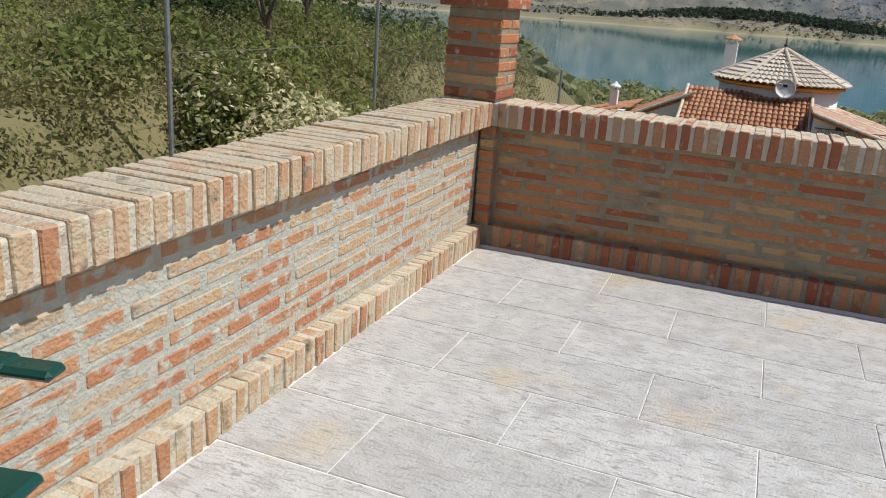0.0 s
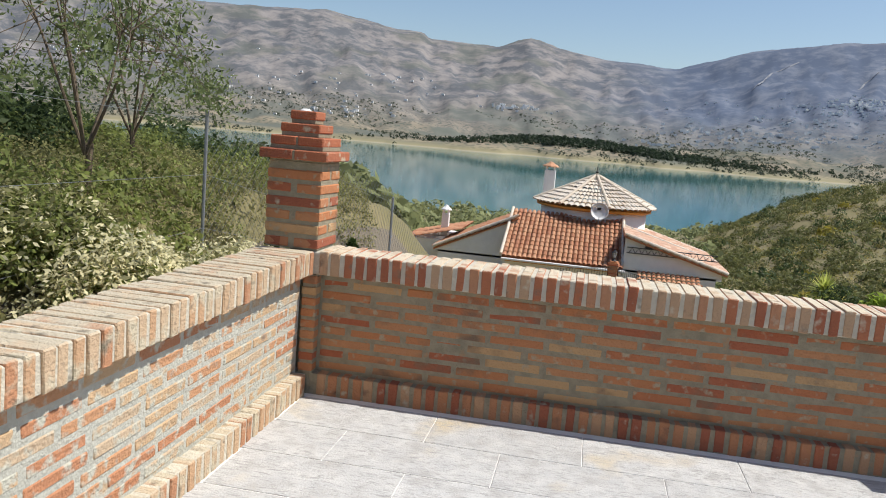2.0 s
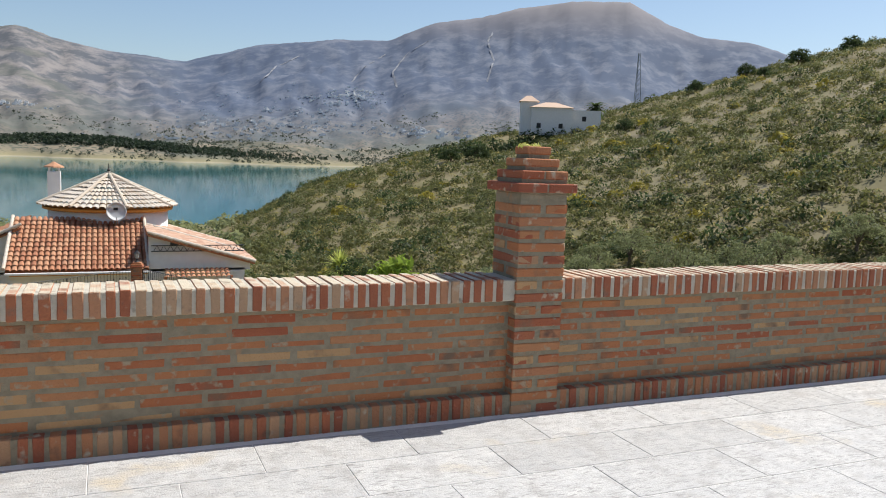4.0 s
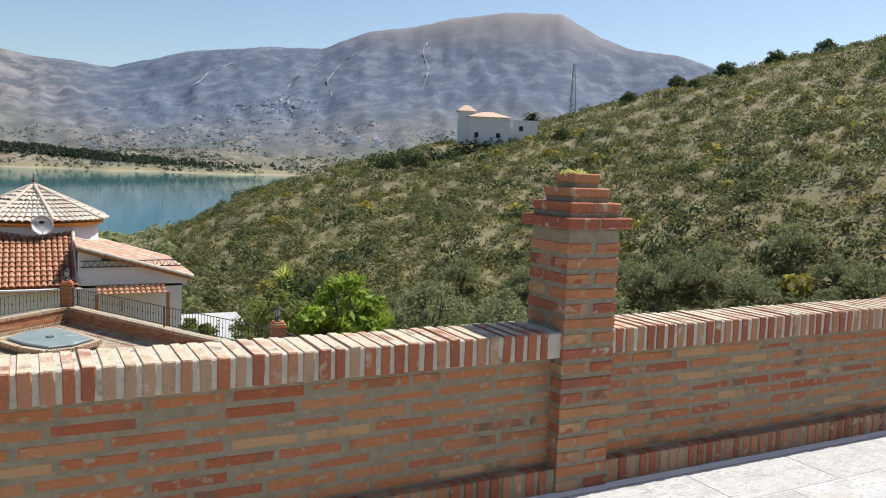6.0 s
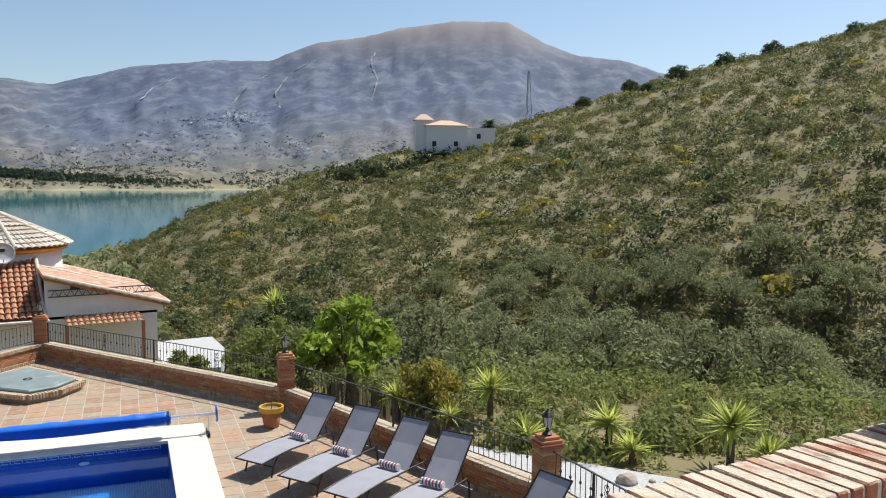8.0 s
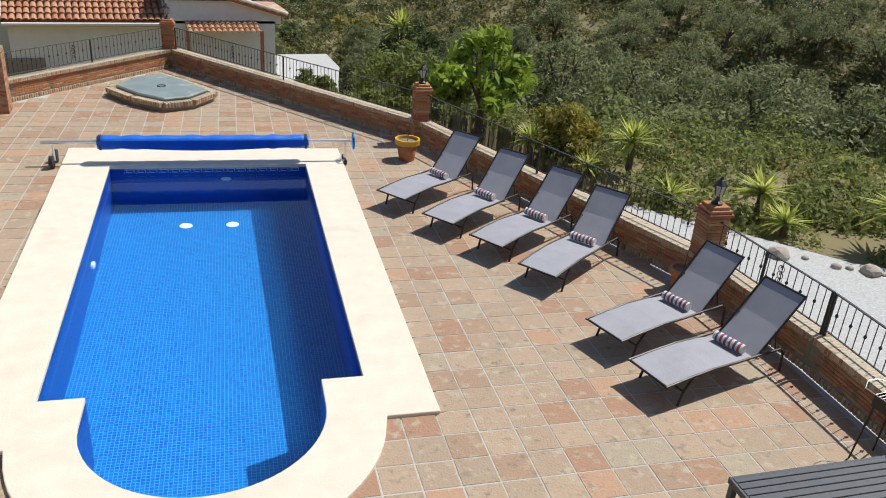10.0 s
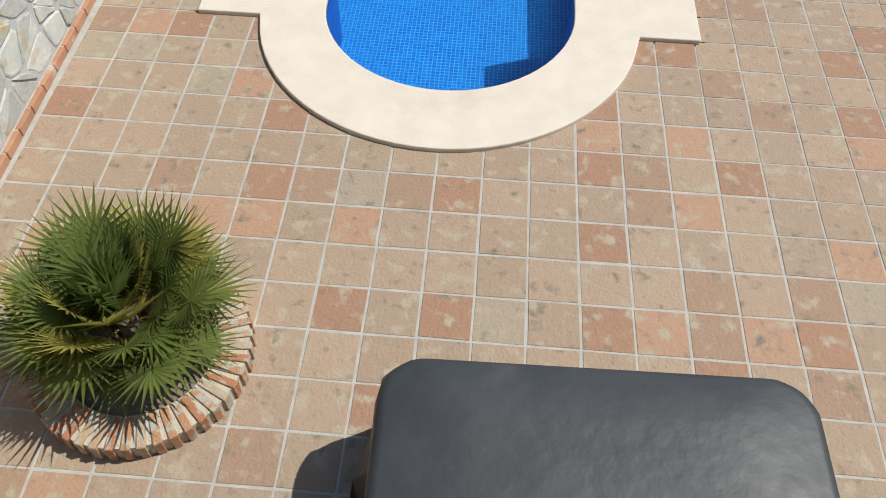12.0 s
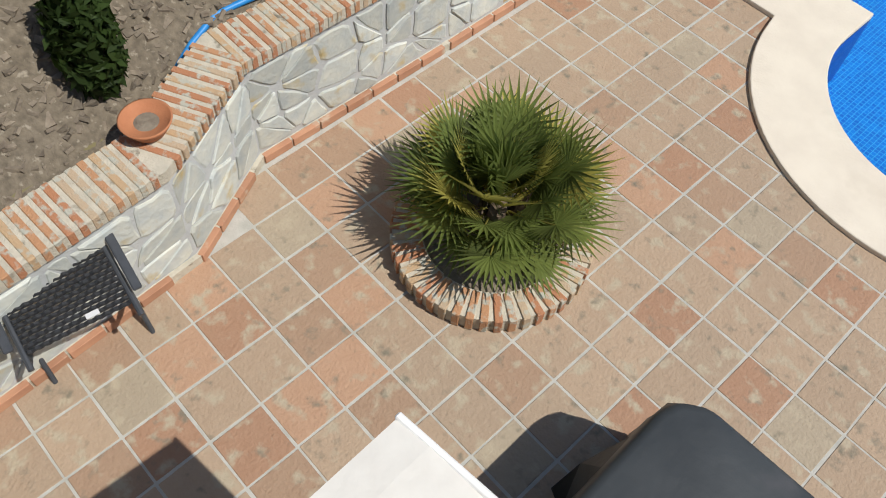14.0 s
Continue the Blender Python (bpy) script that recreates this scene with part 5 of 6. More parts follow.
def tree(name, label, category, material, height, spread, n_clumps, per, leafs, trunk=0.12, group="", seed=1, low=0.35, puff=0.34):
    """Tapered trunk, forked limbs and a crown of leaf clumps with gaps."""
    rr = random.Random(seed)
    g = np.random.default_rng(seed)
    t = thing(name, label, category, group)
    b = Build()
    b.tube([(0, 0, -0.3), (0.05, 0.03, height * 0.2), (0.02, -0.05, height * low)], [trunk * 1.3, trunk, trunk * 0.75], 8)
    ends = []
    limbs = []
    for i in range(5):
        a, q = 1.257 * i + rr.uniform(-0.4, 0.4), rr.uniform(0.35, 0.6)
        e = Vector((math.cos(a) * spread * q, math.sin(a) * spread * q, height * rr.uniform(0.62, 0.82)))
        mid = e * 0.45 + Vector((rr.uniform(-0.1, 0.1), rr.uniform(-0.1, 0.1), height * low * 0.6))
        limbs.append([Vector((0.02, -0.05, height * low * 0.9)), mid, e])
        b.tube(limbs[-1], [trunk * 0.6, trunk * 0.4, trunk * 0.12], 6, False)
    for i in range(n_clumps):
        a = 2.4 * i + rr.uniform(-0.4, 0.4)
        q = math.sqrt((i + 0.5) / n_clumps)
        e = Vector((math.cos(a) * spread * q, math.sin(a) * spread * q, height * (low + (0.97 - low) * (1 - 0.75 * q * q) * rr.uniform(0.45, 1.0))))
        l0, l1, l2 = min(limbs, key=lambda l: (l[2] - e).length)
        k = rr.uniform(0.2, 0.9)
        st = l1.lerp(l2, k)
        b.tube([st, st.lerp(e, 0.55) + Vector((0, 0, 0.06 * height)), e], [trunk * 0.22, trunk * 0.14, trunk * 0.05], 4, False)
        ends.append(e)
    part("trunk", b, M_wood, t, "brown forked trunk")
    c = np.array([list(e) for e in ends])
    k = spread * puff
    d = g.normal(size=(len(c), per, 3))
    d /= np.linalg.norm(d, axis=2)[:, :, None]
    off = d * g.uniform(0.2, 1.0, (len(c), per, 1)) * np.array([k, k, k * 0.75])
    v = quads((c[:, None] + off).reshape(-1, 3), (lambda q: q / np.linalg.norm(q, axis=1)[:, None])((d + g.normal(scale=0.7, size=d.shape)).reshape(-1, 3)), leafs * g.uniform(0.6, 1.4, len(c) * per), g, 0.35)
    leaf_object("crown", v, material, t)
    return t


olives = [tree("olive_tree", "grey-green olive tree in the valley", "tree", M_olive, 2.7 + 0.4 * i, 1.45 + 0.2 * i, 22, 170, 0.085, 0.13, "valley olives", 30 + i, 0.28) for i in range(3)]
orng = random.Random(3)
spots = []
while len(spots) < 62:
    a, r = orng.uniform(17, 60), 26 + 34 * orng.random() ** 1.3
    x, y = 1.8 + r * math.sin(radians(a)), r * math.cos(radians(a))
    if all((x - p) ** 2 + (y - q) ** 2 > 6 for p, q in spots) and not (r < 33 and a < 26):
        spots.append((x, y))
for i, (x, y) in enumerate(spots):
    m = Matrix.Translation((x, y, on_ground(x, y))) @ Matrix.Rotation(orng.uniform(0, 6.28), 4, "Z")
    if i < 3:
        olives[i].matrix_basis = m
    else:
        copy_thing(olives[i % 3], m)

before = set(scene.objects)
shrub = tree("loquat_tree", "broad bright-green leafy tree beyond the railing", "tree", M_bright, 2.9, 1.35, 26, 85, 0.17, 0.10, "", 77, 0.30, 0.30)
shrub.matrix_basis = Matrix.Translation((*pl(6.7, 11.9), -4.3))
for i, (u, v, hh, ma, lab) in enumerate(((5.0, 14.6, 2.0, M_weed, "rounded green oleander beyond the railing"), (5.6, 13.0, 1.7, M_weed, "flowering shrub beyond the railing"), (8.3, 9.9, 1.4, M_broom, "yellow-leaved shrub beyond the railing"), (6.0, 17.6, 1.9, M_dark, "dark green shrub by the lane"), (4.2, 12.6, 1.1, M_weed, "low green shrub behind the railing"), (2.6, 14.6, 1.0, M_weed, "low green shrub behind the railing"))):
    s = tree("garden_shrub", lab, "shrub", ma, hh, 0.62 * hh, 16, 150, 0.085, 0.04, "garden shrubs", 90 + i, 0.12, 0.4)
    s.matrix_basis = Matrix.Translation((*pl(u, v), -4.2))
settle(before)
al = tree("almond_tree", "slender grey-green almond tree behind the fence", "tree", M_almond, 4.6, 2.0, 44, 62, 0.06, 0.05, "", 55, 0.18, 0.26)
al.matrix_basis = Matrix.Translation((-7.2, 8.3, on_ground(-7.2, 8.3))) @ Matrix.Scale(1.15, 4)
al3 = copy_thing(al, Matrix.Translation((-9.5, 13.5, on_ground(-9.5, 13.5) - 0.3)) @ Matrix.Rotation(4.0, 4, "Z"))


def flower_bush(x, y, rad, hgt, n, label):
    t = thing("daisy_bush", label, "bush", "flowering bushes", at=Matrix.Translation((x, y, on_ground(x, y))))
    g = np.random.default_rng(int(x * 10) % 97)
    a = g.uniform(0, 6.28, 60)
    q = rad * np.sqrt(g.uniform(0, 1, 60))
    c = np.stack([q * np.cos(a), q * np.sin(a), hgt * 0.45 * (1 - (q / rad) ** 2)], 1)
    leaf_object("foliage", clumps(g, c, np.full(60, rad * 0.35), np.full(60, hgt * 0.5), 130, np.full(60, 0.05)), M_weed, t)
    v = clumps(g, c, np.full(60, rad * 0.43), np.full(60, hgt * 0.62), n, np.full(60, 0.045))
    leaf_object("blossom", v, M_flower, t, "small cream-white flowers")
    stalk = clumps(g, c, np.full(60, rad * 0.40), np.full(60, hgt * 0.58), 40, np.full(60, 0.07))
    leaf_object("straw_tuft", stalk, M_straw, t, "straw-coloured dry stalks")
    return t


flower_bush(-4.3, 4.7, 1.15, 2.0, 230, "dense bush covered in cream flowers behind the parapet")
flower_bush(-3.9, 7.2, 1.2, 1.9, 190, "bush with white flowers behind the parapet")
flower_bush(-5.4, 4.9, 0.9, 1.3, 25, "dry golden bush behind the parapet")


def cypress(x, y, z, hgt, rad, label):
    t = thing("conifer", label, "tree", "small conifers", at=Matrix.Translation((x, y, z)))
    g = np.random.default_rng(int(abs(x * 31 + y * 7)) % 211)
    part("trunk", Build().tube([(0, 0, -0.1), (0, 0, hgt * 0.9)], [0.035, 0.008], 6), M_wood, t)
    n = 1700
    s = g.uniform(0.02, 1, n)
    w = rad * np.sin(np.pi * np.clip(s * 0.92 + 0.06, 0, 1)) ** 0.55 * (1 - 0.35 * s)
    a = g.uniform(0, 6.28, n)
    rr = w * np.sqrt(g.uniform(0.3, 1, n))
    c = np.stack([rr * np.cos(a), rr * np.sin(a), s * hgt], 1)
    nn = np.stack([np.cos(a), np.sin(a), g.normal(scale=0.3, size=n)], 1) + g.normal(scale=0.5, size=(n, 3))
    nn /= np.linalg.norm(nn, axis=1)[:, None]
    leaf_object("foliage", quads(c, nn, 0.055 * g.uniform(0.6, 1.4, n), g, 0.4), M_thuja, t)


before = set(scene.objects)
cypress(-2.56, 1.98, on_bank(-2.56, 1.98) - 0.05, 1.0, 0.27, "small clipped green conifer in the bank above the stone wall")
cypress(-2.75, 10.2, on_bank(-2.75, 10.2), 1.9, 0.32, "slim green conifer above the stone wall")
cypress(-2.7, 11.6, on_bank(-2.7, 11.6), 1.7, 0.34, "slim green conifer above the stone wall")
cypress(-3.1, 8.6, on_bank(-3.1, 8.6), 1.6, 0.36, "slim green conifer above the stone wall")
settle(before)
cypress(-3.5, 3.9, on_ground(-3.5, 3.9), 1.75, 0.22, "slim green conifer before the flowering bush")
cypress(-2.85, -0.4, on_ground(-2.85, -0.4), 0.75, 0.2, "small young conifer behind the parapet")
cypress(47.0, 200.0, -15.5, 13.0, 2.0, "dark cypress on the far slope")


def sword_plant(x, y, z, n, size, trunk, label, material=None):
    """Yucca: a rosette of stiff pointed blades on a short trunk."""
    t = thing("yucca", label, "plant", "yuccas", at=Matrix.Translation((x, y, z)))
    g = random.Random(int(x * 13 + y * 7))
    part("trunk", Build().tube([(0, 0, -0.2), (0, 0, trunk)], [0.09, 0.07], 8), M_wood, t)
    b = Build()
    for i in range(n):
        a, e = g.uniform(0, 6.28), g.uniform(-0.35, 1.45)
        d = Vector((math.cos(a) * math.cos(e), math.sin(a) * math.cos(e), math.sin(e)))
        s = d.orthogonal().normalized() if abs(d.z) > 0.95 else d.cross(Vector((0, 0, 1))).normalized()
        L = size * g.uniform(0.75, 1.1)
        o = Vector((0, 0, trunk))
        m = o + d * L * 0.45
        tip = o + d * L - Vector((0, 0, 0.12 * L))
        w = 0.035 * size / 0.6
        b.add([o - s * w * 0.5, o + s * w * 0.5, m + s * w, m - s * w, tip], [(0, 1, 2, 3), (3, 2, 4)])
    part("foliage", b, material or M_yucca, t, "pointed green blades")


before = set(scene.objects)
for u, v, n, s, tr in ((9.35, 8.27, 90, 0.75, 0.9), (12.6, 3.5, 100, 0.85, 1.0), (10.9, 5.4, 80, 0.7, 0.7), (9.36, 6.37, 80, 0.65, 0.3), (10.9, 4.5, 70, 0.6, 0.4), (13.1, 2.95, 80, 0.65, 0.5), (7.4, 9.74, 70, 0.6, 0.5), (5.7, 17.8, 80, 0.85, 1.7), (8.3, 8.3, 60, 0.55, 0.3)):
    x, y = pl(u, v)
    sword_plant(x, y, -4.25, n, s, tr, "spiky yellow-green yucca beyond the railing")

settle(before)


# villa on the ridge
def ridge_villa():
    h = thing("villa", "pale two-storey villa with orange roofs on the ridge", "house", at=Matrix.Translation((92, 150, 9.0)) @ Matrix.Rotation(radians(-25), 4, "Z") @ Matrix.Scale(0.8, 4))
    part("wall", Build().box((0, 0, 1.6), (11, 8, 7.4)), M_white, h)
    part("wall", Build().box((-6, 1, 2.4), (4.5, 5, 9.0)), M_white, h, "white tower room")
    part("wall", Build().box((9, 1, 1.8), (9, 6, 6.2)), M_white, h)
    for c, s, z, hh in (((0, 0), (12, 9), 5.3, 1.6), ((-6, 1), (5.6, 6), 6.9, 1.7)):
        part("roof", Build().add([(c[0] + i * s[0] / 2, c[1] + j * s[1] / 2, z) for i in (-1, 1) for j in (-1, 1)] + [(c[0] - s[0] * 0.12, c[1], z + hh), (c[0] + s[0] * 0.12, c[1], z + hh)], [(0, 1, 4), (2, 5, 3), (0, 4, 5, 2), (1, 3, 5, 4), (0, 2, 3, 1)]), M_roof_pink, h, "orange hipped roof")
    for x, z in ((-3.4, 0.4), (2.5, 0.4), (9, 2.6)):
        part("window", Build().box((x, -4.02 if x < 6 else -2.02, z), (1.1, 0.1, 1.3)), M_black, h)
    p = thing("palm_tree", "date palm beside the ridge villa", "palm", at=Matrix.Translation((103.5, 150, 9.5)))
    part("trunk", Build().tube([(0, 0, -2), (0.2, 0, 4.6)], [0.4, 0.3], 8), M_wood, p)
    b = Build()
    for i in range(46):
        a, e = i * 2.4, 1.2 - 1.7 * (i / 46)
        d = Vector((math.cos(a), math.sin(a), 0))
        pts = [Vector((0.2, 0, 4.6)) + d * (3.1 * t * math.cos(e * (1 - 0.4 * t))) + Vector((0, 0, 3.1 * t * math.sin(e) - 1.7 * t * t)) for t in (0, 0.33, 0.66, 1)]
        s = d.cross(Vector((0, 0, 1))) * 0.35
        b.add([pts[0], pts[1] - s, pts[1] + s, pts[2] - s, pts[2] + s, pts[3]], [(0, 1, 2), (1, 3, 4, 2), (3, 5, 4)])
    part("fronds", b, M_dark, p)
    mst = thing("lattice_mast", "thin grey lattice mast on the ridge", "mast", at=Matrix.Translation((114.5, 150, 16.0)))
    b = Build()
    for sx, sy in ((-0.7, -0.7), (0.7, -0.7), (0, 0.8)):
        b.tube([(sx, sy, 0), (sx * 0.25, sy * 0.25, 11)], 0.07, 4)
    for k in range(10):
        f, q = 1 - 0.075 * k, 1 - 0.075 * (k + 1)
        b.tube([(-0.7 * f, -0.7 * f, 1.1 * k), (0.7 * q, -0.7 * q, 1.1 * (k + 1)), (0, 0.8 * f, 1.1 * k)], 0.04, 4)
    part("lattice", b, M_galv, mst)
    scr = []
    for i in range(40):
        x = 62 + 34 * orng.random()
        scr.append((x, 146 + 3 * orng.random(), on_ground(x, 147)))
    s = rng.uniform(1.2, 2.6, 40)
    leaf_object("villa_hedge", clumps(rng, np.array(scr), s, s * 1.3, 60, s * 0.2), M_dark, None, "dark hedge and trees round the ridge villa", "hedge", kind="stuff")


ridge_villa()
oak = tree("hill_tree", "dark bushy tree on the hill's skyline", "tree", M_dark, 4.6, 2.4, 26, 120, 0.20, 0.14, "skyline trees", 61, 0.12, 0.4)
for i, (a, r, k) in enumerate(((47.2, 196, 1.25), (40.8, 200, 0.8), (44.0, 198, 0.85), (50.3, 200, 1.0), (53.2, 202, 1.0), (45.2, 190, 0.6), (55.0, 205, 0.6), (58.0, 200, 0.9), (36.5, 150, 0.7), (26.0, 150, 0.9), (24.0, 152, 0.8))):
    x, y = 1.8 + r * math.sin(radians(a)), r * math.cos(radians(a))
    m = Matrix.Translation((x, y, on_ground(x, y) - 0.3)) @ Matrix.Rotation(i * 1.3, 4, "Z")
    if i == 0:
        oak.matrix_basis = m
    else:
        oak_copy = copy_thing(oak, m)
        oak_copy.scale = (k, k, k)


# chain-link fence behind the parapet
def fence():
    f = thing("wire_fence", "thin wire fence on grey steel posts", "fence")
    ps = [(-5.15, 3.3, 3.15), (-5.1, 8.6, 2.7), (-3.4, 15.5, 2.3), (-1.7, 23.0, 2.2)]
    for x, y, h in ps:
        z = on_ground(x, y) - 0.15
        part("post", Build().tube([(x, y, z), (x, y, z + h)], 0.032, 8).lathe([(0.036, 0), (0.036, 0.03), (0.01, 0.04)], (x, y, z + h), 8), M_galv, f)
    for (x, y, h), (x2, y2, h2) in zip(ps, ps[1:]):
        z, z2 = on_ground(x, y) - 0.15, on_ground(x2, y2) - 0.15
        for q in (0.25, 0.6, 0.95):
            part("wire", Build().tube([(x, y, z + h * q), (x2, y2, z2 + h2 * q)], 0.004, 4), M_galv, f)
        if y > 8:
            b = Build()
            n = 46
            A, B = Vector((x, y, z)), Vector((x2, y2, z2))
            for i in range(-12, n):
                for sg in (0, 1):
                    t0, t1 = i / n, (i + 12) / n
                    a0, a1 = max(t0, 0), min(t1, 1)
                    q0, q1 = (a0 - t0) / (t1 - t0), (a1 - t0) / (t1 - t0)
                    if sg:
                        q0, q1 = 1 - q0, 1 - q1
                    b.tube([A.lerp(B, a0) + Vector((0, 0, h * 0.95 * q0)), A.lerp(B, a1) + Vector((0, 0, h * 0.95 * q1))], 0.003, 3, False)
            part("mesh", b, M_galv, f, "diamond wire mesh")


fence()


# ---- things on the pool terrace ----
before = set(scene.objects)
def lounger():
    t = thing("sun_lounger", "grey sling sun lounger with a dark bronze frame and raised back", "lounger", "sun loungers by the pool")
    W, S, BL, ANG = 0.31, 1.50, 1.0, radians(46)
    prof = [(0.0, 0.33), (0.35, 0.365), (0.75, 0.385), (1.15, 0.37), (S, 0.33)]
    seat = Build()
    for i, ((x, z), (x2, z2)) in enumerate(zip(prof, prof[1:])):
        seat.add([(x, -W, z), (x2, -W, z2), (x2, W, z2), (x, W, z), (x, -W, z - 0.006), (x2, -W, z2 - 0.006), (x2, W, z2 - 0.006), (x, W, z - 0.006)], [(0, 1, 2, 3), (7, 6, 5, 4), (0, 4, 5, 1), (3, 2, 6, 7)])
    part("seat", seat, M_mesh, t, "taut grey mesh fabric seat")
    bx, bz = S + BL * math.cos(ANG), 0.33 + BL * math.sin(ANG)
    mx, mz = S + 0.5 * BL * math.cos(ANG) + 0.02, 0.33 + 0.5 * BL * math.sin(ANG) - 0.02
    back = Build()
    for (x, z), (x2, z2) in (((S, 0.33), (mx, mz)), ((mx, mz), (bx, bz))):
        back.add([(x, -W, z), (x2, -W, z2), (x2, W, z2), (x, W, z), (x + 0.006, -W, z - 0.006), (x2 + 0.006, -W, z2 - 0.006), (x2 + 0.006, W, z2 - 0.006), (x + 0.006, W, z - 0.006)], [(0, 1, 2, 3), (7, 6, 5, 4), (0, 4, 5, 1), (3, 2, 6, 7), (0, 3, 7, 4), (1, 5, 6, 2)])
    part("backrest", back, M_mesh, t, "grey mesh fabric back")
    for s in (-1, 1):
        y = s * (W + 0.012)
        part("side_rail", Build().tube([(-0.02, y, 0.33), (0.35, y, 0.36), (0.75, y, 0.38), (1.15, y, 0.365), (1.6, y, 0.37), (1.95, y, 0.36), (2.03, y, 0.28), (2.06, y, 0.0)], 0.017, 8), M_bronze, t)
        part("front_leg", Build().tube([(0.42, y, 0.36), (0.30, y, 0.20), (0.24, y, 0.0)], 0.017, 8), M_bronze, t)
        part("back_rail", Build().tube([(S, y * 0.97, 0.33), (bx + 0.01, y * 0.97, bz + 0.01)], 0.014, 8), M_bronze, t)
        part("prop", Build().tube([(1.8, y * 0.9, 0.63), (1.9, y * 0.9, 0.34)], 0.009, 6), M_bronze, t)
    part("head_bar", Build().tube([(bx, -W, bz), (bx, W, bz)], 0.015, 8), M_bronze, t)
    part("front_bar", Build().tube([(0, -W, 0.325), (0, W, 0.325)], 0.015, 8), M_bronze, t)
    part("cross_bar", Build().tube([(0.30, -W, 0.18), (0.30, W, 0.18)], 0.012, 8), M_bronze, t)
    return t


def towel():
    t = thing("rolled_towel", "rolled striped beach towel on a lounger seat", "towel", "rolled towels")
    n, L = 13, 0.42
    for i in range(n):
        x0, x1 = -L / 2 + L * i / n, -L / 2 + L * (i + 1) / n
        r = 0.062 + 0.003 * math.sin(i * 2.1)
        part("stripe", Build().tube([(0, x0, 0), (0, x1, 0)], [r, r], 14), (M_towel_w, M_towel_r, M_towel_w, M_towel_b)[i % 4], t, smooth=False)
    return t


LOUNGERS = [(2.87, 5.39, 38), (3.45, 4.25, 38), (4.02, 3.31, 35), (4.47, 2.20, 38), (4.83, 0.48, 20), (4.95, -0.53, 16)]
first = first_towel = None
for k, (u, v, ang) in enumerate(LOUNGERS):
    x, y = pl(u, v)
    m = Matrix.Translation((x, y, ZL + 0.002)) @ Matrix.Rotation(TURN + radians(ang), 4, "Z") @ Matrix.Translation((0, -0.31, 0))
    mt = m @ Matrix.Translation((1.36, 0, 0.425)) @ Matrix.Rotation(radians(-8 + 3 * k), 4, "Z")
    if k == 0:
        first, first_towel = lounger(), towel()
        first.matrix_basis, first_towel.matrix_basis = m, mt
    else:
        copy_thing(first, m)
        copy_thing(first_towel, mt)


def cover_roller():
    t = thing("pool_cover_roller", "rolled blue bubble cover on an aluminium reel over the pool end", "pool cover", at=POOL @ Matrix.Translation((0, 7.95, 0)))
    part("reel_tube", Build().tube([(-3.15, 0, 0.46), (2.75, 0, 0.46)], 0.035, 12), M_alu, t)
    b = Build()
    n = 28
    pts = [(-2.15 + 4.0 * i / n, 0, 0.45) for i in range(n + 1)]
    b.tube(pts, [0.135 + 0.010 * math.sin(i * 1.7) + 0.006 * math.sin(i * 3.9) for i in range(n + 1)], 22)
    part("cover_roll", b, M_blue, t, "blue rolled cover sheet", smooth=True)
    fl = Build()
    for i in range(n):
        x, x2 = pts[i][0], pts[i + 1][0]
        d1, d2 = (0.10 + 0.10 * max(0, math.sin((i + k) / n * math.pi)) for k in (0, 1))
        fl.add([(x, -0.150, 0.52), (x2, -0.150, 0.52), (x2, -0.156, 0.52 - d2), (x, -0.156, 0.52 - d1)], [(0, 3, 2, 1), (0, 1, 2, 3)])
    part("loose_edge", fl, M_blue, t, "loose wrinkled edge of the cover")
    for x in (-2.1, 1.8):
        part("strap", Build().tube([(x - 0.02, 0, 0.45), (x + 0.02, 0, 0.45)], 0.152, 22), M_black, t)
    for y in (-0.2, 0.2):
        part("wheel", Build().tube([(-3.0, y, 0.15), (-2.93, y, 0.15)], 0.10, 18), M_black, t, "black plastic wheel")
    part("axle_bar", Build().tube([(-2.965, -0.2, 0.15), (-2.965, 0.2, 0.15)], 0.018, 8), M_alu, t)
    for x in (-2.95, 2.6):
        part("leg", Build().tube([(x, 0, 0.46), (x, 0, 0.09)], 0.022, 8), M_alu, t)
        part("foot", Build().box((x, 0, 0.08), (0.05, 0.42, 0.04), 0.006), M_black, t)
        for s in (-0.19, 0.19):
            part("castor", Build().tube([(x - 0.025, s, 0.06), (x + 0.025, s, 0.06)], 0.075 if x < 0 else 0.05, 16), M_black, t)
    part("hand_wheel", Build().tube([(2.78, 0.17 * math.cos(a), 0.46 + 0.17 * math.sin(a)) for a in (2 * math.pi * i / 20 for i in range(21))], 0.014, 6), M_hose, t, "blue hand wheel")
    for k in range(3):
        a = 2.1 * k
        part("spoke", Build().tube([(2.78, 0, 0.46), (2.78, 0.17 * math.cos(a), 0.46 + 0.17 * math.sin(a))], 0.01, 6), M_black, t)


cover_roller()


def flower_pot(x, y, z, r, h, label, glaze):
    t = thing("plant_pot", label, "pot", at=Matrix.Translation((x, y, z)))
    part("body", Build().lathe([(r * 0.62, 0), (r * 0.66, 0.02), (r * 0.92, h * 0.82), (r * 0.80, h * 0.82), (r * 0.6, 0.05)], n=28), M_terra, t, "terracotta body", smooth=True)
    part("rim", Build().lathe([(r * 0.92, h * 0.74), (r * 1.05, h * 0.76), (r * 1.08, h), (r * 0.90, h), (r * 0.88, h * 0.8)], n=28), glaze, t, "glazed thick rim")
    part("soil", Build().lathe([(r * 0.87, h * 0.84), (r * 0.86, h * 0.87)], n=20), M_soil, t)
    part("dry_stem", Build().tube([(0, 0, h * 0.8), (0.02, 0.01, h + 0.25), (0.05, 0, h + 0.42)], [0.008, 0.006, 0.003], 5), M_wood, t)


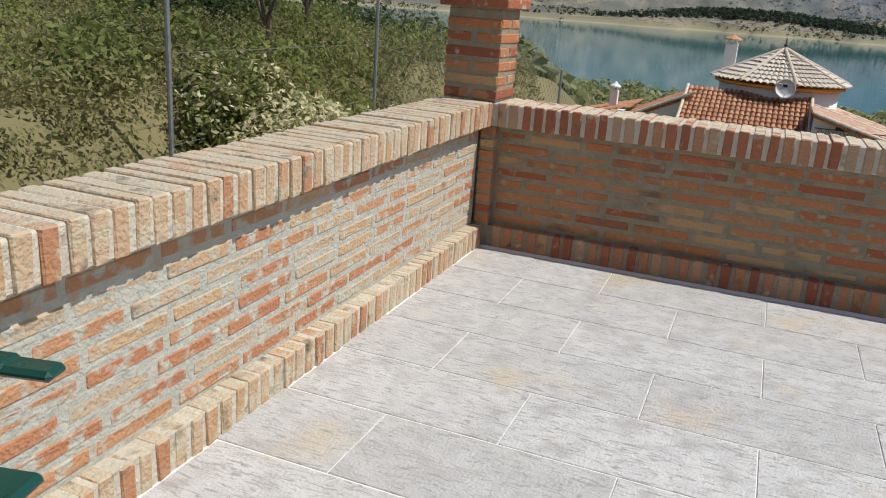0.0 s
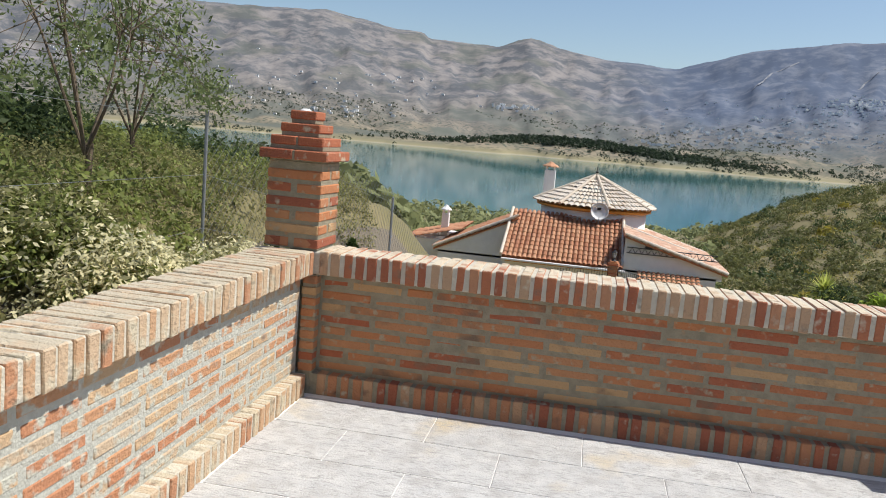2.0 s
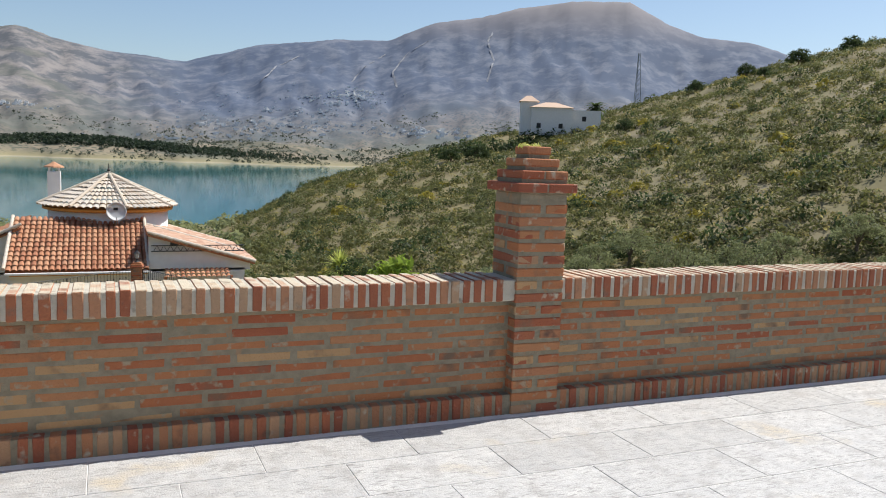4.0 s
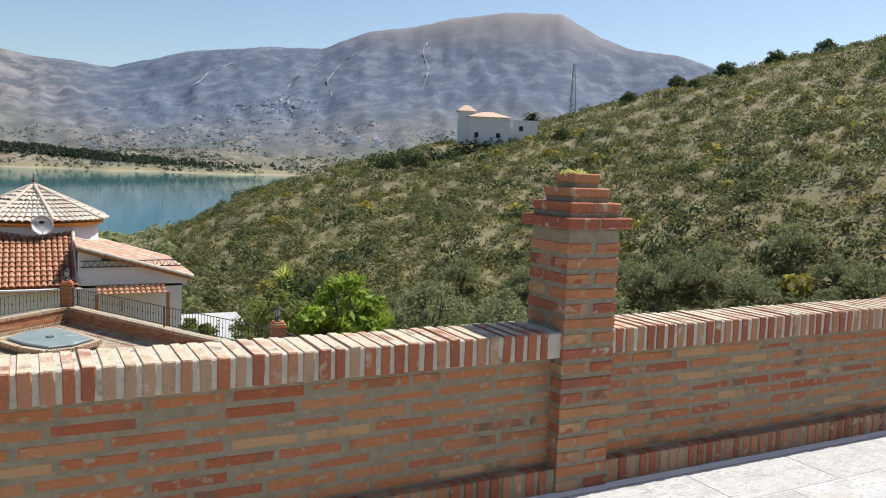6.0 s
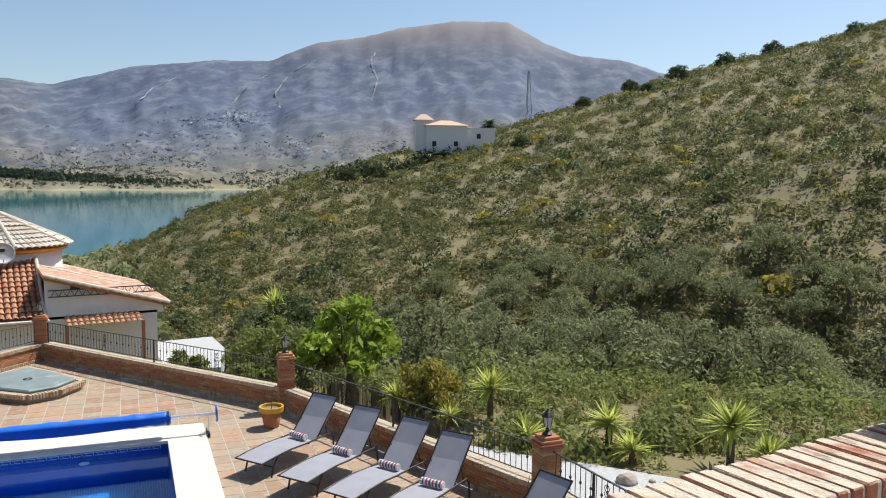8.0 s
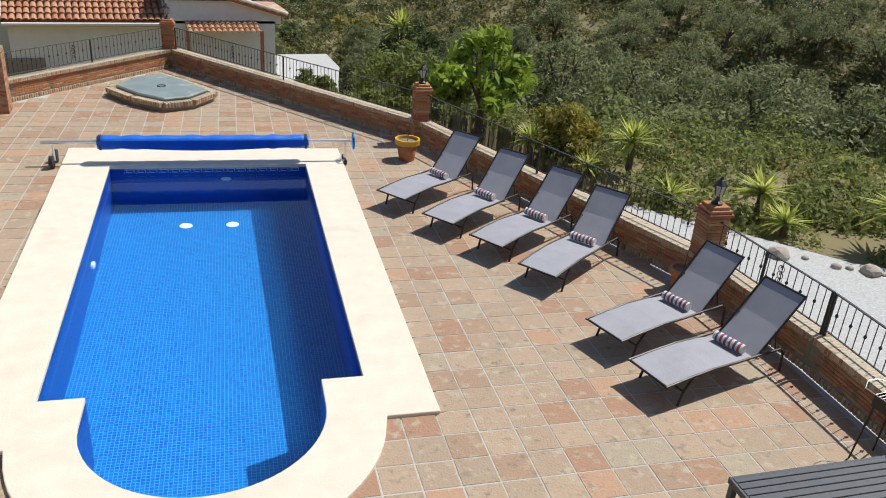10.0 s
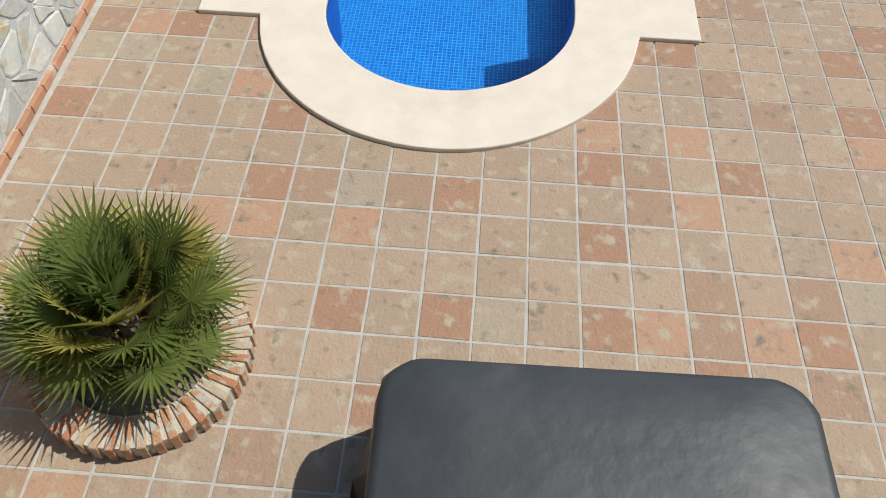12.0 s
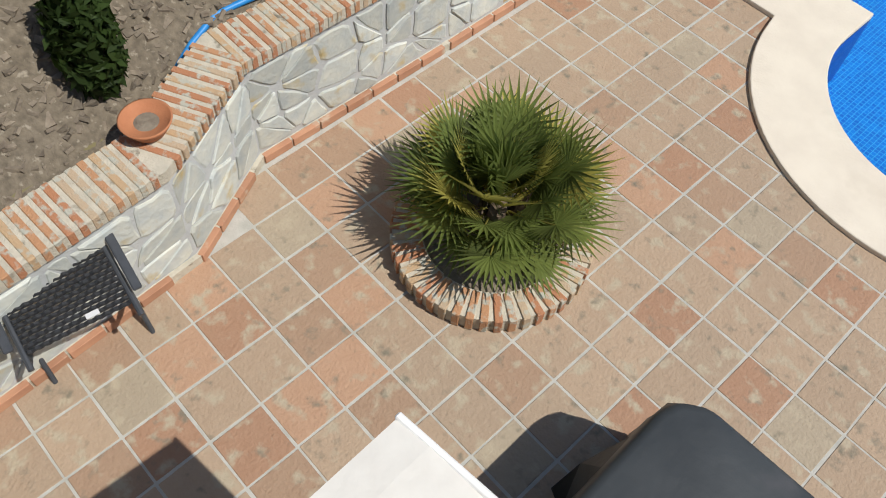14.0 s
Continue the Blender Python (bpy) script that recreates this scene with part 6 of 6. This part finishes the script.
flower_pot(*pl(3.95, 8.05), ZL, 0.25, 0.47, "yellow-rimmed terracotta pot with a dry stem by the pier", M_yellow)
flower_pot(*pl(6.88, 1.62), ZL, 0.19, 0.42, "brown terracotta pot behind the loungers", M_terra)
flower_pot(-1.79, 19.45, ZL, 0.26, 0.42, "pale pot with a leafy plant by the brick pillar", M_yellow)
leaf_object("pot_plant", clumps(rng, np.array([[-1.79, 19.45, ZL + 0.4]]), np.array([0.3]), np.array([0.5]), 260, np.array([0.06])), M_scrub, None, "leafy plant in the pale pot", "plant")

# spa in the corner
SPA = [(-2.62, 13.25), (-1.95, 12.35), (-1.2, 11.75), (-0.55, 12.05), (-0.05, 12.85), (-0.7, 13.9), (-1.5, 14.85), (-2.2, 14.2)]
spa = thing("spa_tub", "sunken spa tub with brick rim and grey-green vinyl cover", "spa", at=Matrix.Identity(4))
sw = [pl(*p) for p in SPA]
cx, cy = sum(p[0] for p in sw) / 8, sum(p[1] for p in sw) / 8
part("rim", Build().prism(sw, ZL - 0.05, ZL + 0.20), M_mortar, spa)
for i in range(8):
    a, b = Vector(sw[i]), Vector(sw[(i + 1) % 8])
    L = (b - a).length
    for k in range(int(L / 0.075)):
        p = a.lerp(b, (k + 0.5) * 0.075 / L)
        part("brick", brick_mesh("brick", 0.055, 0.17, 0.12, M_brick_cap, 71) if (i + k) == 0 else bpy.data.meshes["spa_brick"] if "spa_brick" in bpy.data.meshes else brick_mesh("spa_brick", 0.055, 0.17, 0.12, M_brick_cap, 71), M_brick_cap, spa, m=Matrix.Translation((p.x, p.y, ZL + 0.17)) @ Matrix.Rotation(math.atan2(b.y - a.y, b.x - a.x), 4, "Z"))
cov = Build().prism([(cx + (x - cx) * 0.86, cy + (y - cy) * 0.86) for x, y in sw], ZL + 0.2, ZL + 0.29)
cv = part("cover", cov, M_spacover, spa, "weathered grey-green vinyl cover")
cv.modifiers.new("edge", "BEVEL").width = 0.03
part("handle", Build().tube([(cx + 0.1 * math.cos(a), cy + 0.1 * math.sin(a), ZL + 0.30) for a in (0.4 * i for i in range(17))], 0.012, 6), M_black, spa)

# brick pillar with meter door
mp = brick_pier("meter_pillar", -2.15, 19.9, 0.95, 0.5, ZL, ZL + 1.45, "broad brick pillar with a white meter door", cap=False)
part("meter_door", Build().box((-1.62, 19.86, ZL + 0.85), (0.55, 0.06, 0.75), 0.012), M_white, mp, "white meter cupboard door")
wn_low = structure("wall_west_end", Build().prism([(-1.33, 14.3), (-1.55, 16.6), (-2.2, 20.0), (-2.5, 20.0), (-1.85, 16.6), (-1.68, 14.3)], ZL - 0.2, ZL + 0.85), M_stone_joint, "curving end of the stone wall")


# fan palm in its round brick bed
def palm_bed():
    X, Y = -0.18, 3.42
    R = 0.78
    t = structure("round_bed", Build().lathe([(R - 0.02, 0), (R - 0.02, 0.15), (R - 0.25, 0.155), (R - 0.25, 0.05)], (X, Y, ZL), 48), M_cap_mortar, "round planting bed edged with bricks on edge")
    me = brick_mesh("brick", 0.24, 0.055, 0.16, M_brick_left, 81)
    for i in range(46):
        a = 2 * math.pi * i / 46
        part("brick", me, M_brick_cap, t, m=Matrix.Translation((X + (R - 0.12) * math.cos(a), Y + (R - 0.12) * math.sin(a), ZL + 0.088)) @ Matrix.Rotation(a, 4, "Z"))
    part("soil", Build().lathe([(R - 0.24, 0.02), (R - 0.24, 0.12), (0.1, 0.15)], (X, Y, ZL), 24), M_soil, t)
    p = thing("fan_palm", "bushy dwarf fan palm with yellowing leaves in a brick bed", "palm", at=Matrix.Translation((X - 0.05, Y + 0.10, ZL + 0.1)))
    g = random.Random(21)
    for i in range(6):
        a = i * 1.05
        q = 0.16 if i else 0
        part("trunk", Build().tube([(q * math.cos(a), q * math.sin(a), 0), (1.4 * q * math.cos(a), 1.4 * q * math.sin(a), 0.35 + 0.08 * (i % 3))], [0.08, 0.065], 8), M_wood, p)
    stems = Build()
    for i in range(62):
        a = i * 2.4 + g.uniform(-0.3, 0.3)
        e = 1.5 - 1.75 * (i / 62) + g.uniform(-0.2, 0.2)
        d = Vector((math.cos(a) * math.cos(e), math.sin(a) * math.cos(e), math.sin(e)))
        q = 0.16 * min(1, i / 40)
        base = Vector((q * math.cos(a) + g.uniform(-0.06, 0.06), q * math.sin(a) + g.uniform(-0.06, 0.06), 0.34))
        hub = base + d * g.uniform(0.20, 0.50)
        stems.tube([base, hub], [0.009, 0.006], 5, False)
        side = d.cross(Vector((0, 0, 1))).normalized()
        up = side.cross(d)
        f = Build()
        n = 25
        L0 = g.uniform(0.33, 0.46)
        for k in range(n):
            th = radians(-125 + 250 * k / (n - 1))
            dd = (d * math.cos(th) + side * math.sin(th) + up * (0.10 + 0.16 * abs(math.sin(th)))).normalized()
            L = L0 * (0.78 + 0.22 * math.cos(th)) * g.uniform(0.9, 1.06)
            s = dd.cross(up).normalized() * 0.0155
            mid = hub + dd * L * 0.42
            tip = hub + dd * L - Vector((0, 0, 0.05 * L))
            f.add([hub, mid - s + up * 0.004, mid, mid + s + up * 0.004, tip], [(0, 1, 2), (0, 2, 3), (1, 4, 2), (2, 4, 3)])
        part("fan_leaf", f, M_palm_y if i % 5 == 3 or i % 17 == 3 else M_palm, p)
    part("leaf_stalk", stems, M_palm_y, p)


palm_bed()


# covered garden furniture
def rounded(poly_r, w, d, n=8):
    pts = []
    for sx, sy, a0 in ((1, 1, 0), (-1, 1, 90), (-1, -1, 180), (1, -1, 270)):
        for i in range(n + 1):
            a = radians(a0 + 90 * i / n)
            pts.append((sx * (w / 2 - poly_r) + poly_r * math.cos(a), sy * (d / 2 - poly_r) + poly_r * math.sin(a)))
    return pts


cover_at = Matrix.Translation((2.78, 1.98, ZL)) @ Matrix.Rotation(radians(-4.5), 4, "Z")
ft = thing("covered_table", "large outdoor table under a taut charcoal vinyl cover", "covered table", at=cover_at)
b = Build()
outl = rounded(0.26, 2.55, 1.66)
k = len(outl)
levels = [(1.05, 0.02), (1.03, 0.35), (1.01, 0.80), (1.0, 0.90), (0.985, 0.94), (0.95, 0.955), (0.5, 0.962)]
vs = []
for j, (s, z) in enumerate(levels):
    for i, (x, y) in enumerate(outl):
        wv = 1 + (0.018 * math.sin(i * 1.9) + 0.012 * math.sin(i * 0.9 + 1)) * (1 if j < 3 else 0.15) * (1.6 - z)
        vs.append((x * s * wv, y * s * wv, z))
fs = [(j * k + i, j * k + (i + 1) % k, (j + 1) * k + (i + 1) % k, (j + 1) * k + i) for j in range(len(levels) - 1) for i in range(k)] + [tuple((len(levels) - 1) * k + i for i in range(k))]
b.add(vs, fs)
part("cover", b, M_cover, ft, "dusty charcoal vinyl sheet with rounded corners", smooth=True)
part("hem_flap", Build().add([(-1.30, 0.45, 0.72), (-1.42, 0.25, 0.38), (-1.47, 0.12, 0.03), (-1.33, 0.05, 0.03), (-1.29, 0.2, 0.7)], [(0, 1, 2, 3, 4), (4, 3, 2, 1, 0)]), M_cover, ft, "loose fold of the cover")
for sx in (-1, 1):
    for sy in (-1, 1):
        part("leg", Build().box((sx * 1.05, sy * 0.62, 0.44), (0.07, 0.07, 0.88), 0.005), M_greyframe, ft)

aw = thing("awning", "cream fabric awning fixed to the wall under the parapet", "awning", at=Matrix.Translation((0.90, 0, 0)))
n = 24
b = Build()
sag = [0.008 * math.sin(i * 1.3) for i in range(n + 1)]
vs = [(3.6 * i / n, y, z + sag[i]) for i in range(n + 1) for y, z in ((0.32, -0.95), (1.2, -1.15), (1.2, -1.156), (0.32, -0.956))]
b.add(vs, [(4 * i + k, 4 * i + (k + 1) % 4, 4 * i + 4 + (k + 1) % 4, 4 * i + 4 + k) for i in range(n) for k in range(4)])
part("fabric", b, M_cloth, aw)
part("front_bar", Build().box((1.8, 1.21, -1.158), (3.62, 0.03, 0.035), 0.006), M_white, aw)
part("cassette", Build().box((1.8, 0.335, -0.92), (3.62, 0.06, 0.10), 0.01), M_white, aw)


def woven_chair():
    m = Matrix.Translation((-1.70, 0.90, ZL)) @ Matrix.Rotation(radians(-14), 4, "Z") @ Matrix.Diagonal((1.2, 1.2, 1.05, 1))
    t = thing("reclining_chair", "black woven reclining garden chair with grey arms by the stone wall", "chair", at=m)
    tilt = Matrix.Translation((0.0, 0, 0.74)) @ Matrix.Rotation(radians(14), 4, "Y")
    b = Build()
    for i in range(20):
        x = -0.30 + 0.6 * (i + 0.5) / 20
        pts = [(x, -0.27 + 0.54 * j / 24, 0.008 * (1 if (i + j) % 2 else -1)) for j in range(25)]
        k = len(b.v)
        b.tube([tilt @ Vector(p) for p in pts], 0.0135, 5)
    part("woven_back", b, M_rattan, t, "black woven rattan panel")
    for s in (-1, 1):
        part("arm", Build().box((0, 0, 0), (0.56, 0.05, 0.028), 0.008, tilt @ Matrix.Translation((-0.02, s * 0.33, 0.06))), M_greyframe, t, "grey moulded armrest")
        part("frame_rail", Build().tube([tilt @ Vector((-0.33, s * 0.285, 0)), tilt @ Vector((0.38, s * 0.285, 0))], 0.016, 8), M_greyframe, t)
        part("leg", Build().tube([tilt @ Vector((-0.28, s * 0.285, 0)), (0.15, s * 0.29, 0.0)], 0.015, 8), M_greyframe, t)
        part("leg", Build().tube([tilt @ Vector((0.36, s * 0.285, 0)), (-0.25, s * 0.29, 0.0)], 0.015, 8), M_greyframe, t)
    part("tag", Build().box((0, 0, 0), (0.03, 0.07, 0.004), 0, tilt @ Matrix.Translation((0.26, 0.08, 0.022))), M_dish, t, "small grey maker's tag")


woven_chair()


def slat_table():
    m = POOL @ Matrix.Translation((5.47, -3.52, 0)) @ Matrix.Rotation(radians(1), 4, "Z")
    t = thing("dining_table", "dark grey slatted metal garden table", "table", at=m)
    for i in range(11):
        part("slat", Build().box((0, -0.42 + 0.084 * i, 0.735), (1.66, 0.072, 0.018), 0.003), M_greyframe, t)
    for s in (-1, 1):
        part("apron", Build().box((0, s * 0.45, 0.715), (1.72, 0.03, 0.06), 0.004), M_greyframe, t)
        part("apron", Build().box((s * 0.85, 0, 0.715), (0.03, 0.90, 0.06), 0.004), M_greyframe, t)
        for q in (-1, 1):
            part("leg", Build().box((s * 0.82, q * 0.42, 0.35), (0.06, 0.06, 0.70), 0.004), M_greyframe, t)


slat_table()


def grill():
    m = POOL @ Matrix.Translation((7.05, -2.55, 0)) @ Matrix.Rotation(radians(-80), 4, "Z")
    t = thing("charcoal_grill", "rusty charcoal grill with a steel rack on thin legs", "grill", at=m)
    tr = Build()
    for c, s in (((0, -0.17, 0.78), (0.62, 0.01, 0.14)), ((0, 0.17, 0.78), (0.62, 0.01, 0.14)), ((-0.31, 0, 0.78), (0.01, 0.34, 0.14)), ((0.31, 0, 0.78), (0.01, 0.34, 0.14)), ((0, 0, 0.715), (0.62, 0.34, 0.01))):
        tr.box(c, s)
    part("fire_tray", tr, M_bronze, t, "rusty black fire tray")
    for i in range(15):
        part("rack_bar", Build().tube([(-0.29 + 0.041 * i, -0.19, 0.87), (-0.29 + 0.041 * i, 0.19, 0.87)], 0.004, 5), M_alu, t)
    for y in (-0.19, 0.19):
        part("rack_rail", Build().tube([(-0.42, y, 0.87), (0.31, y, 0.87)], 0.005, 6), M_alu, t)
    part("rack_handle", Build().tube([(-0.42, -0.19, 0.87), (-0.5, -0.06, 0.88), (-0.5, 0.06, 0.88), (-0.42, 0.19, 0.87)], 0.005, 6), M_alu, t)
    for sx in (-1, 1):
        for sy in (-1, 1):
            part("leg", Build().tube([(sx * 0.29, sy * 0.15, 0.72), (sx * 0.34, sy * 0.19, 0.0)], 0.011, 6), M_bronze, t)


grill()


def green_chair():
    m = Matrix.Translation((0.07, -3.62, 0.012)) @ Matrix.Rotation(radians(14), 4, "Z")
    t = thing("garden_chair", "dark green plastic garden chair with broad arms", "chair", at=m)
    seat = Build().box((0, 0, 0.42), (0.44, 0.42, 0.03), 0.012)
    part("seat", seat, M_greenplastic, t)
    for i in range(5):
        part("back_slat", Build().box((-0.27, -0.16 + 0.08 * i, 0.66), (0.02, 0.05, 0.42), 0.008), M_greenplastic, t)
    part("back_rail", Build().tube([(-0.27, -0.22, 0.86), (-0.29, 0, 0.90), (-0.27, 0.22, 0.86)], 0.025, 8), M_greenplastic, t)
    for s in (-1, 1):
        a = Build()
        pts = [(-0.28, s * 0.27, 0.60), (-0.1, s * 0.285, 0.622), (0.1, s * 0.285, 0.622), (0.2, s * 0.28, 0.61)]
        for p, q in zip(pts, pts[1:]):
            a.box(tuple((p[i] + q[i]) / 2 for i in range(3)), (abs(q[0] - p[0]) + 0.03, 0.065, 0.026), 0.01)
        part("arm", a, M_greenplastic, t, "broad rounded green arm")
        part("leg", Build().tube([(-0.06, s * 0.27, 0.60), (0.04, s * 0.265, 0.3), (0.16, s * 0.28, 0.0)], [0.022, 0.026, 0.022], 8), M_greenplastic, t)
        part("leg", Build().tube([(-0.26, s * 0.25, 0.60), (-0.25, s * 0.25, 0.3), (-0.29, s * 0.27, 0.0)], [0.022, 0.026, 0.022], 8), M_greenplastic, t)


settle(before)
green_chair()

# bank: bowl, hose, pole, stones
before = set(scene.objects)
bowl = thing("clay_bowl", "shallow terracotta bowl of dry soil on the wall coping", "pot", at=Matrix.Translation((-1.99, 1.93, ZL + 1.095)))
part("bowl", Build().lathe([(0.09, 0), (0.11, 0.01), (0.165, 0.10), (0.175, 0.125), (0.160, 0.125), (0.145, 0.09)], n=30), M_terra, bowl, smooth=True)
part("soil", Build().lathe([(0.148, 0.07), (0.145, 0.085), (0.02, 0.095)], n=20), M_soil, bowl)
hose = thing("garden_hose", "bright blue hose lying behind the coping", "hose", at=Matrix.Identity(4))
part("tube", Build().tube([(-2.42, 2.45, ZL + 0.98), (-2.47, 2.65, ZL + 1.06), (-2.56, 2.95, ZL + 1.09), (-2.5, 3.25, ZL + 1.10), (-2.42, 3.7, ZL + 1.10), (-2.36, 5.2, ZL + 1.09), (-2.25, 7.0, ZL + 1.05)], 0.026, 10), M_hose, hose, smooth=True)
net = thing("skimmer_net", "blue pool skimmer net on a white pole over the coping", "pool net", at=Matrix.Identity(4))
part("pole", Build().tube([(-2.05, 8.4, ZL + 1.12), (-2.0, 11.2, ZL + 1.13)], 0.016, 8), M_alu, net)
part("frame", Build().tube([(-2.0 + 0.24 * math.cos(a), 11.5 + 0.26 * math.sin(a), ZL + 1.135) for a in (2 * math.pi * i / 16 for i in range(17))], 0.014, 6), M_hose, net)
part("net", Build().lathe([(0.23, 0), (0.23, 0.006)], (-2.0, 11.5, ZL + 1.12), 16), M_hose, net, "pale blue mesh")
stx = rng.uniform(-4.2, -2.22, 3600)
sty = rng.uniform(-0.4, 7.0, 3600)
stz = np.array([on_bank(x, y) for x, y in zip(stx, sty)])
soil_x, soil_y = np.linspace(-4.2, -2.16, 14), np.linspace(-1.2, 19.0, 80)
soil = Build()
soil.v = [(x, y, on_bank(x, y) + 0.012) for x in soil_x for y in soil_y]
soil.f = [(i * 80 + j, (i + 1) * 80 + j, (i + 1) * 80 + j + 1, i * 80 + j + 1) for i in range(13) for j in range(79)]
structure("bed_soil", soil, M_bed, "stony grey-brown soil of the planted bank", smooth=True)
b = Build()
for x, y, z in zip(stx, sty, stz):
    s = prnd.uniform(0.012, 0.05)
    b.box((0, 0, 0), (s * 2, s * 1.4, s * 0.6), 0, Matrix.Translation((x, y, z)) @ Euler((prnd.uniform(-0.6, 0.6), prnd.uniform(-0.6, 0.6), prnd.uniform(0, 3))).to_matrix().to_4x4())
tagged(part("slate_chips", b, M_soil), "brown slate chips on the planted bank", "stones", kind="stuff")

# ---- terracotta floor tiles ----
tile = Build().box((0, 0, 0), (0.386, 0.386, 0.016), 0.004).mesh("tile")
tile.materials.append(M_cotto)
restv = Build()
tile_list = []
for i in range(-22, 24):
    for j in range(-26, 52):
        u, v = 0.045 + 0.4045 * (i + 0.5), -3.61 + 0.4045 * (j + 0.5)
        if -2.75 < u < 2.7 and -0.95 < v < 8.7 and not (abs(u) > 2.72):
            if -2.35 < u < 2.32 and v > -0.62:
                continue
        if u * u + (v + 0.61) ** 2 < 1.70 ** 2:
            continue
        x, y = pl(u, v)
        if not inside(base_poly, x, y):
            continue
        tile_list.append((math.hypot(x - 0.9, y - 3.2), u, v))
tile_list.sort()
for k, (_, u, v) in enumerate(tile_list):
    m = POOL @ Matrix.Translation((u, v, -0.004 + prnd.uniform(-0.0015, 0.0015))) @ Matrix.Rotation(prnd.uniform(-0.014, 0.014), 4, "Z") @ Matrix.Translation((prnd.uniform(-0.003, 0.003), prnd.uniform(-0.003, 0.003), 0))
    if k < 300:
        part("tile", tile, M_cotto, floor_low, m=POOL.inverted() @ m)
    else:
        restv.box((0, 0, 0), (0.386, 0.386, 0.016), 0, m)
rest = tagged(part("floor_tiles", restv, M_cotto_far), "worn terracotta floor tiles of the pool terrace", "floor tiles", kind="stuff")
settle(before)
